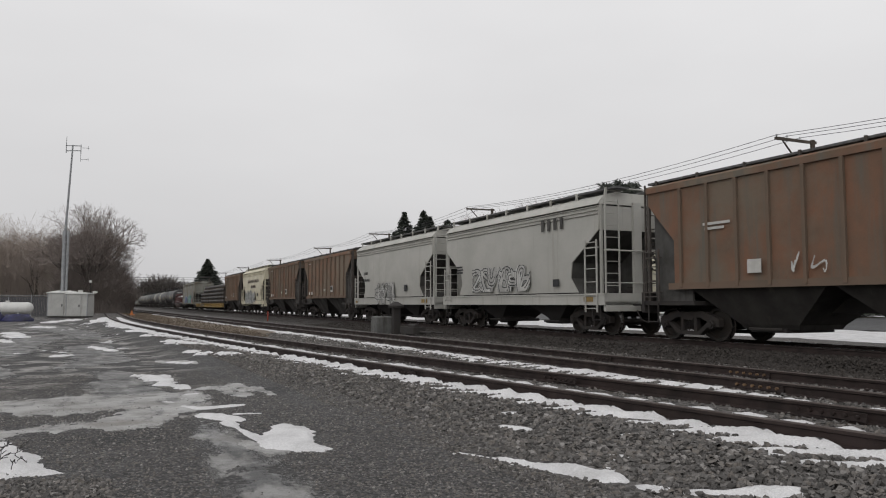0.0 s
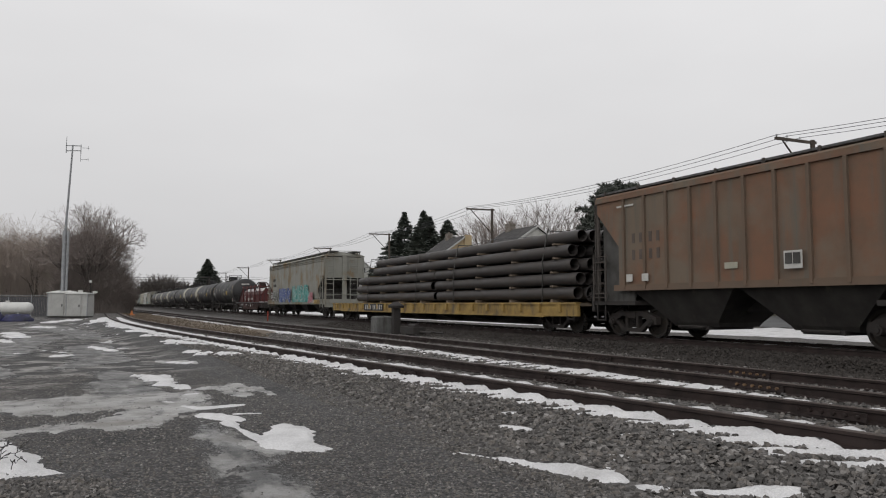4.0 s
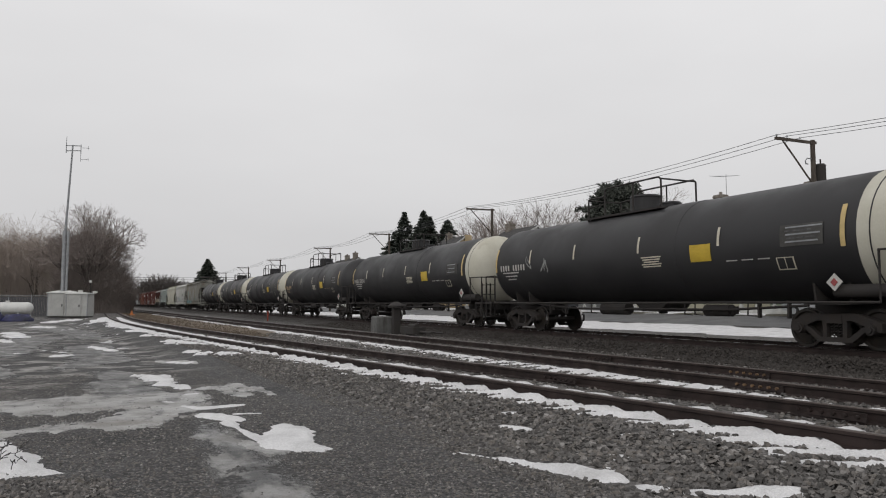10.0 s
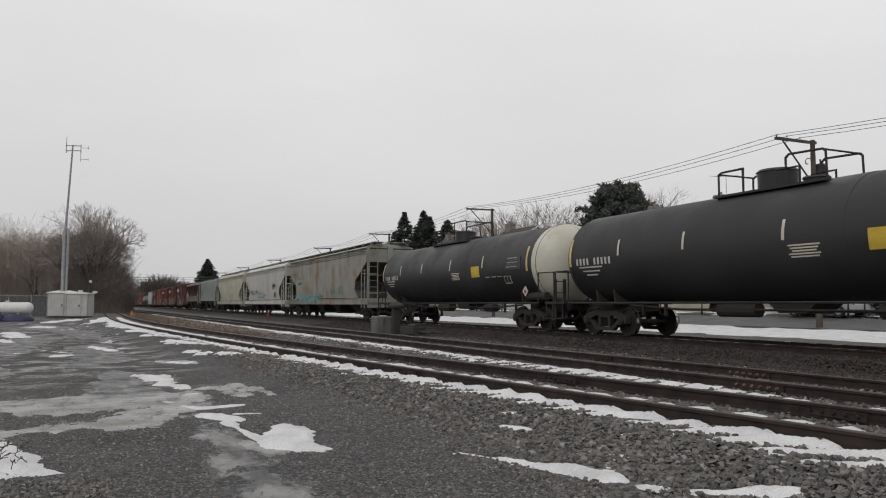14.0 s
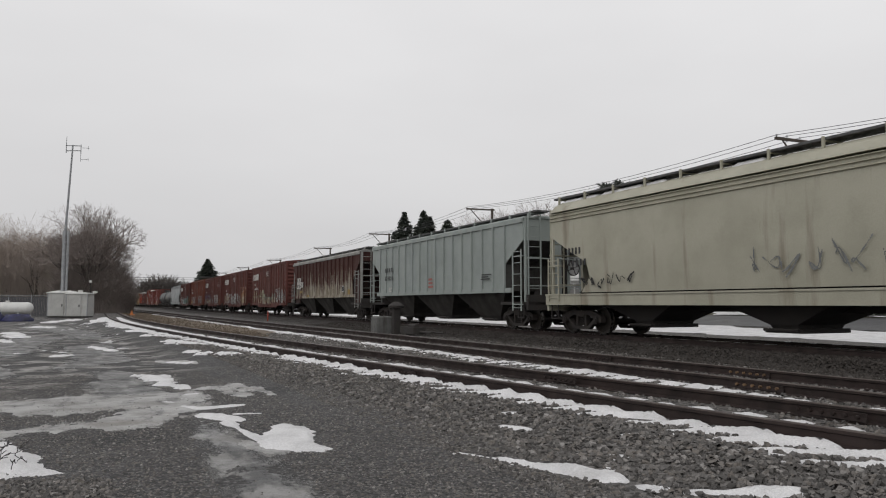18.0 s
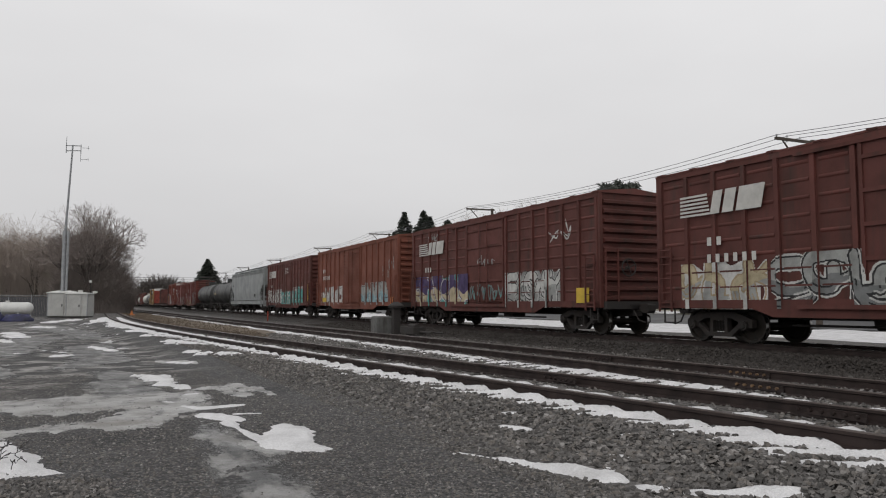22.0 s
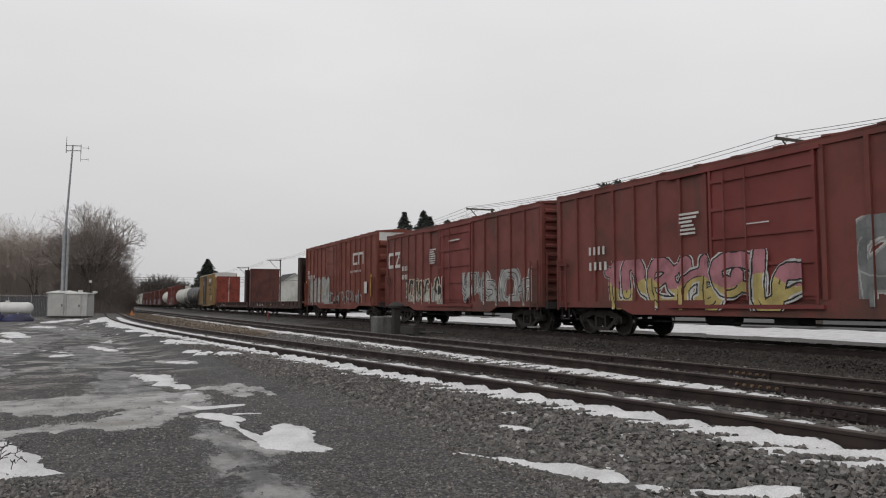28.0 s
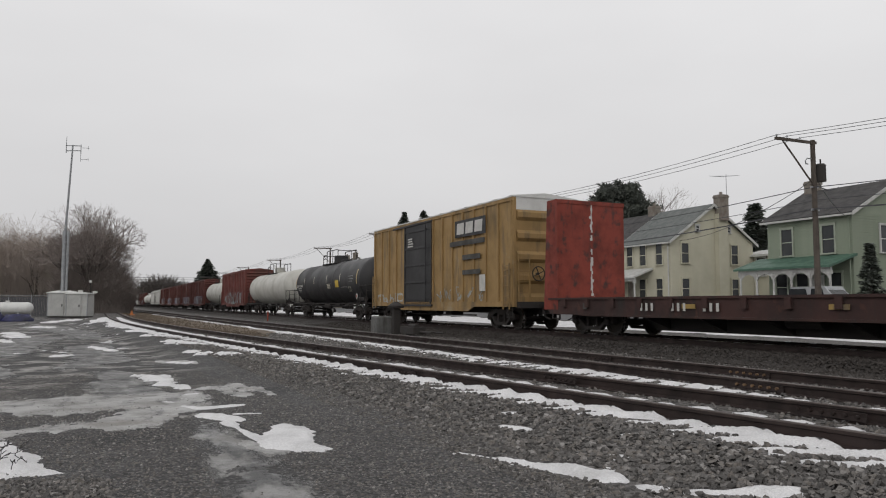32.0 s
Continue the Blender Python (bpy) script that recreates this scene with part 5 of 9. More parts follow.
# ---------------------------------------------------------------- tank cars
def tank(L, shell_m, head_m, label, radius=1.5, dome=True, seam=True, group="freight cars of the train", hoops=False):
    """A tank car: shell with domed heads, saddle ends, valve housing with platform and rails, trucks."""
    car = thing("tank_car", Matrix(), label, "railway car", group)
    h = L / 2
    zc = 1.04 + radius
    n = 40

    def ring(x, r):
        return [(x, r * math.cos(2 * math.pi * i / n), zc + r * math.sin(2 * math.pi * i / n)) for i in range(n)]
    d = 0.78
    part("shell", Shape().loft([ring(-h + d, radius), ring(-2.2, radius), ring(-2.19, radius + 0.012), ring(2.19, radius + 0.012), ring(2.2, radius), ring(h - d, radius)], False), shell_m, car, soft=40)
    for sgn, m in ((1, head_m), (-1, shell_m)):
        rings = [ring(sgn * (h - d - (0.3 if m is not shell_m else 0)), radius + (0.006 if m is not shell_m else 0))]
        rings += [ring(sgn * (h - d + d * math.sin(a)), radius * math.cos(a) ** 0.8 + (0.006 if m is not shell_m else 0)) for a in [radians(q) for q in (0, 12, 25, 40, 55, 68, 80, 88)]]
        if sgn < 0:
            rings = [r[::-1] for r in rings]
        part("tank_head", Shape().loft(rings[1:] if m is shell_m else rings), m, car, "off-white tank head" if m is M_HEAD_WHITE else "", soft=50)
    if seam:
        for x in (-h + d, h - d):
            part("weld_seam", Shape().loft([ring(x - 0.02, radius + 0.004), ring(x, radius + 0.012), ring(x + 0.02, radius + 0.004)], False), shell_m, car, soft=60)
    # stub sills, saddles, ladders and rails
    for sgn in (-1, 1):
        xs = sorted((sgn * (h - 3.1), sgn * (h + 0.35)))
        part("stub_sill", Shape().box(*xs, -0.28, 0.28, 0.78, 1.16), M_UNDER, car)
        part("end_platform", Shape().box(*sorted((sgn * (h - 0.25), sgn * (h + 0.35))), -1.45, 1.45, 1.02, 1.1), M_UNDER, car)
        sad = Shape()
        for dx in (0, 0.9):
            x = sgn * (h - 1.6 - dx)
            sad.prism_x([(-1.0, 1.0), (1.0, 1.0), (1.08, 1.52), (0.7, 1.28), (0, 1.1), (-0.7, 1.28), (-1.08, 1.52)], x - 0.03, x + 0.03)
        sad.box(*sorted((sgn * (h - 2.6), sgn * (h - 1.5))), -1.3, 1.3, 1.0, 1.06)
        part("saddle", sad, M_UNDER, car)
        part("end_rail", Shape().path([(sgn * (h + 0.3), -1.42, 1.1), (sgn * (h + 0.3), -1.42, 2.15), (sgn * (h + 0.3), 1.42, 2.15), (sgn * (h + 0.3), 1.42, 1.1)], 0.024)
             .path([(sgn * (h + 0.3), -1.42, 2.15), (sgn * (h - 0.6), -1.5, 2.15), (sgn * (h - 0.6), -1.5, 1.05)], 0.024), M_UNDER, car)
        ladder(car, sgn * (h + 0.3), -1.4, 0.5, 1.9, 0.4, M_UNDER, False, 4, "end_ladder")
        stirrup(car, sgn * (h + 0.05), -1.45)
    brake_wheel(car, h + 0.4, 0.7, 1.9, 1)
    part("side_rail", Shape().tube((-h + 0.6, -1.5, 1.05), (h - 0.6, -1.5, 1.05), 0.03).tube((-h + 0.6, 1.5, 1.05), (h - 0.6, 1.5, 1.05), 0.03), M_UNDER, car)
    br = Shape()
    for i in range(9):
        x = (i / 8 - 0.5) * (L - 4.5)
        br.box(x - 0.03, x + 0.03, -1.5, -0.9, 1.02, 1.08).box(x - 0.03, x + 0.03, 0.9, 1.5, 1.02, 1.08)
    part("rail_bracket", br, M_UNDER, car)
    part("brake_pipe", Shape().path([(-h + 2.9, -0.75, 0.98), (-3.6, -0.75, 0.86), (3.4, -0.75, 0.86), (h - 2.9, -0.75, 0.98)], 0.035), M_UNDER, car)
    part("brake_cylinder", Shape().tube((2.4, -0.55, 0.84), (3.3, -0.55, 0.84), 0.17, n=12).box(3.3, 3.45, -0.65, -0.45, 0.74, 0.95).tube((1.2, -0.55, 0.84), (2.4, -0.55, 0.84), 0.03), M_UNDER, car)
    part("air_reservoir", Shape().tube((-2.2, -0.6, 0.86), (-0.9, -0.6, 0.86), 0.2, n=12), M_UNDER, car)
    part("outlet_skid", Shape().prism([(-0.75, 1.08), (-0.4, 0.78), (0.4, 0.78), (0.75, 1.08)], -0.5, 0.5), M_UNDER, car)
    for x in (-5.2, -4.2, 4.4, 5.3):
        part("pipe_hanger", Shape().box(x - 0.03, x + 0.03, -0.8, -0.7, 0.66, 1.1), M_UNDER, car)
    part("bottom_outlet", Shape().box(-0.3, 0.3, -0.3, 0.3, 0.88, 1.08).tube((0, 0, 0.72), (0, 0, 0.9), 0.14, n=12).tube((-3.4, 0.3, 0.92), (-2.6, 0.3, 0.92), 0.14, n=10), M_UNDER, car)
    for x in (-4.6, -2.9, 1.6, 2.0, 3.9):
        part("brake_rod", Shape().path([(x, -0.6, 1.08), (x, -0.62, 0.72), (x + 0.3, -0.62, 0.70)], 0.018, 4), M_UNDER, car)
    if dome:
        top = zc + radius
        part("valve_housing", Shape().tube((-0.7, 0, top - 0.15), (-0.7, 0, top + 0.44), 0.5, n=24).tube((-0.7, 0, top + 0.44), (-0.7, 0, top + 0.5), 0.54, 0.48, 24), shell_m, car, soft=40)
        part("manway", Shape().tube((0.45, 0, top - 0.1), (0.45, 0, top + 0.1), 0.3, n=16).tube((0.45, 0, top + 0.1), (0.45, 0, top + 0.15), 0.34, 0.3, 16), shell_m, car, soft=40)
        for y0, y1 in ((-0.78, -0.45), (0.45, 0.78)):
            part("platform", Shape().box(-2.15 if hoops else -2.9, 1.25 if hoops else 0.85, y0, y1, top - 0.12, top - 0.06), M_UNDER, car)
        rl = Shape()
        if hoops:
            for y in (-0.66, 0.66):
                rl.path([(-2.1, y, top - 0.2), (-2.1, y, top + 0.52), (-2.0, y, top + 0.58), (-1.25, y, top + 0.58), (-1.25, y, top - 0.1)], 0.03)
                rl.path([(-0.2, y, top - 0.1), (-0.2, y, top + 0.36), (0.5, y, top + 0.36), (0.5, y, top - 0.1)], 0.025)
                rl.path([(0.1, y, top - 0.1), (0.1, y, top + 0.62), (0.2, y, top + 0.7), (1.15, y, top + 0.66), (1.22, y, top + 0.6), (1.24, y, top - 0.1)], 0.03)
            rl.path([(-2.1, -0.66, top + 0.55), (-2.1, 0.66, top + 0.55)], 0.025).path([(1.2, -0.66, top + 0.64), (1.2, 0.66, top + 0.64)], 0.025)
        else:
            for y in (-0.7, 0.7):
                rl.path([(-2.85, y, top - 0.3), (-2.85, y, top + 0.55), (-2.78, y, top + 0.6), (-1.9, y, top + 0.6)], 0.03)
                rl.path([(-1.95, y, top - 0.1), (-1.95, y, top + 0.78), (-1.8, y, top + 0.86), (0.7, y, top + 0.86), (0.8, y, top + 0.78), (0.82, y, top - 0.1)], 0.03)
                rl.tube((-0.5, y, top - 0.1), (-0.5, y, top + 0.86), 0.026)
                rl.tube((-1.95, y, top + 0.35), (-2.85, y, top + 0.3), 0.02)
            rl.path([(-2.85, -0.7, top + 0.57), (-2.85, 0.7, top + 0.57)], 0.028).path([(0.8, -0.7, top + 0.8), (0.8, 0.7, top + 0.8)], 0.028)
        part("platform_rail", rl, M_UNDER, car)
        lad = Shape()
        arc = [((radius + 0.12) * math.cos(a), zc + (radius + 0.12) * math.sin(a)) for a in [radians(q) for q in (-30, 0, 20, 40, 60)]]
        for x in (-0.22, 0.22):
            lad.path([(x, y, z) for y, z in [(1.5, 1.0)] + arc], 0.02)
        for q in range(9):
            a = radians(-30 + 11 * q)
            y, z = (radius + 0.12) * math.cos(a), zc + (radius + 0.12) * math.sin(a)
            lad.tube((-0.22, y, z), (0.22, y, z), 0.016, n=5)
        part("side_ladder", lad, M_UNDER, car)
    trucks(car, (-h + 2.0, h - 2.0))
    couplers(car, h + 0.2)
    return car


def on_shell(car, x, ang, w, hgt, material, radius=1.5, name="reflective_strip", label="", n=4):
    """A thin plate bent round the shell on the yard side; ang: degrees above the shell's middle."""
    zc = 1.04 + radius
    r = radius + 0.018
    da = math.degrees(hgt / radius)
    sh = Shape()
    rows = [(-r * math.cos(radians(ang + da * (i / n - 0.5))), zc + r * math.sin(radians(ang + da * (i / n - 0.5)))) for i in range(n + 1)]
    sh.add([(x - w / 2, y, z) for y, z in rows] + [(x + w / 2, y, z) for y, z in rows], [(i, i + n + 1, i + n + 2, i + 1) for i in range(n)])
    return part(name, sh, material, car, label)


# ---------------------------------------------------------------- box cars
def boxcar(L, paint_m, label, eave=4.64, floor=0.82, door=(-1.5, 1.6), door_m=None, louvre=False, roof_m=None, rows=0, white_end=False, ribs=7, group="freight cars of the train"):
    """A boxcar: posts on the side sheets, a sliding or plug door, corrugated ends, ribbed roof."""
    car = thing("box_car", Matrix(), label, "railway car", group)
    h, W = L / 2, 1.48
    low = floor + 0.08
    part("body", Shape().box(-h, h, -W, W, low + 0.15, eave), paint_m, car)
    for y0, y1 in ((-W - 0.05, -W + 0.03), (W - 0.03, W + 0.05)):
        # the sill hangs lower between the trucks
        part("side_sill", Shape().prism([(-h, low + 0.22), (-h, low), (-h + 3.3, low), (-h + 3.9, low - 0.2), (h - 3.9, low - 0.2), (h - 3.3, low), (h, low), (h, low + 0.22)][::-1], y0, y1), paint_m, car)
        part("top_chord", Shape().box(-h, h, y0, y1, eave - 0.14, eave + 0.02), paint_m, car)
    post = Shape().prism_x([(0, low + 0.2), (-0.07, low + 0.2), (-0.07, eave - 0.13), (0, eave - 0.13)], -0.06, 0.06).mesh("side_post", paint_m)
    xs = []
    for a, b in ((-h + 0.12, door[0] - 0.15), (door[1] + 0.15, h - 0.12)):
        k = max(2, round((b - a) / 1.0))
        xs += [a + (b - a) * i / k for i in range(k + 1)]
    for x in xs:
        part("side_post", post, None, car, at=(x, -W, 0))
        part("side_post", post, None, car, at=pose(x, W, 0, 0, 0, 180))
    if rows:
        for a, b in zip(xs, xs[1:]):
            if b - a > 1.6:
                continue
            for i in range(rows):
                z = low + 0.55 + (eave - low - 0.9) * i / (rows - 1)
                part("side_ridge", Shape().prism_x([(-W, z - 0.05), (-W - 0.02, z - 0.015), (-W - 0.02, z + 0.015), (-W, z + 0.05)], a + 0.13, b - 0.13), paint_m, car)
    # door with its tracks
    dm = door_m or paint_m
    for sgn in (-1, 1):
        y = sgn * (W + 0.05)
        door_ob = part("door", Shape().box(door[0], door[1], min(y, y - sgn * 0.06), max(y, y - sgn * 0.06), low + 0.12, eave - 0.2), dm, car, "ribbed sliding door")
        sh = Shape()
        ya, yb = sorted((y, y + sgn * 0.045))
        if louvre:
            k = 17
            for i in range(k):
                z = low + 0.3 + (eave - low - 0.75) * i / (k - 1)
                sh.box(door[0] + 0.1, door[1] - 0.1, ya, yb, z - 0.05, z + 0.05)
        else:
            for i in range(5):
                z = low + 0.35 + (eave - low - 0.85) * i / 4
                sh.box(door[0] + 0.06, door[1] - 0.06, ya, yb, z - 0.045, z + 0.045)
        sh.box(door[0], door[0] + 0.08, ya, yb, low + 0.12, eave - 0.2).box(door[1] - 0.08, door[1], ya, yb, low + 0.12, eave - 0.2)
        part("door_stiffener", sh, dm, door_ob)
        part("door_lock_bar", Shape().tube((0.35, y + sgn * 0.09, low + 0.2), (0.35, y + sgn * 0.09, eave - 0.3), 0.025).tube((-0.35, y + sgn * 0.09, low + 0.2), (-0.35, y + sgn * 0.09, eave - 0.3), 0.025), dm, door_ob)
        part("door_track", Shape().box(door[0] - 1.6, door[1] + 0.15, min(y, y + sgn * 0.08), max(y, y + sgn * 0.08), low + 0.0, low + 0.1).box(door[0] - 1.6, door[1] + 0.15, min(y, y + sgn * 0.06), max(y, y + sgn * 0.06), eave - 0.2, eave - 0.12), dm, car)
    # corrugated ends
    for sgn in (-1, 1):
        k = 11 if not white_end else 5
        rib = Shape()
        zt = eave - (0.5 if white_end else 0.1)
        for i in range(k):
            z = low + 0.3 + (zt - low - 0.5) * i / (k - 1)
            hh = (zt - low) / k * 0.3
            rib.prism([(sgn * h, z - hh), (sgn * (h + 0.11), z - hh * 0.4), (sgn * (h + 0.11), z + hh * 0.4), (sgn * h, z + hh)][::-sgn], -W + 0.12, W - 0.12)
        part("end_corrugation", rib, paint_m, car)
        for y0, y1 in ((-W - 0.05, -W + 0.08), (W - 0.08, W + 0.05)):
            part("corner_post", Shape().box(sgn * h - 0.05, sgn * h + 0.05, y0, y1, low, eave + 0.02), paint_m, car)
        if white_end:
            part("end_panel", Shape().box(min(sgn * h, sgn * (h + 0.03)), max(sgn * h, sgn * (h + 0.03)), -W + 0.08, W - 0.08, eave - 0.5, eave + 0.04), M_CABINET, car, "white panel at the top of the end")
        ladder(car, sgn * (h + 0.12), -1.35, low, low + 1.9, 0.5, paint_m, False, 5, "end_ladder")
        x = h - 0.6 if sgn > 0 else -h + 0.12
        ladder(car, x, -W - 0.06, low - 0.1, low + 1.7, 0.48, paint_m)
        part("end_sill", Shape().box(min(sgn * h, sgn * (h + 0.2)), max(sgn * h, sgn * (h + 0.2)), -1.4, 1.4, low - 0.05, low + 0.2), M_UNDER, car)
        stirrup(car, sgn * (h - 0.35), -W)
    brake_wheel(car, h + 0.22, -0.5, 2.2, 1)
    # roof
    rm = roof_m or paint_m
    ring = lambda x: [(x, -W - 0.06, eave), (x, W + 0.06, eave), (x, W + 0.06, eave + 0.05), (x, 0, eave + 0.2), (x, -W - 0.06, eave + 0.05)]
    part("roof", Shape().loft([ring(-h - 0.06), ring(h + 0.06)]), rm, car)
    k = 13
    for i in range(k):
        x = (i / (k - 1) - 0.5) * (L - 0.3)
        part("roof_rib", Shape().prism_x([(-W - 0.08, eave + 0.03), (0, eave + 0.19), (W + 0.08, eave + 0.03), (W + 0.08, eave + 0.07), (0, eave + 0.23), (-W - 0.08, eave + 0.07)], x - 0.12, x + 0.12), rm, car)
    part("center_sill", Shape().box(-h, h, -0.2, 0.2, 0.62, low + 0.15).box(-h + 3, h - 3, -1.2, 1.2, low - 0.05, low + 0.15), M_UNDER, car)
    part("brake_gear", Shape().tube((-2.0, -0.5, 0.62), (-1.0, -0.5, 0.62), 0.2, n=12).box(0.5, 1.2, -0.9, -0.3, 0.5, 0.8).tube((-4, -0.8, 0.5), (3.5, -0.8, 0.52), 0.03), M_UNDER, car)
    trucks(car, (-h + 1.75, h - 1.75))
    couplers(car, h + 0.15)
    return car


def post_depth(L, door):
    """How far the side posts of a boxcar stand out at x."""
    h = L / 2
    xs = []
    for a, b in ((-h + 0.12, door[0] - 0.15), (door[1] + 0.15, h - 0.12)):
        k = max(2, round((b - a) / 1.0))
        xs += [a + (b - a) * i / k for i in range(k + 1)]

    def depth(x):
        if door[0] - 0.05 < x < door[1] + 0.05:
            return 0.10
        return 0.07 if any(abs(x - q) < 0.065 for q in xs) else 0.0
    return depth


# ---------------------------------------------------------------- flat cars and the coil car
def flatcar(L, deck, thick, edge_m, label, bulkheads=None, back=0.0, group="freight cars of the train"):
    """A flat car; bulkheads: material of the front one and of the rear one."""
    car = thing("flat_car", Matrix(), label, "railway car", group)
    h = L / 2
    part("deck", Shape().box(-h, h, -1.4, 1.4, deck - 0.12, deck - 0.01), M_TIMBER, car)
    low = deck - thick - 0.03
    for y0, y1 in ((-1.52, -1.4), (1.4, 1.52)):
        part("side_sill", Shape().prism([(-h, deck), (-h, low + 0.03), (-h + 2.2, low), (h - 2.2, low), (h, low + 0.03), (h, deck)][::-1], y0, y1).box(-h, h, y0 - 0.05, y1 + 0.05, deck - 0.06, deck + 0.01).box(-h + 2, h - 2, y0 - 0.05, y1 + 0.05, low - 0.02, low + 0.04), edge_m, car)
    pocket = Shape().box(-0.09, 0.09, -0.09, 0, deck - 0.32, deck - 0.04).mesh("stake_pocket", edge_m)
    k = round(L / 1.35)
    for i in range(k):
        x = (i / (k - 1) - 0.5) * (L - 2)
        part("stake_pocket", pocket, None, car, at=(x, -1.52, 0))
    part("center_sill", Shape().prism([(-h, deck - 0.12), (-h, 0.72), (-h + 3.4, 0.72), (-h + 4.2, 0.2), (h - 4.2, 0.2), (h - 3.4, 0.72), (h, 0.72), (h, deck - 0.12)][::-1], -0.3, 0.3), M_UNDER, car)
    for i in range(7):
        x = (i / 6 - 0.5) * (L - 9.5)
        part("cross_bearer", Shape().prism_x([(-1.38, deck - 0.15), (-1.3, deck - 0.6), (-0.3, 0.25), (0.3, 0.25), (1.3, deck - 0.6), (1.38, deck - 0.15)], x - 0.05, x + 0.05), M_UNDER, car)
    part("air_reservoir", Shape().tube((-2.0, -0.7, 0.6), (-1.0, -0.7, 0.6), 0.2, n=12), M_UNDER, car)
    part("brake_valve", Shape().box(1.5, 2.2, -1.0, -0.4, 0.5, 0.85), M_UNDER, car)
    if bulkheads:
        for sgn, m in ((1, bulkheads[0]), (-1, bulkheads[1])):
            x0, top = sgn * (h - 0.05 - (back if sgn > 0 else 0.0)), deck + 3.5
            # a sheet on the load's side, deep leaning ribs on the outer side
            a, b = sorted((x0 - sgn * 0.42, x0 - sgn * 0.36))
            part("bulkhead", Shape().box(a, b, -1.48, 1.48, deck - 0.05, top).box(a - 0.02, b + 0.02, -1.5, 1.5, top - 0.12, top + 0.02), m[0], car, m[2])
            for i in range(5):
                y = -1.42 + 2.84 * i / 4
                part("bulkhead_rib", Shape().prism([(x0 - sgn * 0.36, deck - 0.3), (x0 + sgn * 0.36, deck - 0.3), (x0 + sgn * 0.1, top - 0.02), (x0 - sgn * 0.36, top - 0.02)][::-sgn], y - 0.06, y + 0.06), m[1], car)
            part("bulkhead_edge", Shape().prism([(x0 - sgn * 0.5, deck - 0.4), (x0 + sgn * 0.38, deck - 0.4), (x0 + sgn * 0.12, top), (x0 - sgn * 0.5, top)][::-sgn], -1.53, -1.47), m[1], car)
    for sgn in (-1, 1):
        stirrup(car, sgn * (h - 0.4), -1.5)
    brake_wheel(car, h + 0.05, -0.9, deck + 0.3, 1)
    trucks(car, (-h + 1.9, h - 1.9))
    couplers(car, h)
    return car


M_STRAP = paint("dark_webbing", (0.05, 0.05, 0.045))


def pipe_load(car_c, L, deck):
    """Steel pipes laid in tiers on timbers, bound with straps; each is a thing that rides on the flat."""
    made = []
    rng = random.Random(3)
    n, R, r = 18, 0.215, 0.195
    rr = lambda x, q: [(x, q * math.cos(2 * math.pi * k / n), q * math.sin(2 * math.pi * k / n)) for k in range(n)]
    # two stacks, end to end; the two upper tiers of each lie farther forward
    for middle_x in (8.1, -3.7):
        for tier in range(5):
            shift = 0.0 if tier < 3 else 2.1 if middle_x < 0 else 0.3
            for i in range(6 - (tier > 3)):
                y = -1.18 + 0.472 * (i + 0.5 * (tier > 3))
                ln = 11.4 + rng.uniform(-0.3, 0.3) - (1.2 if tier > 2 else 0.0)
                x0, x1 = -ln / 2, ln / 2
                sh = Shape().loft([rr(x0 + 0.4, r), rr(x0, r), rr(x0, R), rr(x1, R), rr(x1, r), rr(x1 - 0.4, r)], False)
                ob = solid("steel_pipe", sh, M_PIPE, "long dark steel pipe stacked in tiers on the flat car", "pipe", group="pipe load", soft=40)
                made.append((ob, (middle_x + shift + rng.uniform(-0.2, 0.2), y, deck + 0.12 + R + tier * 0.5)))
            for k in range(4):
                low = 0.06 if tier == 0 else 0.035
                tim = solid("dunnage_timber", Shape().box(-0.07, 0.07, -1.42, 1.42, -low, low), M_TIMBER, "weathered timber that parts the tiers of pipe", "timber", group="pipe load")
                made.append((tim, (middle_x + shift * 0.5 + (k - 1.5) * 2.9, 0, deck + low if tier == 0 else deck + 0.12 + tier * 0.5 - 0.035)))
    for middle_x in (8.1, -3.7):
        for x in (middle_x - 3.6, middle_x + 3.8):
            st = solid("load_strap", Shape().path([(0, -1.46, 0.0), (0, -1.43, 1.5), (0, -1.2, 2.62), (0, 1.2, 2.62), (0, 1.43, 1.5), (0, 1.46, 0)], 0.02, 4), M_STRAP, "dark strap that binds the pipes to the flat car", "strap", group="pipe load")
            made.append((st, (x, 0, deck + 0.02)))
    return made


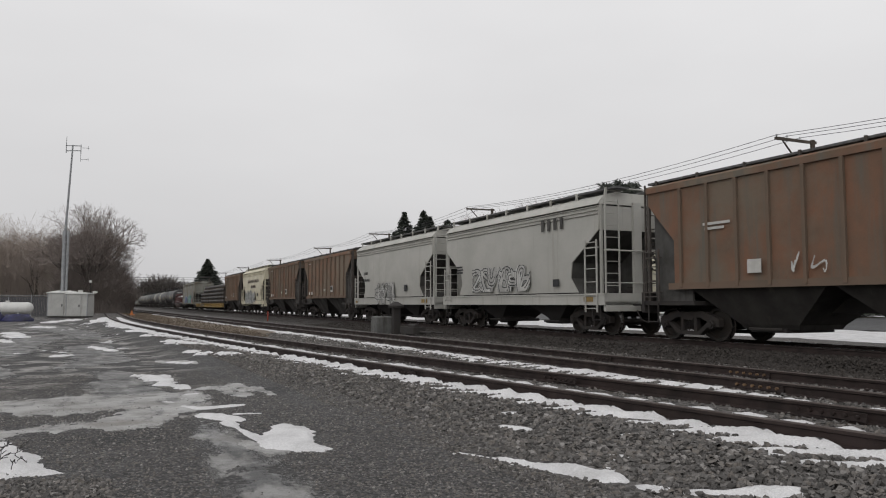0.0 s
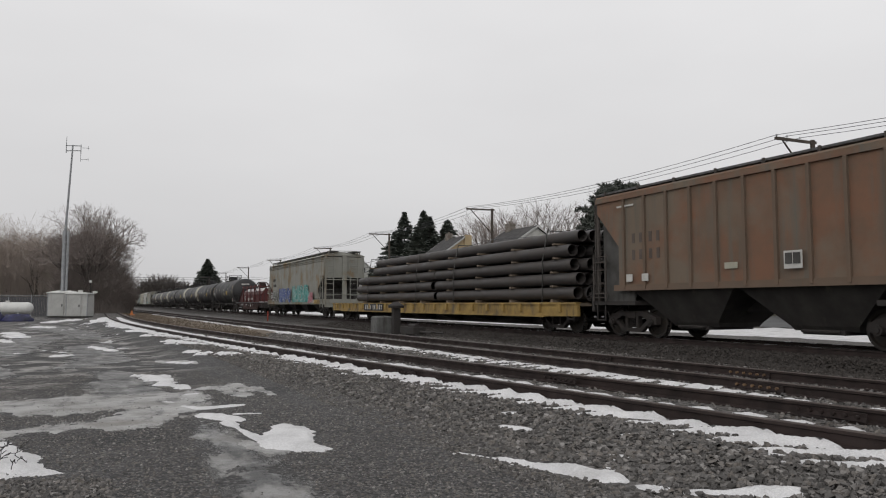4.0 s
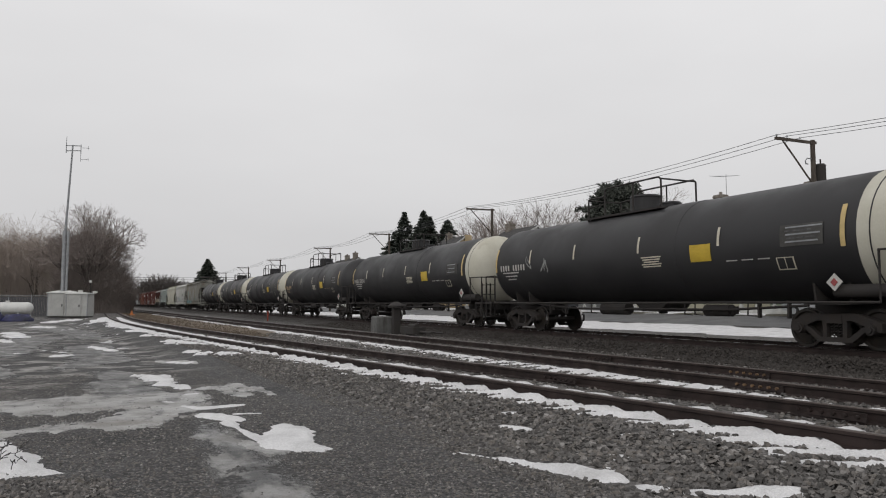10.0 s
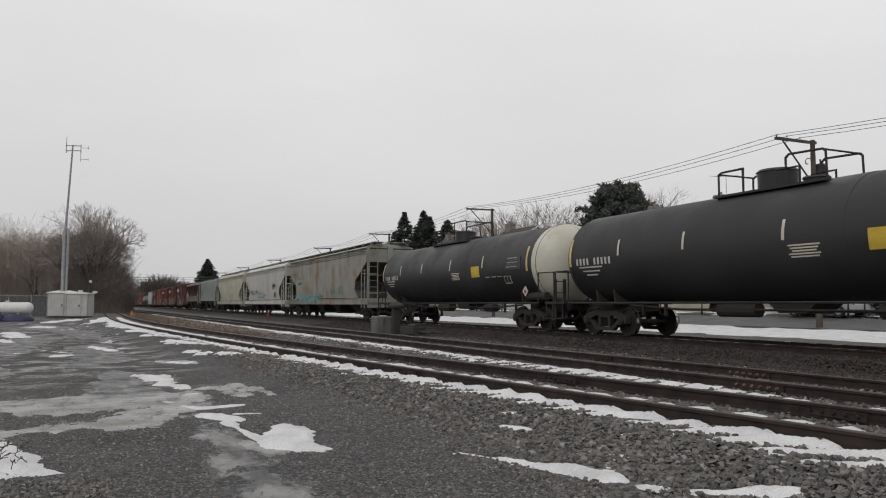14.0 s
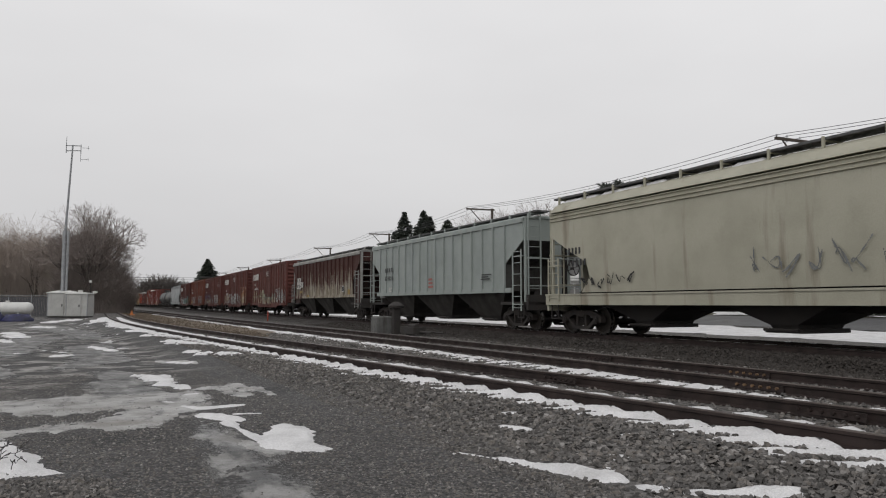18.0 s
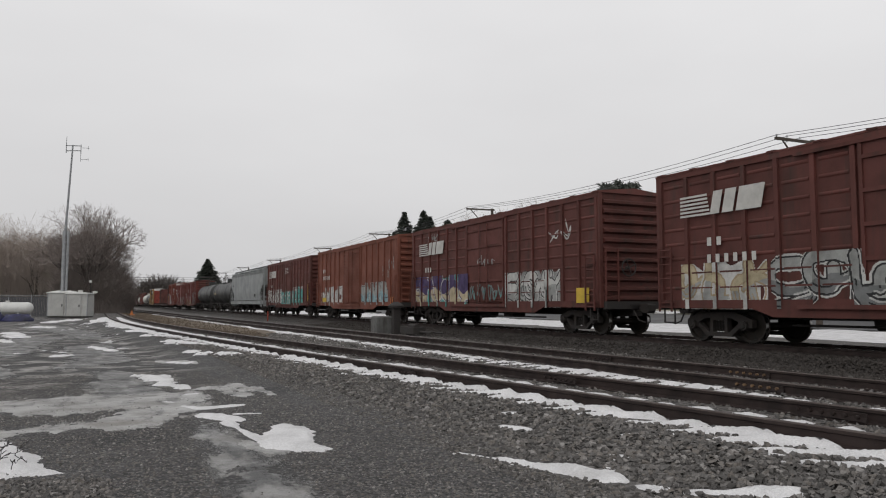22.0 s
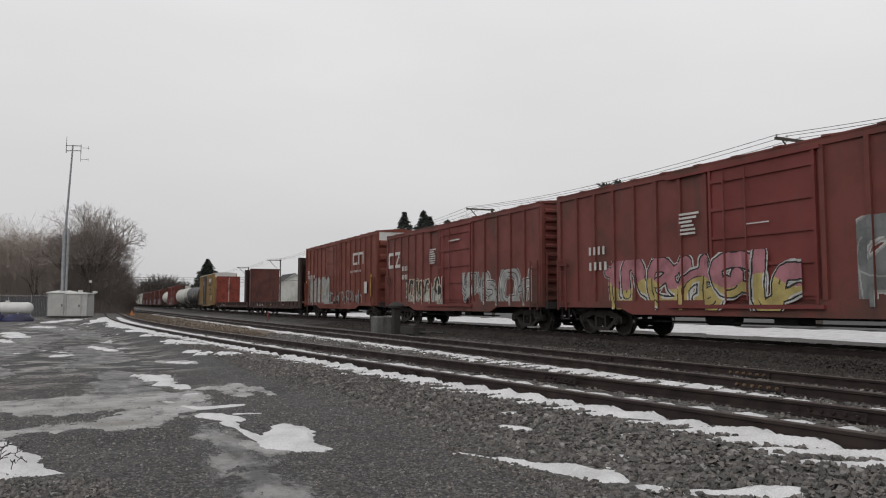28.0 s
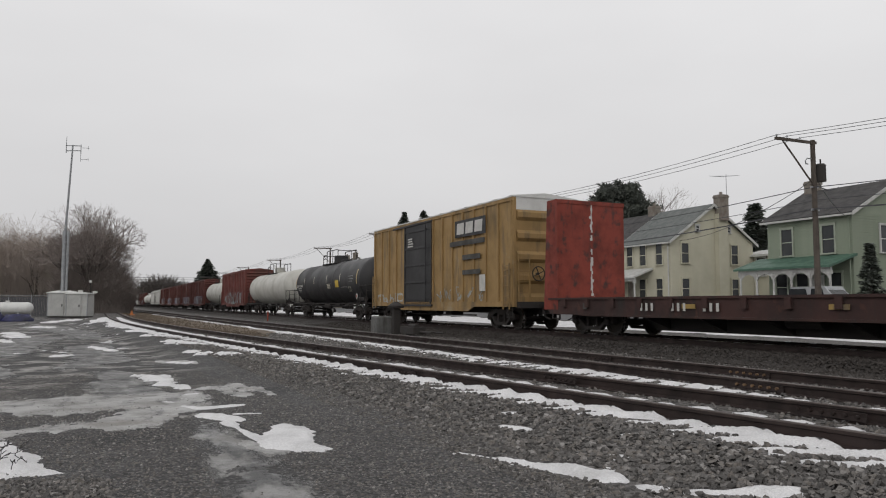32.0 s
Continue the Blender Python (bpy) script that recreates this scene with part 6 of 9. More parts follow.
def coil_car(L, label, group="freight cars of the train"):
    """A coil car: deep side sills, an eight-sided hood short of the front deck, posts and rails that guide the hood."""
    car = thing("coil_car", Matrix(), label, "railway car", group)
    h = L / 2
    sill = [(-h, 1.12), (-h, 0.86), (-h + 2.9, 0.84), (-h + 3.3, 0.45), (h - 3.3, 0.45), (h - 2.9, 0.84), (h, 0.86), (h, 1.12)][::-1]
    for y0, y1 in ((-1.46, -1.36), (1.36, 1.46)):
        part("side_sill", Shape().prism(sill, y0, y1), M_FLAT_RED, car)
    for i in range(6):
        x = (i / 5 - 0.5) * (L - 7.4)
        part("sill_rib", Shape().box(x - 0.05, x + 0.05, -1.5, -1.46, 0.47, 1.12), M_FLAT_RED, car)
    part("walkway", Shape().box(-h - 0.1, h + 0.1, -1.58, 1.58, 1.13, 1.18), M_UNDER, car)
    part("walkway_edge", Shape().box(-h - 0.1, h + 0.1, -1.61, -1.58, 1.1, 1.19), M_BOARD, car)
    part("deck_snow", Shape().box(5.45, h + 0.06, -1.6, 1.2, 1.18, 1.225), M_SNOW, car, "snow lying on the front deck")
    part("trough", Shape().box(-h + 0.3, h - 0.3, -1.3, 1.3, 0.62, 1.12), M_UNDER, car)
    part("center_sill", Shape().box(-h + 0.1, h - 0.1, -0.3, 0.3, 0.62, 1.0), M_UNDER, car)
    ring = lambda x, k=0.0: [(x, -1.36, 1.2), (x, -1.36, 1.98 - k), (x, -0.88, 2.6 - 2 * k), (x, 0.88, 2.6 - 2 * k), (x, 1.36, 1.98 - k), (x, 1.36, 1.2)]
    rear = [(-6.45, -1.36, 1.2), (-6.1, -1.36, 1.75), (-5.2, -0.88, 2.6), (-5.2, 0.88, 2.6), (-6.1, 1.36, 1.75), (-6.45, 1.36, 1.2)]
    hood = part("hood", Shape().loft([rear, ring(-4.6), ring(5.3), ring(5.36, 0.02)]), M_COIL_RED, car, "dark red eight-sided hood with white markings")
    posts = (-3.95, -1.75, 0.45, 2.55, 5.15)
    for x in posts:
        part("guide_post", Shape().box(x - 0.06, x + 0.06, -1.52, -1.4, 1.18, 2.86), M_COIL_RED, car)
        part("guide_post", Shape().box(x - 0.06, x + 0.06, 1.4, 1.52, 1.18, 2.86), M_COIL_RED, car)
        part("post_head", Shape().loft([[(x - 0.1, -1.56, 2.8), (x + 0.1, -1.56, 2.8), (x + 0.1, -1.36, 2.8), (x - 0.1, -1.36, 2.8)], [(x - 0.04, -1.5, 2.96), (x + 0.04, -1.5, 2.96), (x + 0.04, -1.42, 2.96), (x - 0.04, -1.42, 2.96)]]), M_COIL_RED, car)
    for y0, y1 in ((-1.5, -1.42), (1.42, 1.5)):
        part("top_rail", Shape().box(-4.0, 5.2, y0, y1, 2.72, 2.82), M_COIL_RED, car)
    part("cross_bar", Shape().box(5.1, 5.2, -1.5, 1.5, 2.72, 2.82), M_COIL_RED, car)
    part("brace", Shape().tube((-3.95, -1.46, 2.8), (-6.4, -1.46, 1.2), 0.05), M_COIL_RED, car)
    part("brace", Shape().tube((2.6, -1.47, 2.75), (4.4, -1.47, 1.9), 0.045), M_BULK_DARK, car)
    for a, b in zip((-5.0,) + posts[:-1], posts):
        for k in range(2):
            x = a + 0.15 + (b - a - 0.2) * k / 2
            part("snow_line", Shape().prism_x([(-1.1, 2.33), (-0.86, 2.63), (-0.8, 2.63), (-0.8, 2.59)], x, x + (b - a - 0.2) * (0.46 if k else 0.38)), M_SNOW, hood, "thin snow along the hood's shoulder")
    for x in (-4.6, -2.8, -0.6, 1.5, 3.8):
        part("hood_seam", Shape().loft([[(x - 0.03, *q[1:]) for q in ring(0)], [(x + 0.03, *q[1:]) for q in ring(0)]]), M_COIL_RED, hood, at=Matrix.Diagonal((1, 1.006, 1.003, 1)))
    lift = part("lifting_frame", Shape().path([(-2.1, -0.8, 2.6), (-1.3, -0.35, 3.3), (-0.5, -0.35, 3.3), (0.3, -0.8, 2.6)], 0.055).path([(-2.1, 0.8, 2.6), (-1.3, 0.35, 3.3), (-0.5, 0.35, 3.3), (0.3, 0.8, 2.6)], 0.055), M_BULK_DARK, hood, "dark lifting frame on the hood")
    part("lift_block", Shape().box(-1.15, -0.65, -0.35, 0.35, 2.6, 3.36), M_BULK_DARK, lift)
    for sgn in (-1, 1):
        ladder(car, sgn * (h - 0.35) - 0.2, -1.5, 0.4, 1.15, 0.4, M_UNDER, rungs=3)
        part("end_rail", Shape().path([(sgn * (h + 0.05), -1.45, 1.2), (sgn * (h + 0.05), -1.45, 2.05), (sgn * (h + 0.05), -0.6, 2.05), (sgn * (h + 0.05), -0.6, 1.2)], 0.022), M_UNDER, car)
        part("end_sill", Shape().box(sgn * h - 0.1, sgn * h + 0.1, -1.5, 1.5, 0.6, 1.13), M_UNDER, car)
    part("brake_cylinder", Shape().tube((2.9, -1.2, 0.7), (3.9, -1.2, 0.7), 0.17, n=12), M_UNDER, car)
    trucks(car, (-h + 1.6, h - 1.6))
    couplers(car, h + 0.3)
    return car


# ---------------------------------------------------------------- the train, in its order; c is each car's place along the train, front end and rear end
TRAIN = []


def run(car, c0, c1, name=None):
    TRAIN.append((car, (c0 + c1) / 2, (0, 0, 0)))
    return car


def blocks(car, x, z, w, h, n, material, y=-1.56, slant=0.15, name="emblem", label="painted emblem of plain blocks", gap=0.25):
    sh = Shape()
    u = w / (n + gap * (n - 1))
    for i in range(n):
        a = x + i * u * (1 + gap)
        if h < 0.45:
            sh.box(a + 0.2 * u, a + 0.75 * u, y - 0.006, y, z, z + h)
            continue
        sh.prism([(a, z), (a + u, z), (a + u + slant * h, z + h), (a + slant * h, z + h)], y - 0.006, y)
    return part(name, sh, material, car, label)


def striped_emblem(car, x, z, k=1.0, y=-1.56):
    """Six thin stripes that end in two leaning blocks."""
    sh = Shape()
    for i in range(6):
        sh.box(x, x + 0.9 * k - 0.02 * i, y - 0.006, y, z + 0.085 * k * i, z + (0.085 * i + 0.047) * k)
    for a, b in ((0.9, 0.26), (1.24, 0.3), (1.62, 0.66)):
        sh.prism([(x + a * k, z), (x + (a + b) * k, z), (x + (a + b + 0.12) * k, z + 0.5 * k), (x + (a + 0.12) * k, z + 0.5 * k)], y - 0.006, y)
    return part("emblem", sh, M_WHITE, car, "white striped emblem of plain bars")


def small_print(car, x, z, rows, width, material=None, y=-1.56, h=0.07, seed=0):
    rng = random.Random(seed)
    return bars(car, x, z, [(rng.uniform(0, 0.1) * width, -i * h * 1.8, width * rng.uniform(0.55, 1.0), h) for i in range(rows)], material or M_WHITE, y)


def roof_snow(car, L, eave, board, low, seed, fill=0.9):
    """Old snow left along the roof's slope below the running board; low: how far down it reaches, 0 to 1."""
    rng = random.Random(seed)
    rise = board - eave - 0.14
    x = -L / 2 + 0.5
    while x < L / 2 - 0.6:
        ln = min(rng.uniform(0.7, 2.4), L / 2 - 0.5 - x)
        if rng.random() < fill:
            k = low * rng.uniform(0.7, 1.0)
            y0, z0 = -1.03 - 0.42 * k, eave + 0.9 * rise - k * 0.62 * rise
            ring = lambda q, e: [(q, y0, z0), (q, (y0 - 1.03) / 2, (z0 + eave + 0.9 * rise) / 2 + 0.05 * e), (q, -1.0, eave + 0.92 * rise + 0.06 * e), (q, -0.6, eave + rise + 0.05 * e), (q, -0.6, eave + 0.85 * rise), (q, -1.0, eave + 0.7 * rise)]
            part("roof_snow", Shape().loft([ring(x, 0.2), ring(x + 0.12, 1), ring(x + ln - 0.12, 1), ring(x + ln, 0.2)]), M_SNOW, car, "old snow on the roof's slope")
        x += ln + rng.uniform(0.0, 0.25)


def small_hopper(kind, m, label, **k):
    return hopper(12.05, m, kind, label, **k)


# 0, 3, 4, 6: rusty ribbed hoppers; 1, 2, 5: smooth ones
RUSTY = "rust-brown ribbed two-bay covered hopper car, dusty"
rusty = hopper(12.3, M_RUST_CAR, "ribbed", RUSTY, eave=4.40, board=4.65, bays=2, sill=False, side_low=1.48, cut=0.5, webbed=True, frame_m=M_RUST_FRAME, rib_m=M_RUST_RIB)
c = run(rusty, 5.0, 17.3)
small_print(c, -3.6, 3.1, 2, 1.0, seed=1), plate(c, -1.9, 1.95, 0.42, 0.34, M_WHITE, -1.585), plate(c, 3.6, 2.3, 0.6, 0.25, M_SLOPE, -1.585)
tag(c, -0.95, 1.65, 1.1, 0.75, "white", 11, y=-1.585)
tag(c, 4.0, 1.9, 1.2, 0.6, "white", 12, y=-1.585)
for n_, (a, b) in enumerate(((44.8, 57.1), (58.3, 70.6), (85.2, 97.0))):
    c = run(hopper(b - a, M_RUST_CAR, "ribbed", RUSTY, eave=4.40, board=4.65, bays=2, sill=False, side_low=1.48, cut=0.5, webbed=True, frame_m=M_RUST_FRAME, rib_m=M_RUST_RIB), a, b)
    small_print(c, -4.6, 4.0, 1, 0.8, y=-1.53, h=0.05, seed=n_)
    bars(c, -3.9, 2.85, digits(2, 0.24, 0.3) + [(0.75 + q[0], 0, q[2], q[3]) for q in digits(2, 0.24, 0.3)], M_LETTER, -1.51), bars(c, -3.9, 2.35, digits(2, 0.24, 0.3) + [(0.75 + q[0], 0, q[2], q[3]) for q in digits(2, 0.24, 0.3)], M_LETTER, -1.51)
    fr = plate(c, 1.9, 2.05, 0.5, 0.42, M_WHITE, -1.585)
    plate(fr, 1.79, 2.08, 0.19, 0.26, M_SLOPE, -1.6, "panel_field"), plate(fr, 2.01, 2.08, 0.19, 0.26, M_SLOPE, -1.6, "panel_field")
    plate(c, 0.0, 2.0, 0.42, 0.16, M_TAN_CAR, -1.53), plate(c, -3.9, 1.8, 0.28, 0.22, M_WHITE, -1.585), plate(c, -3.2, 1.8, 0.28, 0.22, M_WHITE, -1.585)
c = run(small_hopper("smooth", M_GREY_CAR, "pale grey two-bay covered hopper car with black outline graffiti"), 19.0, 31.05)
blocks(c, 2.35, 3.62, 1.5, 0.42, 4, M_SLOPE, -1.575)
graffiti(c, -3.1, 1.6, 1.5, 2.5, ("pale", "black"), 6, 21, y=-1.55, weight=0.1, wild=0.35, label="black outline graffiti")
small_print(c, -4.6, 2.6, 3, 0.6, M_BLACK, seed=5), plate(c, 3.3, 1.75, 0.36, 0.26, M_BLACK), plate(c, 5.2, 1.17, 0.5, 0.16, M_YELLOW_FLAT, -1.575)
c = run(small_hopper("smooth", M_GREY_CAR, "pale grey two-bay covered hopper car with outlined graffiti"), 32.2, 44.0)
graffiti(c, -2.2, 1.0, 0.98, 2.2, ("pale", "black"), 5, 22, y=-1.60, weight=0.09, wild=0.3, label="black outlined graffiti")
blocks(c, -4.3, 2.75, 0.75, 0.16, 4, M_BLACK), blocks(c, -4.3, 2.35, 1.05, 0.16, 6, M_BLACK), plate(c, 2.4, 1.85, 0.4, 0.34, M_BLACK), plate(c, 4.9, 1.16, 0.7, 0.17, M_YELLOW_FLAT, -1.575), plate(c, -5.5, 1.16, 0.35, 0.16, M_YELLOW_FLAT, -1.575)
c = run(small_hopper("smooth", M_CREAM_CAR, "cream two-bay covered hopper car with tall black lettering"), 71.9, 84.0)
bars(c, -2.3, 3.2, [(i * 0.30, 0, 0.2, 0.3) for i in range(10)] + [(3.2, 0, 0.24, 0.3)] + [(3.75 + i * 0.3, 0, 0.2, 0.3) for i in range(7)], M_LETTER, -1.58, label="tall dark company lettering")
bars(c, -0.6, 2.65, [(i * 0.32, 0, 0.2, 0.28) for i in range(8)], M_LETTER, -1.58, label="tall dark company lettering")
graffiti(c, -3.6, 1.8, 1.05, 2.45, ("silver", "black", "grey"), 6, 23, y=-1.6, weight=0.17, wild=0.3, label="grey and black outlined graffiti")
blocks(c, -4.6, 2.7, 0.7, 0.15, 4, M_BLACK), blocks(c, -4.5, 2.35, 0.65, 0.16, 4, M_BLACK), plate(c, 2.9, 1.95, 0.45, 0.32, M_BLACK)

# 7: long flat with pipes
c = run(flatcar(28.3, 1.06, 0.46, M_YELLOW_FLAT, "long flat car with a dirty yellow side sill, loaded with pipes"), 97.8, 126.1)
plate(c, -5.95, 0.83, 3.2, 0.4, M_BLACK, -1.575, "lettering_panel", "black panel under large white lettering")
bars(c, -7.3, 0.7, digits(4, 0.2, 0.26) + [(1.3 + q[0], 0, q[2], q[3]) for q in digits(6, 0.2, 0.26)], M_WHITE, -1.592, label="large white lettering on the sill")
PIPES = pipe_load(111.95, 28.3, 1.06)
for ob, off in PIPES:
    TRAIN.append((ob, 111.95, off))

# 8: long grey hopper with bright graffiti
c = run(hopper(19.0, M_GREY_RUSTED, "smooth", "long weathered grey covered hopper car, blue and teal graffiti", eave=4.45, board=4.82, bays=4, cut=1.55), 128.2, 147.2)
graffiti(c, -4.6, -0.4, 1.15, 2.35, ("blue", "white", "blue"), 6, 31, y=-1.6, weight=0.16, label="blue spray-painted lettering")
graffiti(c, 0.2, 5.4, 1.15, 2.5, ("teal", "white", "teal"), 7, 32, y=-1.6, weight=0.19, label="teal spray-painted lettering")
graffiti(c, -8.2, -4.8, 1.2, 2.2, ("white", "black"), 5, 33, y=-1.6, weight=0.05, label="white spray-painted lettering")
graffiti(c, 4.9, 6.6, 1.1, 1.9, ("pink", "red"), 2, 34, y=-1.602, weight=0.15, label="faded red spray paint")
plate(c, 7.6, 1.18, 1.7, 0.3, M_YELLOW_FLAT, -1.575), plate(c, 6.6, 1.2, 0.4, 0.2, M_WHITE, -1.575)
blocks(c, -7.4, 3.05, 1.1, 0.22, 4, M_BLACK), blocks(c, -7.3, 2.55, 1.2, 0.22, 5, M_BLACK)

# 9: coil car
c = run(coil_car(14.9, "red covered coil car, snow along its hood"), 149.4, 164.3)
bars(c, -1.15, 1.42, digits(4, 0.16, 0.19) + [(0.9 + q[0], 0, q[2] * 1.3, q[3] * 1.1) for q in digits(6, 0.17, 0.22)], M_WHITE, -1.365), plate(c, -1.35, 1.5, 0.3, 0.34, M_WHITE, -1.365), small_print(c, -2.6, 1.48, 1, 1.0, y=-1.365, h=0.09, seed=3)
plate(c, -4.5, 1.5, 0.3, 0.4, M_WHITE, -1.365, tilt=15), small_print(c, -3.7, 1.8, 6, 0.8, y=-1.365, h=0.045, seed=8)
part("end_lettering", Shape().box(5.37, 5.376, -0.75, 0.0, 2.16, 2.2).box(5.37, 5.376, -0.75, -0.05, 2.0, 2.1), M_WHITE, c, "white lettering on the hood's end")
bars(c, -5.0, 0.85, digits(8, 0.14, 0.19), M_WHITE, -1.5), small_print(c, -2.3, 0.92, 2, 0.6, y=-1.465, seed=2), small_print(c, -0.9, 0.92, 2, 0.5, y=-1.465, seed=4), plate(c, 0.4, 0.85, 0.35, 0.25, M_WHITE, -1.465), small_print(c, 1.6, 0.9, 1, 0.8, y=-1.465, h=0.05, seed=5)


# 10 to 17: black tank cars
def dress_tank(car, gold, n):
    for x in (-5.45, -2.65, 0.65, 3.8):
        on_shell(car, x, 9, 0.085, 0.5, M_STRIP)
    for x in (-8.0, 7.35):
        on_shell(car, x, 8, 0.12, 0.95, M_GOLD, label="yellow reflective band")
    on_shell(car, 3.15, -6, 0.75, 0.46, M_YELLOW, name="placard", label="yellow warning panel")
    pl = on_shell(car, 6.3, 3, 1.15, 0.5, M_SLOPE, name="placard", label="grey stencilled panel")
    rng = random.Random(n)
    for i in range(5):
        on_shell(pl, 6.3 + rng.uniform(-0.08, 0.08), 9.6 - 3.2 * i, rng.uniform(0.7, 1.0), 0.035, M_BOARD if i % 2 else M_STEEL, 1.512, name="lettering", n=1)
    for i in range(5):
        on_shell(car, 1.2, -6 - 2.6 * i, 0.85 - 0.1 * (i % 3), 0.035, M_STRIP, name="lettering")
    m = M_OCHRE if gold else M_WHITE
    for i in range(10):
        if i != 4:
            on_shell(car, -7.6 + 0.19 * i, -5, 0.1, 0.22, m, name="lettering")
    for i in range(3):
        on_shell(car, -6.9, -12 - 5 * i, 1.2 - 0.3 * i, 0.045, m, name="lettering")
    for i in range(3):
        on_shell(car, 4.2 + i * 0.5, -16, 0.36, 0.028, m, name="lettering")
    fr = on_shell(car, 5.8, -22, 0.5, 0.32, M_STRIP, name="data_panel", label="white framed data panel")
    for dx in (-0.14, 0.14):
        on_shell(fr, 5.8 + dx * 0.8, -22, 0.2, 0.27, M_BLACK, 1.508, name="panel_field")
    sh = Shape()
    zc = 2.54
    d = [(7.0, 1.75 - 0.2), (7.2, 1.75), (7.0, 1.75 + 0.2), (6.8, 1.75)]
    sh.prism([(a, b - 0.25) for a, b in d], -1.36, -1.34)
    part("hazard_diamond", sh, M_WHITE, car, "white and red hazard diamond")
    sh = Shape()
    sh.prism([(7.0 + (a - 7.0) * 0.45, 1.5 + (b - 1.75) * 0.45) for a, b in d], -1.375, -1.36)
    part("hazard_mark", sh, spray("red"), car)
    part("relief_pipe", Shape().tube((6.9, -1.15, 1.3), (8.2, -1.15, 1.3), 0.15, n=14), M_UNDER, car, soft=40)


TANK_ENDS = (184.4, 203.0, 221.7, 240.2, 258.8, 277.2, 295.9, 314.1)
for i, e in enumerate(TANK_ENDS):
    white = i in (2, 3, 5, 6, 7)
    gold = i in (1, 4)
    c = run(tank(17.5, M_BLACK_TANK, M_HEAD_WHITE if white else M_BLACK_TANK,
                 "black tank car with an off-white front head" if white else ("black tank car with yellow lettering" if gold else "black tank car with white lettering"), hoops=i in (0, 3, 6)), e - 17.5, e)
    dress_tank(c, gold, i)
    if not white:
        for k, (yy, zz) in enumerate(((-0.6, 3.3), (-0.45, 3.1), (-0.5, 2.95))):
            part("lettering", Shape().box(8.62 - 0.02 * k, 8.66 + 0.02 * k, yy, yy + 0.9 - 0.2 * k, zz, zz + (0.13 if k == 0 else 0.06)), M_WHITE, c)
    if i == 2:
        graffiti(c, -5.8, -4.2, 1.9, 2.9, ("silver", "silver"), 2, 41, y=-1.512, weight=-0.01, wild=0.6, label="silver scrawl")

# 18 to 22: hoppers
c = run(hopper(20.0, M_GREY_RUSTED, "smooth", "long greenish-grey covered hopper car with teal graffiti low down", eave=4.40, board=4.77, bays=4), 316.0, 336.0)
graffiti(c, -8.6, 0.0, 1.1, 1.75, ("teal", "sky"), 10, 42, y=-1.6, weight=0.03, label="thin teal graffiti")
graffiti(c, 2.0, 5.5, 1.4, 2.4, ("teal", "teal"), 4, 43, y=-1.56, weight=-0.01, label="thin teal graffiti")
graffiti(c, -9.0, -7.2, 3.1, 3.6, ("black", "black"), 3, 44, y=-1.56, weight=-0.01, label="black scrawl")
blocks(c, -6.9, 2.95, 1.1, 0.22, 4, spray("teal")), blocks(c, -6.8, 2.5, 1.1, 0.22, 5, spray("teal"))
c = run(hopper(19.0, M_GREY_CAR, "smooth", "long pale grey four-bay covered hopper car, snow on its roof", eave=4.29, board=4.81, bays=4), 337.4, 356.4)
roof_snow(c, 19.0, 4.29, 4.81, 1.0, 3)
graffiti(c, -8.3, -1.9, 1.75, 2.65, ("black", "black"), 12, 45, y=-1.56, weight=-0.005, wild=0.45, label="black scrawled graffiti")
graffiti(c, -2.6, 1.4, 1.6, 2.2, ("sky", "sky"), 5, 46, y=-1.556, weight=0.02, label="faint blue graffiti")
tag(c, -9.2, 2.6, 1.0, 0.9, "black", 47), tag(c, -8.6, 1.3, 0.6, 0.35, "black", 48, y=-1.6)
blocks(c, -8.3, 3.0, 0.7, 0.2, 4, M_BLACK), blocks(c, -8.3, 2.7, 0.9, 0.2, 5, M_BLACK), small_print(c, 4.3, 2.8, 4, 1.6, M_SLOPE, seed=9), plate(c, 5.6, 1.85, 0.5, 0.4, M_BLACK)
c = run(hopper(19.0, M_TAN_CAR, "smooth", "long faded cream three-bay covered hopper car", eave=4.25, board=4.84, bays=3), 357.6, 376.6)
graffiti(c, -0.6, 3.6, 1.5, 2.5, ("grey", "grey"), 7, 49, y=-1.56, weight=-0.012, wild=0.4, label="faint grey scrawl"), graffiti(c, -7.4, -4.6, 1.5, 2.1, ("black", "black"), 6, 50, y=-1.56, weight=-0.012, wild=0.5, label="thin black scrawl")
blocks(c, -8.1, 2.7, 0.75, 0.22, 4, M_BLACK), blocks(c, -8.1, 2.3, 1.05, 0.22, 5, M_BLACK), roof_snow(c, 19.0, 4.25, 4.84, 0.3, 4, 0.6)
c = run(hopper(17.6, M_SEAFOAM, "ribbed", "pale green-grey ribbed three-bay covered hopper car", eave=4.3, board=4.59, bays=3, sill=False, side_low=1.52), 377.9, 395.5)
blocks(c, -6.2, 2.75, 1.2, 0.24, 4, M_BLACK, -1.585), blocks(c, -6.2, 2.3, 1.25, 0.24, 6, M_BLACK, -1.585), small_print(c, -0.35, 2.15, 3, 0.75, M_STENCIL_RED, -1.53, 0.1, 4), small_print(c, 5.2, 2.2, 3, 0.9, M_BLACK, -1.585, 0.05, 6), small_print(c, -5.6, 1.85, 3, 0.5, M_WHITE, -1.585, 0.05, 6)
c = run(hopper(17.6, M_PEELED, "ribbed", "ribbed hopper car, its white paint mostly peeled to dark rust", eave=4.25, board=4.56, bays=3, sill=False, side_low=1.5, frame_m=M_WEATHERED, slope_m=M_FLAT_RED, cut=0.55, webbed=True, roof_m=M_WEATHERED, roof_gap=0.1), 397.2, 414.8)
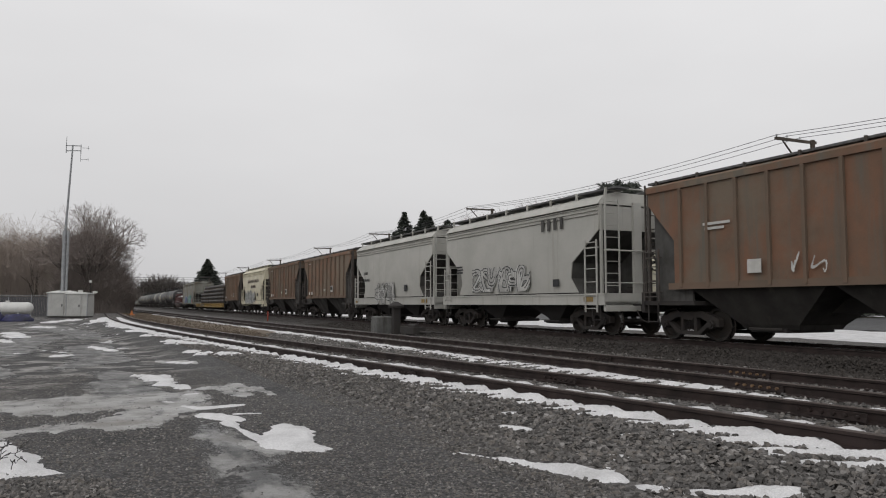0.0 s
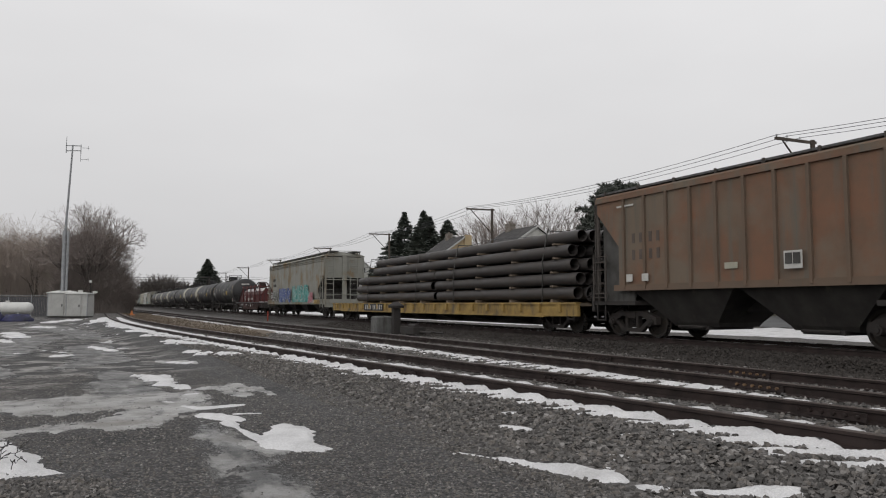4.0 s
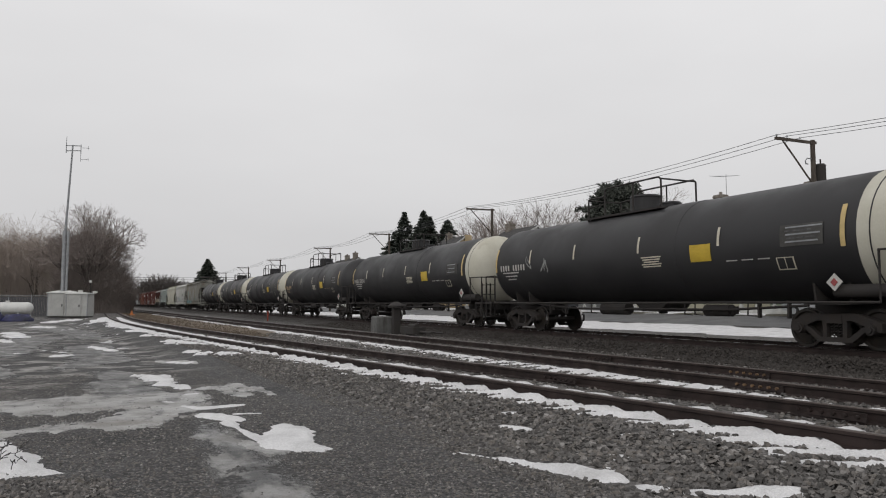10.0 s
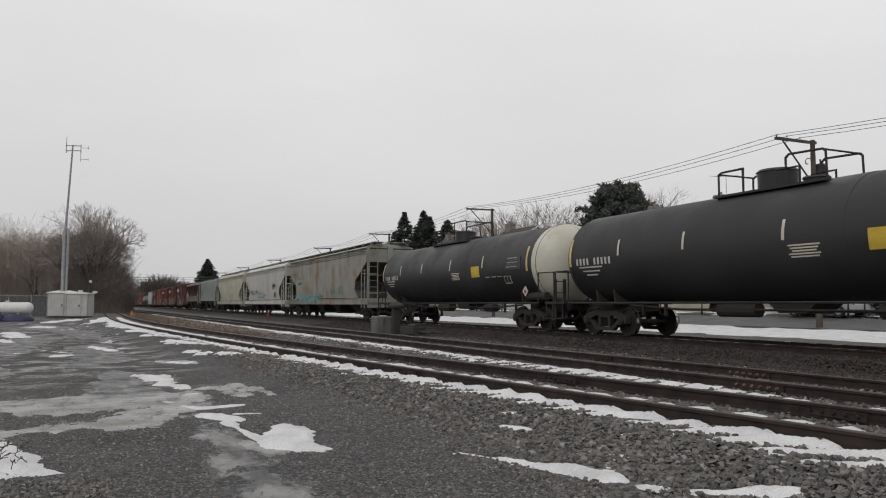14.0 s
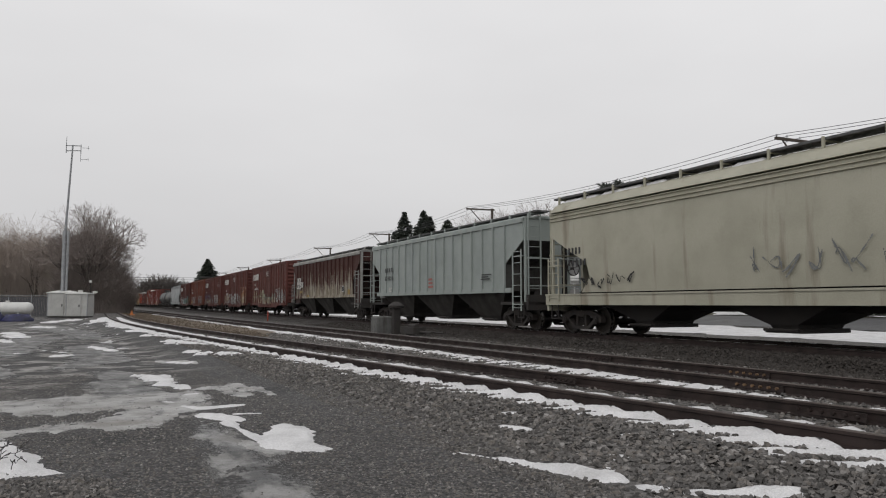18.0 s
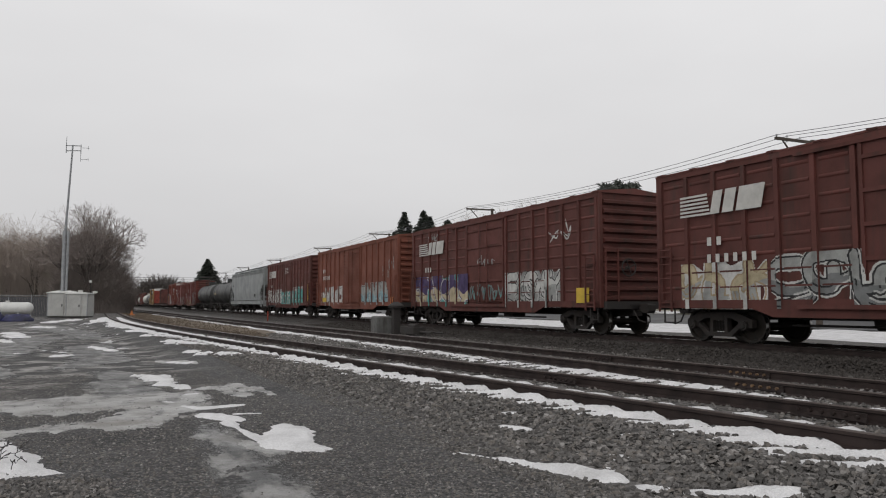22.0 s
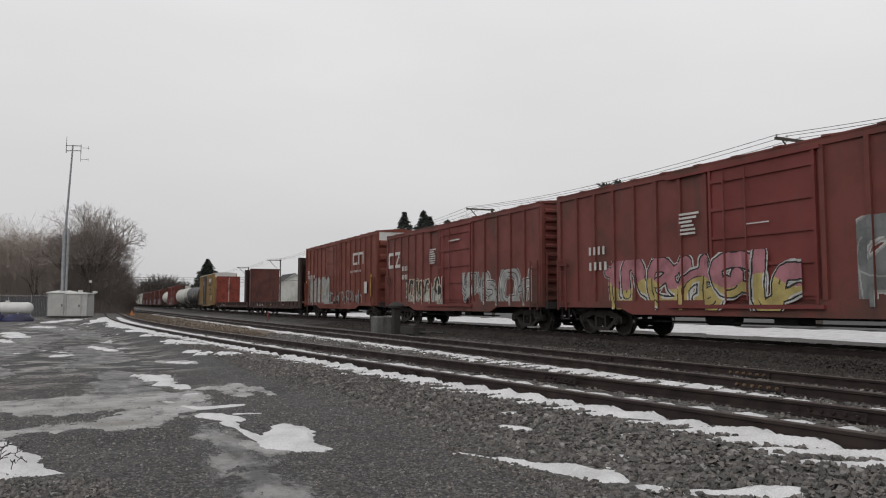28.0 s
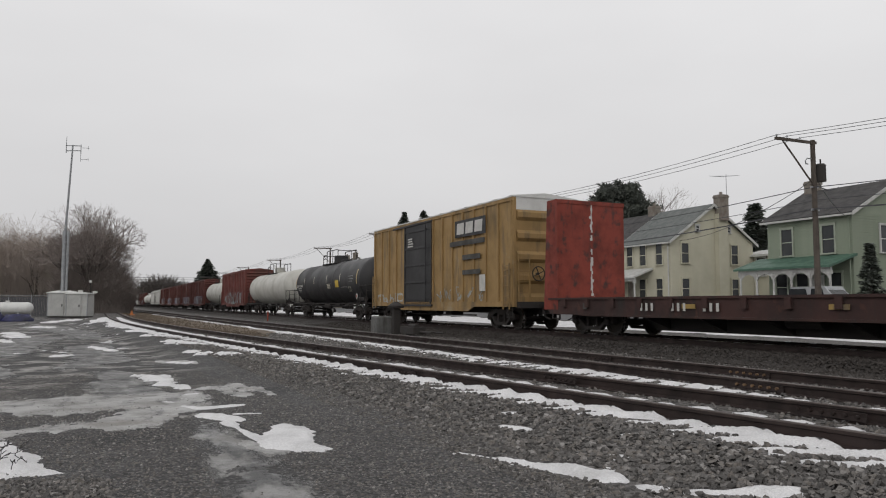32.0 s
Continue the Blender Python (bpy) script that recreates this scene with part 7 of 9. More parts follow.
for x in (-6.62, -6.0):
    plate(c, x, 2.62, 0.5, 0.86, M_WHITE, -1.585)
    bars(c, x - 0.2, 2.74, digits(2, 0.15, 0.22), M_BLACK, -1.6), bars(c, x - 0.2, 2.3, digits(2, 0.15, 0.22), M_BLACK, -1.6)
plate(c, -5.3, 2.5, 0.6, 0.4, M_WHITE, -1.585), bars(c, -5.5, 2.39, digits(2, 0.15, 0.22), M_BLACK, -1.6)
fr = plate(c, 5.35, 2.0, 0.5, 0.4, M_WHITE, -1.585)
plate(fr, 5.24, 2.0, 0.18, 0.3, M_BLACK, -1.6, "panel_field"), plate(fr, 5.47, 2.0, 0.18, 0.3, M_BLACK, -1.6, "panel_field")
plate(c, 6.3, 1.78, 0.65, 0.32, M_YELLOW_FLAT, -1.53), plate(c, -5.9, 1.95, 0.9, 0.2, M_YELLOW_FLAT, -1.53), plate(c, -3.6, 1.62, 0.8, 0.14, M_YELLOW_FLAT, -1.585)


# 23 to 27: boxcars
def dress_box(c, L, door):
    """Sets the striped emblem and returns how far the side stands out along the car."""
    striped_emblem(c, -L / 2 + 0.95, 3.38, 1.2, -1.565)
    return post_depth(L, door)


D1 = (-1.6, 1.6)
OX = "oxide-red boxcar covered with graffiti along its lower side"
c = run(boxcar(15.6, M_OXIDE, OX, door=D1, rows=8), 417.0, 432.6)
dep = dress_box(c, 15.6, D1)
graffiti(c, -7.4, -0.5, 0.9, 2.4, ("grey", "cream", "grey", "green"), 8, 61, dep, -1.49, weight=0.05, label="grey-green graffiti")
graffiti(c, -1.6, 3.6, 0.95, 2.0, ("sand", "grey", "sand", "green"), 8, 62, dep, -1.49, weight=0.06, label="pale outlined graffiti")
graffiti(c, 3.6, 7.6, 0.9, 2.5, ("grey", "white", "black", "grey"), 6, 63, dep, -1.49, weight=0.06, backed=False, label="blue and silver graffiti")
small_print(c, -0.2, 4.0, 4, 1.2, y=-1.6, seed=3), blocks(c, -6.0, 2.4, 1.9, 0.22, 6, M_WHITE, -1.565), blocks(c, -6.0, 2.85, 0.5, 0.22, 3, M_WHITE, -1.565)
c = run(boxcar(15.7, M_OXIDE, OX, door=D1, rows=8), 435.5, 451.2)
dep = dress_box(c, 15.7, D1)
graffiti(c, -7.0, -4.1, 0.88, 2.1, ("silver", "sand", "white", "cream"), 3, 64, dep, -1.49, weight=0.1, backed=True, label="white and sand graffiti")
graffiti(c, -4.0, 3.8, 0.9, 2.2, ("grey", "black", "grey", "silver"), 7, 65, dep, -1.49, weight=0.13, label="grey graffiti")
graffiti(c, 4.2, 7.2, 0.9, 2.9, ("cream", "white", "sand", "orange"), 2, 66, dep, -1.49, weight=0.35, label="cream and orange graffiti figure of plain shapes")
blocks(c, -6.0, 2.55, 0.6, 0.22, 2, M_WHITE, -1.565), blocks(c, -6.0, 2.1, 1.7, 0.22, 6, M_WHITE, -1.565), small_print(c, -0.2, 4.0, 4, 1.2, y=-1.6, seed=3)
c = run(boxcar(15.5, M_OXIDE, OX, door=D1, rows=8), 454.0, 469.5)
dep = dress_box(c, 15.5, D1)
graffiti(c, -7.5, -1.4, 0.9, 2.35, ("cream", "purple", "teal", "purple"), 7, 67, dep, -1.49, weight=0.24, backed=True, label="purple, teal and yellow graffiti")
graffiti(c, -1.6, 1.7, 0.92, 2.0, ("teal", "grey", "teal"), 7, 79, dep, -1.49, weight=0.008, label="faint teal graffiti")
graffiti(c, 1.75, 5.5, 0.88, 2.25, ("silver", "black", "silver", "white"), 5, 68, dep, -1.49, weight=0.14, backed=True, label="silver graffiti outlined in black")
tag(c, 4.6, 3.0, 1.8, 1.1, "white", 69, dep, -1.49), tag(c, -0.6, 2.5, 1.6, 0.6, "silver", 70, dep, -1.49), tag(c, -5.9, 4.0, 1.3, 0.45, "silver", 71, dep, -1.49)
blocks(c, -6.1, 2.55, 0.8, 0.22, 3, M_WHITE, -1.565), plate(c, 6.9, 1.3, 0.7, 0.5, M_YELLOW, -1.565)
c = run(boxcar(15.9, M_BROWN_BOX, "orange-brown boxcar with a louvred door and pale graffiti", eave=4.7, door=D1, louvre=True), 471.6, 487.5)
dep = post_depth(15.9, D1)
graffiti(c, -6.8, -2.0, 0.9, 2.2, ("white", "grey", "green"), 5, 72, dep, -1.49, weight=0.2, label="white and cream graffiti")
graffiti(c, 1.8, 6.4, 0.95, 2.3, ("sky", "black", "silver", "silver"), 5, 73, dep, -1.49, weight=0.22, label="pale blue and white graffiti")
tag(c, 5.5, 2.4, 1.1, 0.9, "silver", 74, dep, -1.49), tag(c, 6.5, 2.6, 0.9, 1.2, "silver", 75, dep, -1.49)
blocks(c, -6.4, 3.2, 0.6, 0.26, 2, M_WHITE, -1.565), blocks(c, -6.4, 2.7, 1.7, 0.26, 6, M_WHITE, -1.565), plate(c, -6.0, 1.3, 0.9, 0.28, M_YELLOW, -1.565), plate(c, 7.2, 1.2, 0.4, 0.4, M_ORANGE, -1.565)
c = run(boxcar(15.5, M_OXIDE, OX, door=D1, rows=8), 489.6, 505.1)
dep = dress_box(c, 15.5, D1)
graffiti(c, -7.6, -1.7, 0.9, 2.3, ("white", "black", "grey"), 7, 76, dep, -1.49, weight=0.14, label="white and black graffiti")
graffiti(c, -1.6, 3.0, 0.9, 2.1, ("teal", "grey", "teal"), 4, 77, dep, -1.49, weight=0.1, backed=True, label="teal graffiti")
graffiti(c, 2.6, 5.6, 0.92, 2.4, ("teal", "white", "white", "teal"), 2, 78, dep, -1.49, weight=0.3, backed=True, label="broad white and teal graffiti")
plate(c, 7.3, 1.9, 0.22, 1.3, M_YELLOW, -1.57), small_print(c, -0.2, 4.0, 4, 1.2, y=-1.6, seed=3), blocks(c, -6.0, 2.5, 0.6, 0.22, 3, M_WHITE, -1.565)

# 28 to 30: hopper and two tanks
c = run(hopper(19.0, M_BLUEGREY, "smooth", "long plain grey four-bay covered hopper car", eave=4.45, board=4.77, bays=4, cut=1.55), 507.0, 526.0)
small_print(c, -8.6, 2.6, 6, 0.5, M_BLACK, seed=2), roof_snow(c, 19.0, 4.45, 4.77, 0.4, 5, 0.8), blocks(c, -8.3, 3.0, 0.9, 0.2, 4, M_BLACK)
fr = plate(c, 5.3, 1.9, 0.6, 0.36, M_WHITE)
plate(fr, 5.17, 1.9, 0.22, 0.28, M_BLACK, -1.573, "panel_field"), plate(fr, 5.43, 1.9, 0.22, 0.28, M_BLACK, -1.573, "panel_field")
for a, b in ((527.0, 543.0), (544.8, 560.4)):
    c = run(tank(b - a, M_GREY_TANK, M_GREY_TANK, "dark grey tank car with faded markings", radius=1.42), a, b)
    for x in (-5, -1.5, 2):
        on_shell(c, x, 8, 0.07, 0.4, M_GOLD, 1.42)
    for i in range(9):
        on_shell(c, -5.8 + 0.2 * i, -4, 0.12, 0.2, M_GOLD, 1.42, "lettering")

# 31 to 33: red boxcars
D2 = (-0.9, 2.3)
c = run(boxcar(16.0, M_CN_RED, "faded red boxcar with faint graffiti", door=D2, door_m=M_DOOR_RED, eave=4.72), 561.7, 577.7)
dep = post_depth(16.0, D2)
graffiti(c, -5.6, 1.9, 0.85, 2.35, ("yellow", "black", "cream", "pink"), 6, 81, dep, -1.49, weight=0.2, label="pink and white graffiti")
graffiti(c, 3.2, 7.4, 0.95, 2.9, ("grey", "silver", "sand"), 3, 82, dep, -1.49, weight=0.26, label="grey-green graffiti")
small_print(c, -2.0, 3.45, 6, 0.75, y=-1.58, h=0.06, seed=8), plate(c, 0.7, 3.0, 0.7, 0.03, M_WHITE, -1.6), blocks(c, -6.2, 2.6, 0.9, 0.26, 4, M_WHITE, -1.565), blocks(c, -6.2, 2.1, 1.0, 0.26, 4, M_WHITE, -1.565)
c = run(boxcar(15.8, M_CN_RED, "faded red boxcar with white block lettering and graffiti", door=D2, door_m=M_DOOR_RED, eave=4.72), 578.8, 594.6)
dep = post_depth(15.8, D2)
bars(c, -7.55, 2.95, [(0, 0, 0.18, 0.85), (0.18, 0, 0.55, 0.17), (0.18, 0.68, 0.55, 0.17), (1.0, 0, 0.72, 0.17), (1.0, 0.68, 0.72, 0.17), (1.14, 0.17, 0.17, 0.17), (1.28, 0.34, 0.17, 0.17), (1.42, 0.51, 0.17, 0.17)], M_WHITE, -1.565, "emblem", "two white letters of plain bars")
graffiti(c, -5.2, -0.4, 0.9, 2.3, ("grey", "cream", "grey", "black"), 9, 83, dep, -1.49, weight=0.1, label="grey, black and cream graffiti")
graffiti(c, 1.6, 7.2, 0.95, 2.4, ("silver", "black", "white"), 5, 84, dep, -1.49, weight=0.15, label="white and black graffiti")
blocks(c, -5.6, 2.75, 0.8, 0.24, 4, M_WHITE, -1.565), blocks(c, -5.6, 2.3, 0.8, 0.24, 4, M_WHITE, -1.565), small_print(c, -2.0, 3.6, 7, 0.75, y=-1.58, h=0.06, seed=6), plate(c, 0.8, 3.9, 1.1, 0.06, M_WHITE, -1.6)
D3 = (-2.6, 0.9)
c = run(boxcar(16.0, M_CN_TALL, "tall red boxcar with a white emblem and whitened end", door=D3, eave=5.22, white_end=True), 596.3, 612.3)
dep = post_depth(16.0, D3)
sh = Shape()
for x0, x1, z0, z1 in ((3.7, 3.85, 3.45, 4.2), (3.7, 4.6, 3.45, 3.6), (3.7, 4.65, 4.05, 4.2), (4.8, 4.95, 3.45, 4.2), (4.8, 5.75, 4.05, 4.2), (5.6, 5.75, 3.45, 4.2)):
    sh.box(x0, x1, -1.57, -1.563, z0, z1)
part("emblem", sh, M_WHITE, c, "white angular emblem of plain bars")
bars(c, 3.2, 2.98, digits(9, 0.18, 0.14), M_WHITE, -1.57)
graffiti(c, -7.2, -1.2, 0.92, 2.95, ("grey", "sand", "silver"), 6, 85, dep, -1.49, weight=0.0, backed=True, label="whitened lower side with silver graffiti")
graffiti(c, -2.4, 5.6, 0.98, 1.9, ("silver", "grey"), 12, 86, dep, -1.49, weight=0.025, label="thin pale graffiti")
plate(c, 7.2, 2.1, 0.16, 1.3, M_YELLOW, -1.575), plate(c, -7.6, 2.2, 0.1, 1.1, M_YELLOW, -1.575), plate(c, 6.2, 2.0, 0.5, 0.7, M_WHITE, -1.575), blocks(c, -7.2, 3.25, 0.5, 0.26, 2, M_WHITE, -1.57), blocks(c, -7.2, 2.9, 2.0, 0.26, 6, M_WHITE, -1.575)

# 34, 35: bulkhead flats
DARK = (M_BULK_DARK, M_BULK_DARK, "dark ribbed steel bulkhead")
for a, b, rear, lab in ((613.9, 635.5, (M_BULK_MAROON, M_BULK_MAROON, "flat maroon steel bulkhead"), "empty bulkhead flat car, worn red sills and maroon bulkhead"),
                        (636.7, 659.5, (M_BULK_RED, M_BULK_RED, "flat bright red steel bulkhead"), "empty bulkhead flat car, worn sills and bright red bulkhead")):
    c = run(flatcar(b - a, 1.22, 0.55, M_FLAT_RED, lab, (DARK, rear), 0.4 if a < 620 else 1.4), a, b)
    bars(c, -6.5, 0.82, digits(3, 0.17, 0.22) + [(1.3 + q[0], 0, q[2], q[3]) for q in digits(3, 0.17, 0.22)] + [(2.5 + q[0], 0, q[2], q[3]) for q in digits(3, 0.17, 0.22)], M_WHITE, -1.58, label="white lettering on the sill")
    plate(c, -9.2, 0.95, 0.22, 0.2, M_SLOPE, -1.57), plate(c, 0.0, 0.95, 0.5, 0.12, M_YELLOW_FLAT, -1.57), plate(c, -4.5, 0.95, 0.5, 0.12, M_YELLOW_FLAT, -1.57), plate(c, 5, 0.95, 0.5, 0.12, M_YELLOW_FLAT, -1.57)
    if rear[0] is M_BULK_RED:
        rng = random.Random(2)
        seam = Shape()
        for i in range(34):
            z, w, o = 1.3 + 0.1 * i, rng.uniform(0.015, 0.06), rng.uniform(-0.03, 0.03)
            if rng.random() < 0.8:
                seam.box(-(b - a) / 2 + 0.47, -(b - a) / 2 + 0.478, o - w, o + w, z, z + 0.1)
        part("bulkhead_seam", seam, M_WHITE, c, "chipped white line down the bulkhead")

# 36: yellow boxcar
D4 = (-3.2, 0.2)
c = run(boxcar(15.9, M_YELLOW_BOX, "tall dirty yellow boxcar with a black plug door", door=D4, door_m=M_BLACK_TANK, eave=5.22, white_end=True, roof_m=M_CABINET), 662.0, 677.9)
plate(c, 4.35, 4.35, 2.9, 0.75, M_BLACK, -1.57, "emblem_field", "black emblem panel"), blocks(c, 3.1, 4.1, 2.4, 0.5, 3, M_WHITE, -1.585, 0.1)
small_print(c, 2.3, 3.6, 1, 3.6, M_SLOPE, -1.57, 0.22, 1), small_print(c, 3.6, 2.95, 1, 1.8, M_SLOPE, -1.57, 0.22, 1), small_print(c, 3.6, 2.3, 1, 1.8, M_SLOPE, -1.57, 0.2, 1)
dep = post_depth(15.9, D4)
graffiti(c, 0.6, 5.6, 0.95, 1.9, ("green", "silver"), 5, 91, dep, -1.49, weight=0.0, label="faint green-grey graffiti"), graffiti(c, -7.4, -3.4, 0.9, 1.6, ("silver", "white"), 4, 92, dep, -1.49, weight=0.02, backed=False, label="pale scuffed graffiti")
plate(c, 5.5, 1.9, 0.5, 0.7, M_WHITE, -1.57), small_print(c, -2.6, 4.3, 4, 0.9, y=-1.62, seed=7)

# 37 on: the rest of the train, far off
c = run(tank(17.4, M_BLACK_TANK, M_BLACK_TANK, "black tank car with pale strips"), 679.9, 697.3)
dress_tank(c, False, 1)
c = run(tank(18.0, M_WHITE_TANK, M_WHITE_TANK, "dusty white tank car"), 699.6, 717.6)
c = run(boxcar(16.5, M_CN_RED, "red boxcar with pale graffiti", eave=4.72, door=D1), 719.3, 735.8)
graffiti(c, -6, 6, 0.95, 2.4, ("silver", "sky"), 8, 93, post_depth(16.5, D1), -1.49, weight=0.07)
c = run(tank(14.6, M_WHITE_TANK, M_WHITE_TANK, "pale grey tank car with grimy streaks"), 737.4, 752.0)
pos = 753.5
rest = ["box", "box", "box", "box", "box", "hop", "hop", "tank", "tank", "box", "box", "hop", "tank", "tank", "box"]
masters = {}
for i, k in enumerate(rest):
    if k == "box":
        ln = 15.8
        if k not in masters:
            masters[k] = boxcar(ln, M_OXIDE, "oxide-red boxcar far down the train", door=D1)
            c = masters[k]
        else:
            c = copy_thing(masters[k], Matrix())
        if i in (0, 1, 3):
            graffiti(c, -5.5, 5.5, 0.95, 2.3, ("silver", "blue", "grey"), 8, 95 + i, post_depth(ln, D1), -1.49, weight=0.1, backed=i < 2)
    elif k == "hop":
        ln = 17.6
        c = copy_thing(masters[k], Matrix()) if k in masters else masters.setdefault(k, hopper(ln, M_GREY_CAR, "smooth", "pale grey covered hopper car far down the train", bays=3))
    else:
        ln = 16.5
        c = copy_thing(masters[k], Matrix()) if k in masters else masters.setdefault(k, tank(ln, M_WHITE_TANK, M_WHITE_TANK, "white tank car far down the train"))
    run(c, pos, pos + ln)
    pos += ln + 1.5


# ---------------------------------------------------------------- houses beyond the street
M_CREAM = surface("cream_stucco", (0.49, 0.47, 0.37), (0.44, 0.42, 0.33), 0.6, 0.85, streak=(0.42, 0.40, 0.30), streak_at=0.66, streak_scale=(1.5, 1.5, 0.2), grain=30)
M_GREYSIDE = surface("grey_siding", (0.22, 0.22, 0.22), (0.18, 0.18, 0.18), 0.6, 0.8, grain=30)
M_GREEN_SIDE = surface("pale_green_siding", (0.26, 0.295, 0.225), (0.225, 0.26, 0.2), 0.6, 0.75, streak=(0.21, 0.25, 0.185), streak_at=0.66, streak_scale=(1.5, 1.5, 0.2))
M_WHITE_STUCCO = surface("blotchy_white_stucco", (0.58, 0.58, 0.55), (0.46, 0.46, 0.43), 0.5, 0.9, grain=30, third=(0.4, 0.4, 0.37), third_scale=0.35, third_at=0.55)
M_TAN = surface("tan_stucco", (0.42, 0.33, 0.20), (0.36, 0.28, 0.17), 0.6, 0.85, grain=30)
M_SHINGLE = surface("dark_grey_shingles", (0.066, 0.063, 0.062), (0.048, 0.046, 0.046), 2.0, 0.9, grain=14, grain_amount=0.35, bump=0.3)
M_SHINGLE_LIGHT = surface("grey_green_shingles", (0.15, 0.16, 0.155), (0.12, 0.13, 0.125), 2.0, 0.9, grain=14, grain_amount=0.3, bump=0.3)
M_GREEN_ROOF = surface("green_porch_roof", (0.07, 0.14, 0.10), (0.055, 0.11, 0.08), 1.2, 0.6)
M_GREEN_TRIM = paint("pale_green_grey_trim", (0.36, 0.39, 0.32))
M_TRIM = paint("white_trim", (0.52, 0.52, 0.5))
M_GLASS = surface("dark_window_glass", (0.03, 0.033, 0.036), (0.045, 0.048, 0.05), 0.8, 0.12, grain_amount=0.02, bump=0)
M_BRICKWORK = surface("old_chimney_masonry", (0.24, 0.22, 0.19), (0.17, 0.14, 0.12), 2.5, 0.9, bump=0.4)


def window(house, at, w, h, trim=M_TRIM, face="front"):
    """A sash window: frame, two panes, glazing bar and sill. Local y points out of the wall's back; face 'end' turns it to the gable."""
    m = Matrix.Translation(at) @ (pose(0, 0, 0, 0, 0, 90) if face == "end" else Matrix())
    f = Shape()
    t = 0.1
    f.box(-w / 2 - t, -w / 2, -0.06, 0.03, -h / 2, h / 2).box(w / 2, w / 2 + t, -0.06, 0.03, -h / 2, h / 2).box(-w / 2 - t - 0.03, w / 2 + t + 0.03, -0.08, 0.03, h / 2, h / 2 + 0.14).box(-w / 2, w / 2, -0.03, 0.03, -0.03, 0.03)
    win = part("window", f, trim, house, at=m)
    part("pane", Shape().box(-w / 2, w / 2, 0.0, 0.02, 0.03, h / 2), M_GLASS, win)
    part("pane", Shape().box(-w / 2, w / 2, 0.012, 0.03, -h / 2, -0.03), M_GLASS, win)
    part("sill", Shape().box(-w / 2 - t - 0.05, w / 2 + t + 0.05, -0.12, 0.03, -h / 2 - 0.09, -h / 2), trim, win)
    return win


def gabled(s_near, s_far, p0, depth, base, eave, ridge, wall_m, roof_m, label, ridge_at=0.5, chimney=None):
    """A house whose ridge runs along the tracks: local x 0 at its nearer gable and falling away from it, y 0 on the street front."""
    house = thing("house", placed(s_near, p0, base), label, "house", "houses along the street")
    L, E, R = s_far - s_near, eave - base, ridge - base
    rp = depth * ridge_at
    body = [(0.0, 0.0), (depth, 0.0), (depth, E), (rp, R - 0.12), (0.0, E)]
    part("wall", Shape().prism_x(body, -L, 0), wall_m, house)
    o, t = 0.35, 0.14
    k = (R - E) / rp
    k2 = (R - E) / (depth - rp)
    part("roof", Shape().prism_x([(-o, E - k * o), (-o, E - k * o + t), (rp, R + t), (rp, R)], -L - 0.3, 0.3), roof_m, house)
    part("roof", Shape().prism_x([(depth + o, E - k2 * o), (rp, R), (rp, R + t), (depth + o, E - k2 * o + t)], -L - 0.3, 0.3), roof_m, house)
    for x in (0.3, -L - 0.3):
        part("verge_board", Shape().prism_x([(-o, E - k * o - 0.1), (rp, R - 0.1), (depth + o, E - k2 * o - 0.1), (depth + o, E - k2 * o + t), (rp, R + t), (-o, E - k * o + t)], x - 0.02, x + 0.02), M_TRIM, house)
    part("gutter", Shape().box(-L - 0.3, 0.3, -o - 0.1, -o, E - k * o - 0.06, E - k * o + 0.06), M_TRIM, house)
    if chimney:
        for cx, cy, w, top in chimney:
            ch = part("chimney", Shape().box(cx - w, cx + w, cy - w, cy + w, max(E * 0.8, R - 1.3), top - base).box(cx - w - 0.05, cx + w + 0.05, cy - w - 0.05, cy + w + 0.05, top - base - 0.25, top - base - 0.1), M_BRICKWORK, house)
            part("chimney_pot", Shape().tube((cx, cy, top - base), (cx, cy, top - base + 0.25), 0.14, n=8), M_BRICKWORK, ch)
    return house


def porch(house, x0, x1, deep, floor, roof_z, posts, roof_m, arches=False):
    part("porch_floor", Shape().box(x0, x1, -deep, 0, 0, floor), M_TRIM if arches else M_GREYSIDE, house)
    part("porch_roof", Shape().prism_x([(-deep - 0.3, roof_z), (0, roof_z + 0.75), (0, roof_z + 0.9), (-deep - 0.3, roof_z + 0.14)][::-1], x0 - 0.2, x1 + 0.2), roof_m, house)
    part("porch_beam", Shape().box(x0, x1, -deep - 0.05, -deep + 0.12, roof_z - 0.22, roof_z + 0.02), M_TRIM, house)
    for i in range(posts):
        x = x0 + 0.1 + (x1 - x0 - 0.2) * i / (posts - 1)
        part("porch_post", Shape().tube((x, -deep + 0.05, floor), (x, -deep + 0.05, roof_z - 0.2), 0.08, 0.07, 10).box(x - 0.11, x + 0.11, -deep - 0.06, -deep + 0.16, floor, floor + 0.18).box(x - 0.11, x + 0.11, -deep - 0.06, -deep + 0.16, roof_z - 0.4, roof_z - 0.2), M_TRIM, house)
        if arches and i < posts - 1:
            w = (x1 - x0 - 0.2) / (posts - 1)
            n = 8
            arc = [(x + w / 2 - w / 2 * math.cos(math.pi * k / n), roof_z - 0.95 + 0.7 * math.sin(math.pi * k / n)) for k in range(n + 1)]
            sh = Shape()
            for (a, b), (c_, d) in zip(arc, arc[1:]):
                sh.prism([(a, b), (c_, d), (c_, roof_z - 0.2), (a, roof_z - 0.2)], -deep, -deep + 0.08)
            part("porch_arch", sh, M_TRIM, house)


BASE = 0.8
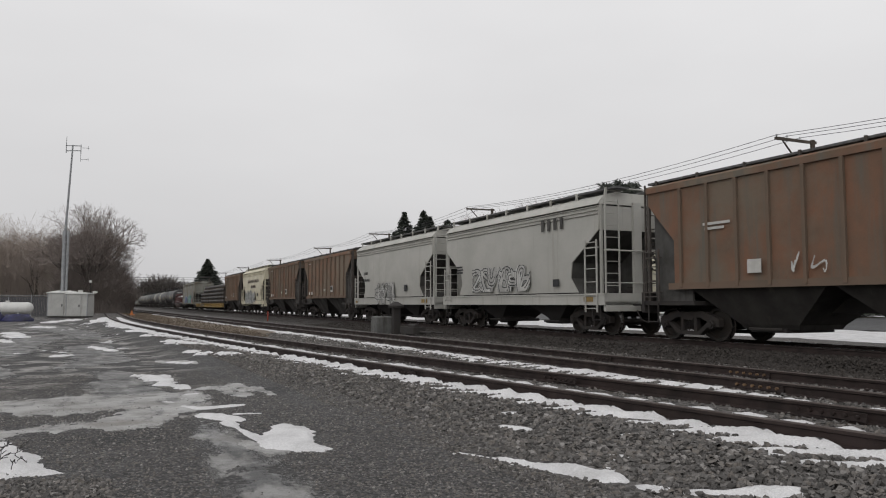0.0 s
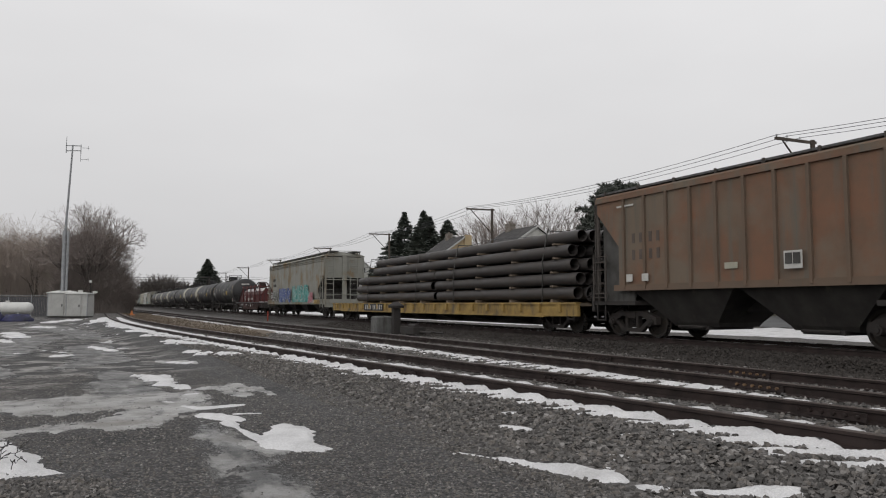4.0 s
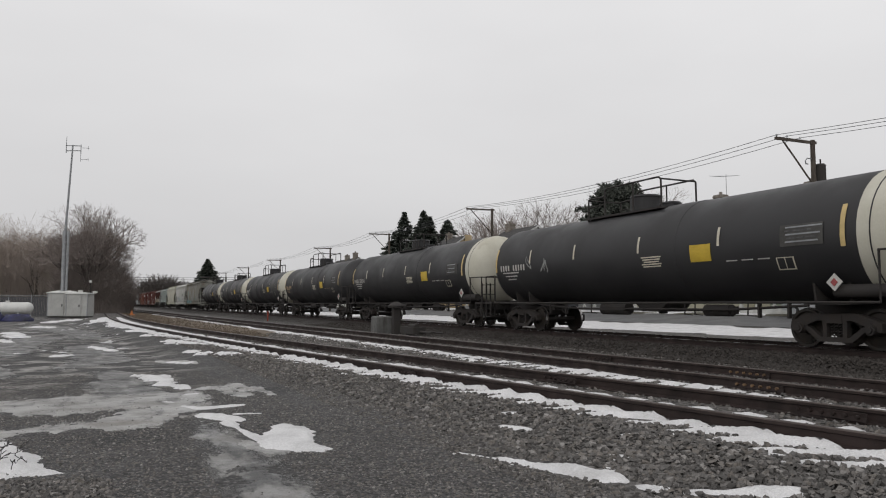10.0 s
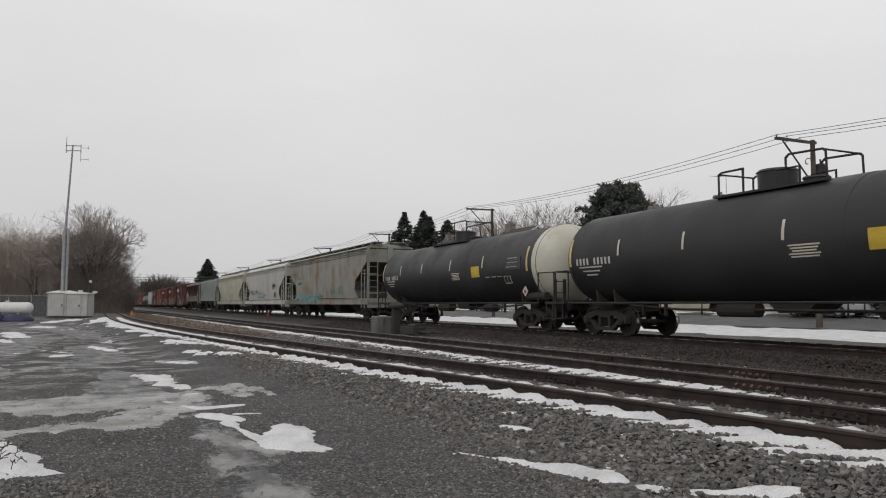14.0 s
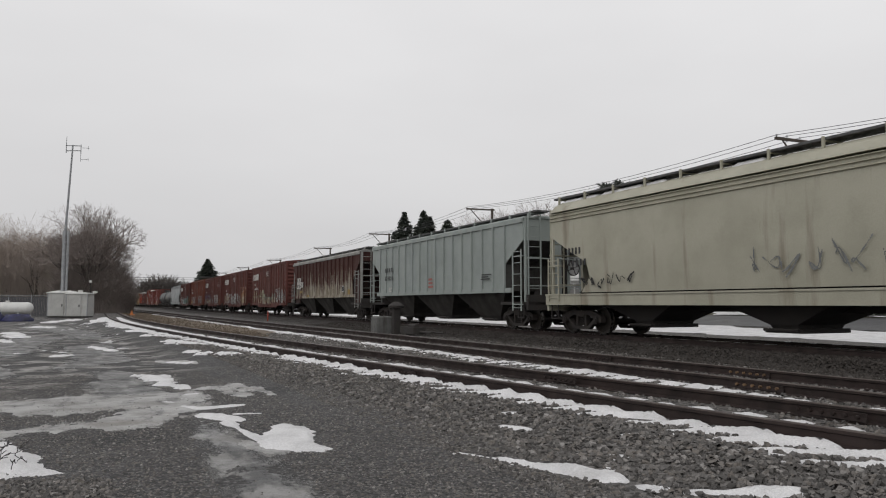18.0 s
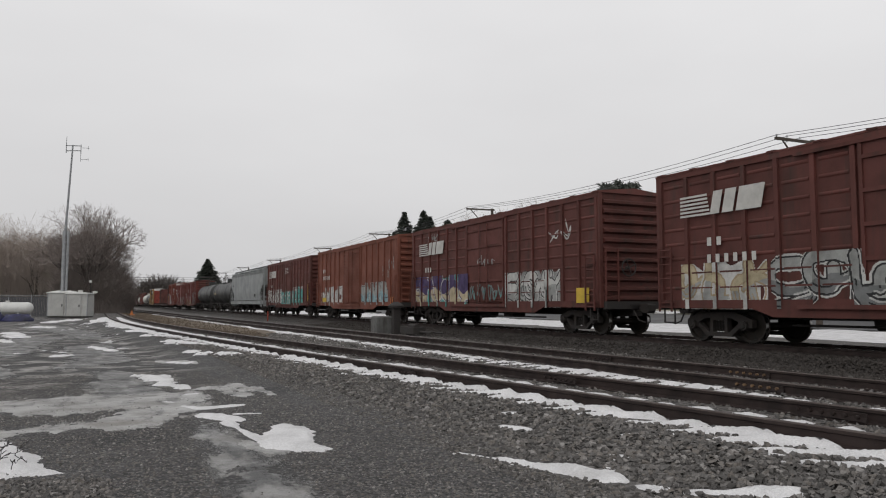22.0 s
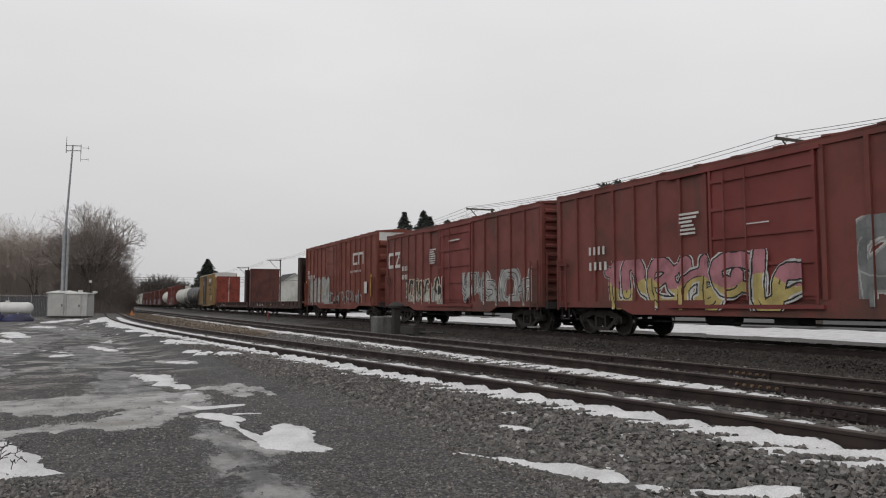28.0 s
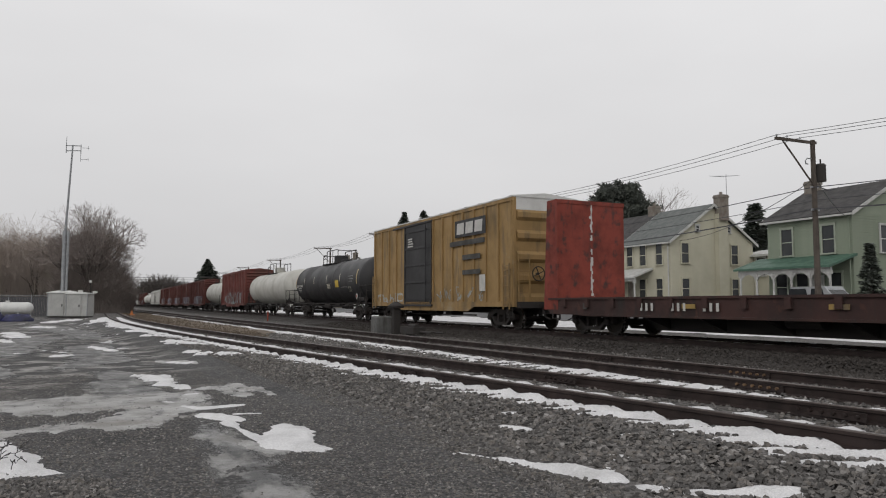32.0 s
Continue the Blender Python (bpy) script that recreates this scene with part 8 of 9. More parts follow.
# green house
gh = gabled(30.1, 36.4, 42, 8.4, BASE, 7.15, 9.35, M_GREEN_SIDE, M_SHINGLE, "pale green sided house with a dark roof and an arcaded porch", chimney=[(-5.9, 4.2, 0.4, 10.2)])
board = Shape().prism_x([(-0.03, 0), (0, 0), (0, 0.17), (-0.008, 0.17)], -6.3, 0).mesh("siding_board", M_GREEN_SIDE)
for i in range(36):
    part("siding_board", board, None, gh, at=(0, 0, 0.1 + i * 0.172))
end_board = Shape().box(0, 0.02, 0, 8.4, 0, 0.15).mesh("siding_board", M_GREEN_SIDE)
for i in range(36):
    part("siding_board", end_board, None, gh, at=(0, 0, 0.1 + i * 0.172))
for x in (-4.7, -1.6):
    window(gh, (x, -0.05, 4.75), 0.85, 1.75, M_GREEN_TRIM)
for x in (-5.2, -3.6, -1.2):
    window(gh, (x, -0.05, 1.75), 0.85, 1.7, M_GREEN_TRIM)
part("front_door", Shape().box(-2.9, -2.0, -0.06, 0.02, 0.4, 2.5), M_TRIM, gh)
porch(gh, -6.9, 0.1, 2.2, 0.4, 2.85, 6, M_GREEN_ROOF, True)
part("downpipe", Shape().path([(-0.15, -0.25, 6.2), (-0.15, -0.1, 5.8), (-0.15, -0.1, 0.3)], 0.05), M_GREEN_SIDE, gh)
window(gh, (0.06, 3.0, 4.75), 0.85, 1.7, face="end")
# long double house: cream nearer half, grey farther half
ch = gabled(46.0, 52.0, 42, 9.2, BASE, 6.63, 9.7, M_CREAM, M_SHINGLE_LIGHT, "cream stuccoed half of a double house with a wide gable", chimney=[(0.3, 5.35, 0.42, 10.6)])
part("chimney_breast", Shape().box(0.0, 0.45, 4.85, 5.9, 0, 8.2), M_CREAM, ch)
for x in (-1.3, -3.3, -5.0):
    window(ch, (x, -0.03, 4.75), 0.75, 1.7, M_CREAM)
for x in (-1.3, -3.4):
    window(ch, (x, -0.03, 1.85), 0.75, 1.7, M_CREAM)
part("front_door", Shape().box(-5.3, -4.4, -0.06, 0.02, 0.35, 2.5), M_BRICKWORK, ch)
for y in (1.5, 7.0):
    window(ch, (0.03, y, 4.8), 0.75, 1.6, M_CREAM, "end")
    window(ch, (0.03, y, 1.9), 0.75, 1.6, M_CREAM, "end")
for y in (2.9, 6.4):
    window(ch, (0.03, y, 6.9), 0.32, 0.45, face="end")
porch(ch, -6.0, -2.3, 1.8, 0.35, 2.75, 3, M_TRIM)
part("downpipe", Shape().tube((-0.2, -0.1, 0.3), (-0.2, -0.1, 5.7), 0.05), M_TRIM, ch)
aer = thing("television_aerial", placed(45.6, 47.9, 9.0), "thin metal television aerial beside a chimney", "aerial")
part("mast", Shape().tube((0, 0, -2.0), (0, 0, 3.4), 0.025, n=5), M_STEEL, aer)
part("boom", Shape().tube((-1.0, -0.25, 3.35), (1.0, 0.25, 3.15), 0.02, n=4), M_STEEL, aer)
for i in range(8):
    x = -0.95 + 0.27 * i
    part("element", Shape().tube((x - 0.1, -0.6 + 0.06 * i + x * 0.25, 3.25 - x * 0.1), (x + 0.1, 0.6 - 0.05 * i + x * 0.25, 3.25 - x * 0.1), 0.012, n=4), M_STEEL, aer)
dh = gabled(52.03, 58.2, 42, 9.2, BASE, 6.6, 9.65, M_GREYSIDE, M_SHINGLE, "grey sided half of a double house with white porch posts", chimney=[(-1.0, 4.6, 0.4, 10.5)])
for x in (-1.2, -3.2, -5.2):
    window(dh, (x, -0.03, 4.75), 0.8, 1.7)
    window(dh, (x, -0.03, 1.85), 0.8, 1.7)
porch(dh, -6.3, -0.1, 1.9, 0.35, 2.75, 5, M_TRIM)
# annex of the cream house behind
ax = gabled(44.0, 47.0, 51.3, 5.0, BASE, 5.6, 6.1, M_CREAM, M_TRIM, "low cream annex with a flat roof edge")
window(ax, (-1.2, -0.03, 3.8), 0.9, 1.5), window(ax, (0.03, 1.5, 3.8), 0.9, 1.5, face="end")
# white gabled house
wh = gabled(72.9, 80.0, 42, 8.7, BASE, 7.75, 10.5, M_WHITE_STUCCO, M_SHINGLE, "white stuccoed house with a plain gable and grey front", chimney=[(-6.0, 4.3, 0.45, 11.4)])
part("front_cladding", Shape().box(-7.1, 0, -0.03, 0.0, 0.0, 6.7), M_GREYSIDE, wh)
for y in (2.9, 6.1):
    window(wh, (0.03, y, 7.05), 0.55, 0.9, face="end")
window(wh, (0.03, 7.0, 1.9), 0.9, 1.5, face="end")
for x in (-1.3, -3.4, -5.6):
    window(wh, (x, -0.06, 5.1), 0.8, 1.8)
    window(wh, (x, -0.06, 1.9), 0.8, 1.8)
porch(wh, -7.1, 0.0, 2.2, 0.4, 3.0, 5, M_SHINGLE)
wx = gabled(72.0, 76.0, 50.9, 6.0, BASE, 6.9, 7.6, M_GREYSIDE, M_SHINGLE, "grey rear wing with a white door")
part("door", Shape().box(0.0, 0.05, 2.0, 3.0, 0, 2.1), M_TRIM, wx)
# tan house
th = gabled(90.9, 97.5, 42, 6.6, BASE, 7.9, 10.8, M_TAN, M_SHINGLE, "tan stuccoed house with a grey roof", ridge_at=0.62, chimney=[(-5.0, 4.0, 0.4, 11.6)])
part("chimney_breast", Shape().box(0.0, 0.4, 3.9, 4.9, 0, 10.2), M_TAN, th)
for x in (-1.3, -4.6):
    window(th, (x, -0.03, 5.2), 0.8, 1.7), window(th, (x, -0.03, 1.9), 0.8, 1.7)
porch(th, -6.6, 0, 2.0, 0.4, 3.0, 5, M_SHINGLE)
# far grey-white house
fh = gabled(132.0, 146.0, 42, 4.9, BASE, 8.1, 10.1, M_WHITE_STUCCO, M_SHINGLE, "plain off-white house with small windows", chimney=[(-2.0, 2.4, 0.4, 11.2), (-7, 2.4, 0.4, 11.0)])
window(fh, (0.03, 1.6, 7.0), 0.6, 0.9, face="end"), window(fh, (0.03, 3.4, 7.0), 0.6, 0.9, face="end")
for i in range(6):
    window(fh, (-1.3 - 2.2 * i, -0.03, 5.3), 0.8, 1.6), window(fh, (-1.3 - 2.2 * i, -0.03, 2.0), 0.8, 1.6)
gr = gabled(196, 210, 44, 8, BASE, 6.8, 9.6, M_WHITE_STUCCO, M_SHINGLE, "far pale house behind the trees")
for i in range(5):
    window(gr, (-1.5 - 2.6 * i, -0.03, 4.9), 0.8, 1.5)


# ---------------------------------------------------------------- utility poles and wires
POLES = (-8.4, 26.4, 61.2, 88.6, 115.4, 151.1, 187.0, 222.0, 258.0)


def pole_top(s):
    return 9.0 if s < 0 else 9.95 if s < 30 else 10.4


def utility_pole(s, transformer):
    TOP = pole_top(s)
    lean = random.Random(s).uniform(-0.8, 0.8)
    po = thing("utility_pole", placed(s, 34.0, 0.12) @ pose(0, 0, 0, lean, lean * 0.6, 0), "weathered wooden utility pole with a braced one-sided crossarm", "utility pole", "utility poles")
    part("shaft", Shape().tube((0, 0, 0), (0, 0, TOP), 0.17, 0.12, 12), M_WOODPOLE, po, soft=50)
    part("crossarm", Shape().box(-0.06, 0.06, -2.75, 0.25, TOP - 0.2, TOP - 0.06), M_WOODPOLE, po)
    part("brace", Shape().tube((0.05, -2.3, TOP - 0.2), (0.05, -0.1, TOP - 2.4), 0.045, n=6), M_WOODPOLE, po)
    for y in (-2.65, -1.9, -0.95):
        ins = part("insulator", Shape().tube((0, y, TOP - 0.06), (0, y, TOP + 0.06), 0.02, n=6).tube((0, y, TOP), (0, y, TOP + 0.08), 0.055, 0.04, 8), M_STEEL, po)
    part("cable_bracket", Shape().box(-0.05, 0.05, -0.25, 0.3, 6.2, 6.3).box(-0.05, 0.05, -0.25, 0.3, 7.4, 7.48), M_STEEL, po)
    if transformer:
        part("transformer", Shape().tube((0.1, 0.42, TOP - 2.2), (0.1, 0.42, TOP - 1.35), 0.26, 0.26, 16).tube((0.1, 0.42, TOP - 1.35), (0.1, 0.42, TOP - 1.25), 0.28, 0.2, 16).tube((0.1, 0.42, TOP - 1.25), (0.1, 0.42, TOP - 1.0), 0.04, n=6), M_UNDER, po, "grey can transformer")
        part("street_lamp_arm", Shape().path([(0, -0.1, TOP - 1.0), (0, -0.45, TOP - 1.0), (0, -0.6, TOP - 1.15), (0, -0.55, TOP - 1.3), (0, -0.4, TOP - 1.3)], 0.03), M_STEEL, po)
        part("cable_loop", Shape().path([(0, 0.15, TOP - 2.4), (-0.2, 0.8, TOP - 2.45), (-0.1, 1.3, TOP - 2.6), (0, 1.9, TOP - 2.4)], 0.03), M_WIRE, po)


for s in POLES[1:]:
    utility_pole(s, s < 30)
utility_pole(POLES[0], False)


def wire(a, b, sag, r, label="overhead wire between utility poles"):
    pts = []
    for i in range(13):
        t = i / 12
        p = a.lerp(b, t)
        p.z -= sag * 4 * t * (1 - t)
        pts.append(p)
    sh = Shape().path(pts, r, 4)
    solid("overhead_wire", sh, M_WIRE, label, "wire", group="overhead wires")


for a, b in zip(POLES, POLES[1:]):
    for dp in (-2.65, -1.9, -0.95):
        wire(world_at(a, 34 + dp, pole_top(a) + 0.17), world_at(b, 34 + dp, pole_top(b) + 0.17), 0.55, 0.016)
    wire(world_at(a, 33.8, 7.55), world_at(b, 33.8, 7.55), 0.5, 0.025, "thick overhead cable between utility poles")
    wire(world_at(a, 33.8, 6.4), world_at(b, 33.8, 6.4), 0.6, 0.04, "thick overhead cable between utility poles")
    wire(world_at(a, 34.2, 6.9), world_at(b, 34.2, 6.9), 0.4, 0.02, "thick overhead cable between utility poles")
wire(world_at(26.4, 34, 8.3), world_at(30.5, 42, 6.9), 0.3, 0.02, "service drop from a pole to a house")
wire(world_at(26.4, 34, 8.0), world_at(46, 43, 6.6), 0.6, 0.02, "service drop from a pole to a house")
for z in (12.2, 11.4, 10.2):
    wire(world_at(300, -40, z), world_at(300, 60, z), 0.8, 0.07, "wire that crosses the tracks far off")


# ---------------------------------------------------------------- trees
M_BARK = surface("grey_brown_bark", (0.095, 0.08, 0.071), (0.072, 0.061, 0.055), 2.0, 0.95, bump=0.4)
M_TWIG = surface("bare_twigs", (0.26, 0.222, 0.203), (0.215, 0.185, 0.17), 1.0, 0.95, bump=0)
M_TWIG_PALE = surface("pale_bare_twigs", (0.45, 0.39, 0.345), (0.38, 0.33, 0.295), 1.0, 0.95, bump=0)
M_TWIG_FAR = surface("far_bare_twigs", (0.13, 0.115, 0.105), (0.105, 0.095, 0.09), 0.2, 0.95, bump=0)
M_NEEDLE = surface("dark_spruce_needles", (0.12, 0.135, 0.115), (0.15, 0.165, 0.14), 1.5, 0.9, bump=0)
M_NEEDLE_B = surface("dark_pine_needles", (0.066, 0.074, 0.064), (0.09, 0.098, 0.082), 1.5, 0.9, bump=0)


def bare_tree(m, height, spread, seed, label, twig_m=None, depth=6, splits=3, trunk=None, limb=0.55):
    """Trunk and limbs in one part, the fine twigs of the crown in another."""
    rng = random.Random(seed)
    wood, twig = Shape(), Shape()

    def grow(p, d, length, r, level):
        end = p + d * length
        if level <= 2:
            mid = p + d * length * 0.5 + Vector((rng.uniform(-1, 1), rng.uniform(-1, 1), 0)) * length * 0.06
            wood.tube(p, mid, r, r * 0.85, 6 if level else 9)
            wood.tube(mid, end, r * 0.85, r * 0.68, 6 if level else 9)
        else:
            twig.tube(p, end, r, r * 0.55, 3)
        if level >= depth:
            return
        n = splits if level else splits + 2
        for i in range(n):
            ang = rng.uniform(0.25, 0.75) * (1.15 if level else 0.9) * spread
            az = 2 * math.pi * (i + rng.uniform(-0.3, 0.3)) / n
            u = d.orthogonal().normalized()
            w = d.cross(u)
            nd = (d * math.cos(ang) + (u * math.cos(az) + w * math.sin(az)) * math.sin(ang) + Vector((0, 0, 0.12))).normalized()
            start = p + d * length * (rng.uniform(0.55, 1.0) if level else rng.uniform(0.6, 1.0))
            grow(start, nd, length * rng.uniform(0.6, 0.82), max(r * limb, 0.012), level + 1)
    grow(Vector((0, 0, 0)), Vector((0, 0, 1)), height * 0.3, trunk or height * 0.022, 0)
    tr = thing("bare_tree", m, label, "tree", "bare trees")
    part("trunk", wood, M_BARK, tr, soft=50)
    part("crown", twig, twig_m or M_TWIG, tr)
    return tr


def conifer(m, height, radius, seed, label, pine=False, start=0.08, size=1.0):
    """Trunk, whorls of boughs, and many small sprays of needles."""
    rng = random.Random(seed)
    wood, leaf = Shape(), Shape()
    wood.tube((0, 0, 0), (0, 0, height * 0.97), height * 0.018, 0.02, 8)
    levels = max(26, int(height * (3.2 if not pine else 2.6)))
    for k in range(levels):
        f = start + (1 - start) * (k + rng.random() * 0.5) / levels
        z = height * f
        reach = radius * ((1 - f) ** 0.9 if not pine else max(0.18, math.sin(math.pi * min(1, (1 - f) * 0.85 + 0.12)))) * rng.uniform(0.75, 1.15)
        for i in range(9):
            a = 2 * math.pi * (i + rng.random()) / 9
            rr = reach * rng.uniform(0.7, 1.1)
            tip = Vector((math.cos(a) * rr, math.sin(a) * rr, z + (rr * (0.25 if pine else -0.12)) + rng.uniform(-0.35, 0.35)))
            root = Vector((0, 0, z))
            wood.tube(root, tip, 0.035, 0.012, 3)
            n = max(4, int(rr * (7 if pine else 8)))
            for j in range(n):
                t = 0.25 + 0.8 * (j + rng.random()) / n
                c0 = root.lerp(tip, t)
                if pine:
                    c0 = root.lerp(tip, 0.35 + 0.7 * (j + rng.random()) / n) + Vector((rng.gauss(0, 0.22), rng.gauss(0, 0.22), rng.gauss(0, 0.16)))
                    for q in range(8):
                        d = Vector((rng.gauss(0, 1), rng.gauss(0, 1), rng.gauss(0.35, 0.8))).normalized()
                        sd = d.orthogonal().normalized() * 0.09
                        e = c0 + d * rng.uniform(0.3, 0.6)
                        leaf.add([c0 - sd, c0 + sd, e + sd * 0.4, e - sd * 0.4], [(0, 1, 2, 3)])
                    continue
                for q in range(5):
                    b = a + rng.uniform(-1.1, 1.1)
                    ln = size * rng.uniform(0.35, 0.75) * (0.55 + 0.07 * rr)
                    d = Vector((math.cos(b), math.sin(b), rng.uniform(-0.45, 0.25) + (0.35 if pine else 0)))
                    sd = Vector((-math.sin(b), math.cos(b), rng.uniform(-0.6, 0.6))) * ln * 0.3
                    e = c0 + d * ln
                    leaf.add([c0 - sd, c0 + sd, e + sd * 0.3, e - sd * 0.3], [(0, 1, 2, 3)])
    tr = thing("conifer", m, label, "tree", "conifers")
    part("trunk", wood, M_BARK, tr)
    part("crown", leaf, M_NEEDLE_B if pine else M_NEEDLE, tr)
    return tr


def yard(x, depth, z=0.0, turn=0.0):
    """A place in the yard's far end, by its bearing in plan."""
    return pose(x, depth, z, 0, 0, turn)


big = bare_tree(yard(-48.2, 100), 16.0, 0.95, 4, "large spreading bare tree with a dense dark crown", depth=7, splits=3, trunk=0.46, limb=0.6)
copy_thing(big, yard(-48.4, 104, 0, 300))
big2 = bare_tree(yard(-52.0, 102), 16.0, 1.12, 12, "large spreading bare tree with a dense dark crown", depth=7, splits=3, trunk=0.4)
copy_thing(big, yard(-55.0, 111, 0, 230))
tall = bare_tree(yard(-60, 108), 13.0, 0.75, 9, "slender bare tree in a pale thicket", M_TWIG_PALE, depth=7, splits=3, trunk=0.2)
for i, (x, y) in enumerate(((-66, 112), (-56.5, 114), (-71, 108), (-63, 120), (-76, 118), (-68, 125), (-81, 112), (-58, 124))):
    copy_thing(tall, yard(x, y, 0, 47 * i))


def thicket(name, centre, size, count, seed, material, label, lift=0.0, fat=1.0):
    """Brush that nobody could count: many thin stems leaning up and out."""
    rng = random.Random(seed)
    sh = Shape()
    for _ in range(count):
        x, y = rng.uniform(-1, 1), rng.uniform(-1, 1)
        top = size[2] * math.sqrt(max(0.05, 1 - 0.85 * x * x)) * rng.uniform(0.55, 1.0)
        a = Vector((centre[0] + x * size[0], centre[1] + y * size[1], centre[2] + lift))
        b = a + Vector((rng.uniform(-1, 1) * 0.8, rng.uniform(-1, 1) * 0.5, top * 0.6))
        sh.tube(a, b, 0.03 * fat, 0.02 * fat, 3)
        for _ in range(5):
            q = a.lerp(b, rng.uniform(0.3, 1))
            e = q + Vector((rng.uniform(-1, 1), rng.uniform(-1, 1), rng.uniform(0.3, 1.2))) * top * 0.28
            sh.tube(q, e, 0.016 * fat, 0.008 * fat, 3)
            for _ in range(2):
                g = q.lerp(e, rng.uniform(0.4, 1))
                sh.tube(g, g + Vector((rng.uniform(-1, 1), rng.uniform(-1, 1), rng.uniform(0.1, 1))) * 0.8, 0.01 * fat, 0.006 * fat, 3)
    ob = solid(name, sh, material, label, "thicket", "stuff")
    return ob


thicket("brush", (-48.6, 103, 0), (4.3, 3.0, 11.3), 2500, 1, M_TWIG, "brown leafless brush below a tall tree", fat=1.2)
thicket("brush", (-66, 112, 0), (15, 5, 18.5), 2100, 2, M_TWIG_PALE, "pale brown leafless thicket behind a fence", fat=1.2)
thicket("far_woods", (-134, 352, 0), (14, 8, 18), 1700, 3, M_TWIG_FAR, "dim grey woods beside the far tracks", fat=10.0)
thicket("far_woods", (-110, 330, 0), (10, 8, 12.5), 700, 6, M_TWIG_FAR, "dim grey woods beside the far tracks", fat=9.0)
thicket("far_woods", (-200, 470, 0), (14, 8, 12), 500, 7, M_TWIG_FAR, "dim grey woods beside the far tracks", fat=8.0)

at_track = lambda s, p, z=BASE: placed(s, p, z)
conifer(at_track(123, 50), 17.3, 6.2, 21, "dark pointed spruce behind the houses", size=1.25)
conifer(at_track(115.5, 50.5), 16.7, 6.2, 22, "dark pointed spruce behind the houses", size=1.25)
conifer(at_track(119.0, 52), 16.0, 8.5, 23, "dark broad spruce behind the houses", size=1.4)
conifer(at_track(112.0, 50), 15.4, 6.0, 24, "dark broad spruce behind the houses", size=1.3)
conifer(at_track(127.5, 50), 14.0, 7.5, 25, "dark broad spruce behind the houses", size=1.4)
conifer(at_track(109.0, 52), 14.4, 7.0, 20, "dark broad spruce behind the houses", size=1.4)
conifer(at_track(77.3, 62), 15.7, 5.0, 26, "ragged dark pine with a broad rounded crown", True, 0.35, 0.62)
conifer(at_track(53.5, 60), 10.8, 4.4, 27, "dark spruce between two houses", size=1.5)
conifer(at_track(309, 40, 0.5), 19.0, 10.5, 28, "dark spruce far along the line", start=0.25, size=1.7)
conifer(placed(27.3, 39.5, 0.7), 4.1, 1.0, 29, "narrow dark cypress before a green house", False, 0.0, 0.75)
bt = bare_tree(at_track(112, 62), 20.5, 0.85, 31, "bare tree behind dark spruces", M_TWIG, depth=6)
for i, (s, p) in enumerate(((104, 64), (122, 68), (98, 66), (91, 70), (84, 72))):
    copy_thing(bt, placed(s, p, BASE, 70 * i))
bt2 = bare_tree(at_track(66, 54), 9.5, 1.0, 33, "small bare tree beside a white house", M_TWIG, depth=6)
copy_thing(bt2, placed(290, 46, 0.3, 40))
bu = bare_tree(at_track(87.5, 38.5), 4.6, 1.2, 35, "low bare ornamental tree before a tan house", M_TWIG, depth=6, trunk=0.1)


# ---------------------------------------------------------------- parked cars
M_CARPAINT = {k: surface(k + "_car_paint", c, tuple(q * 0.9 for q in c), 1.0, 0.25, grain_amount=0.03, bump=0) for k, c in {"silver": (0.35, 0.36, 0.37), "white": (0.66, 0.66, 0.66), "dark": (0.05, 0.052, 0.058)}.items()}
M_TYRE = surface("tyre_rubber", (0.02, 0.02, 0.02), (0.03, 0.03, 0.03), 5, 0.9, bump=0.1)
M_LAMP_RED = paint("red_lens", (0.35, 0.02, 0.02), 0.2)


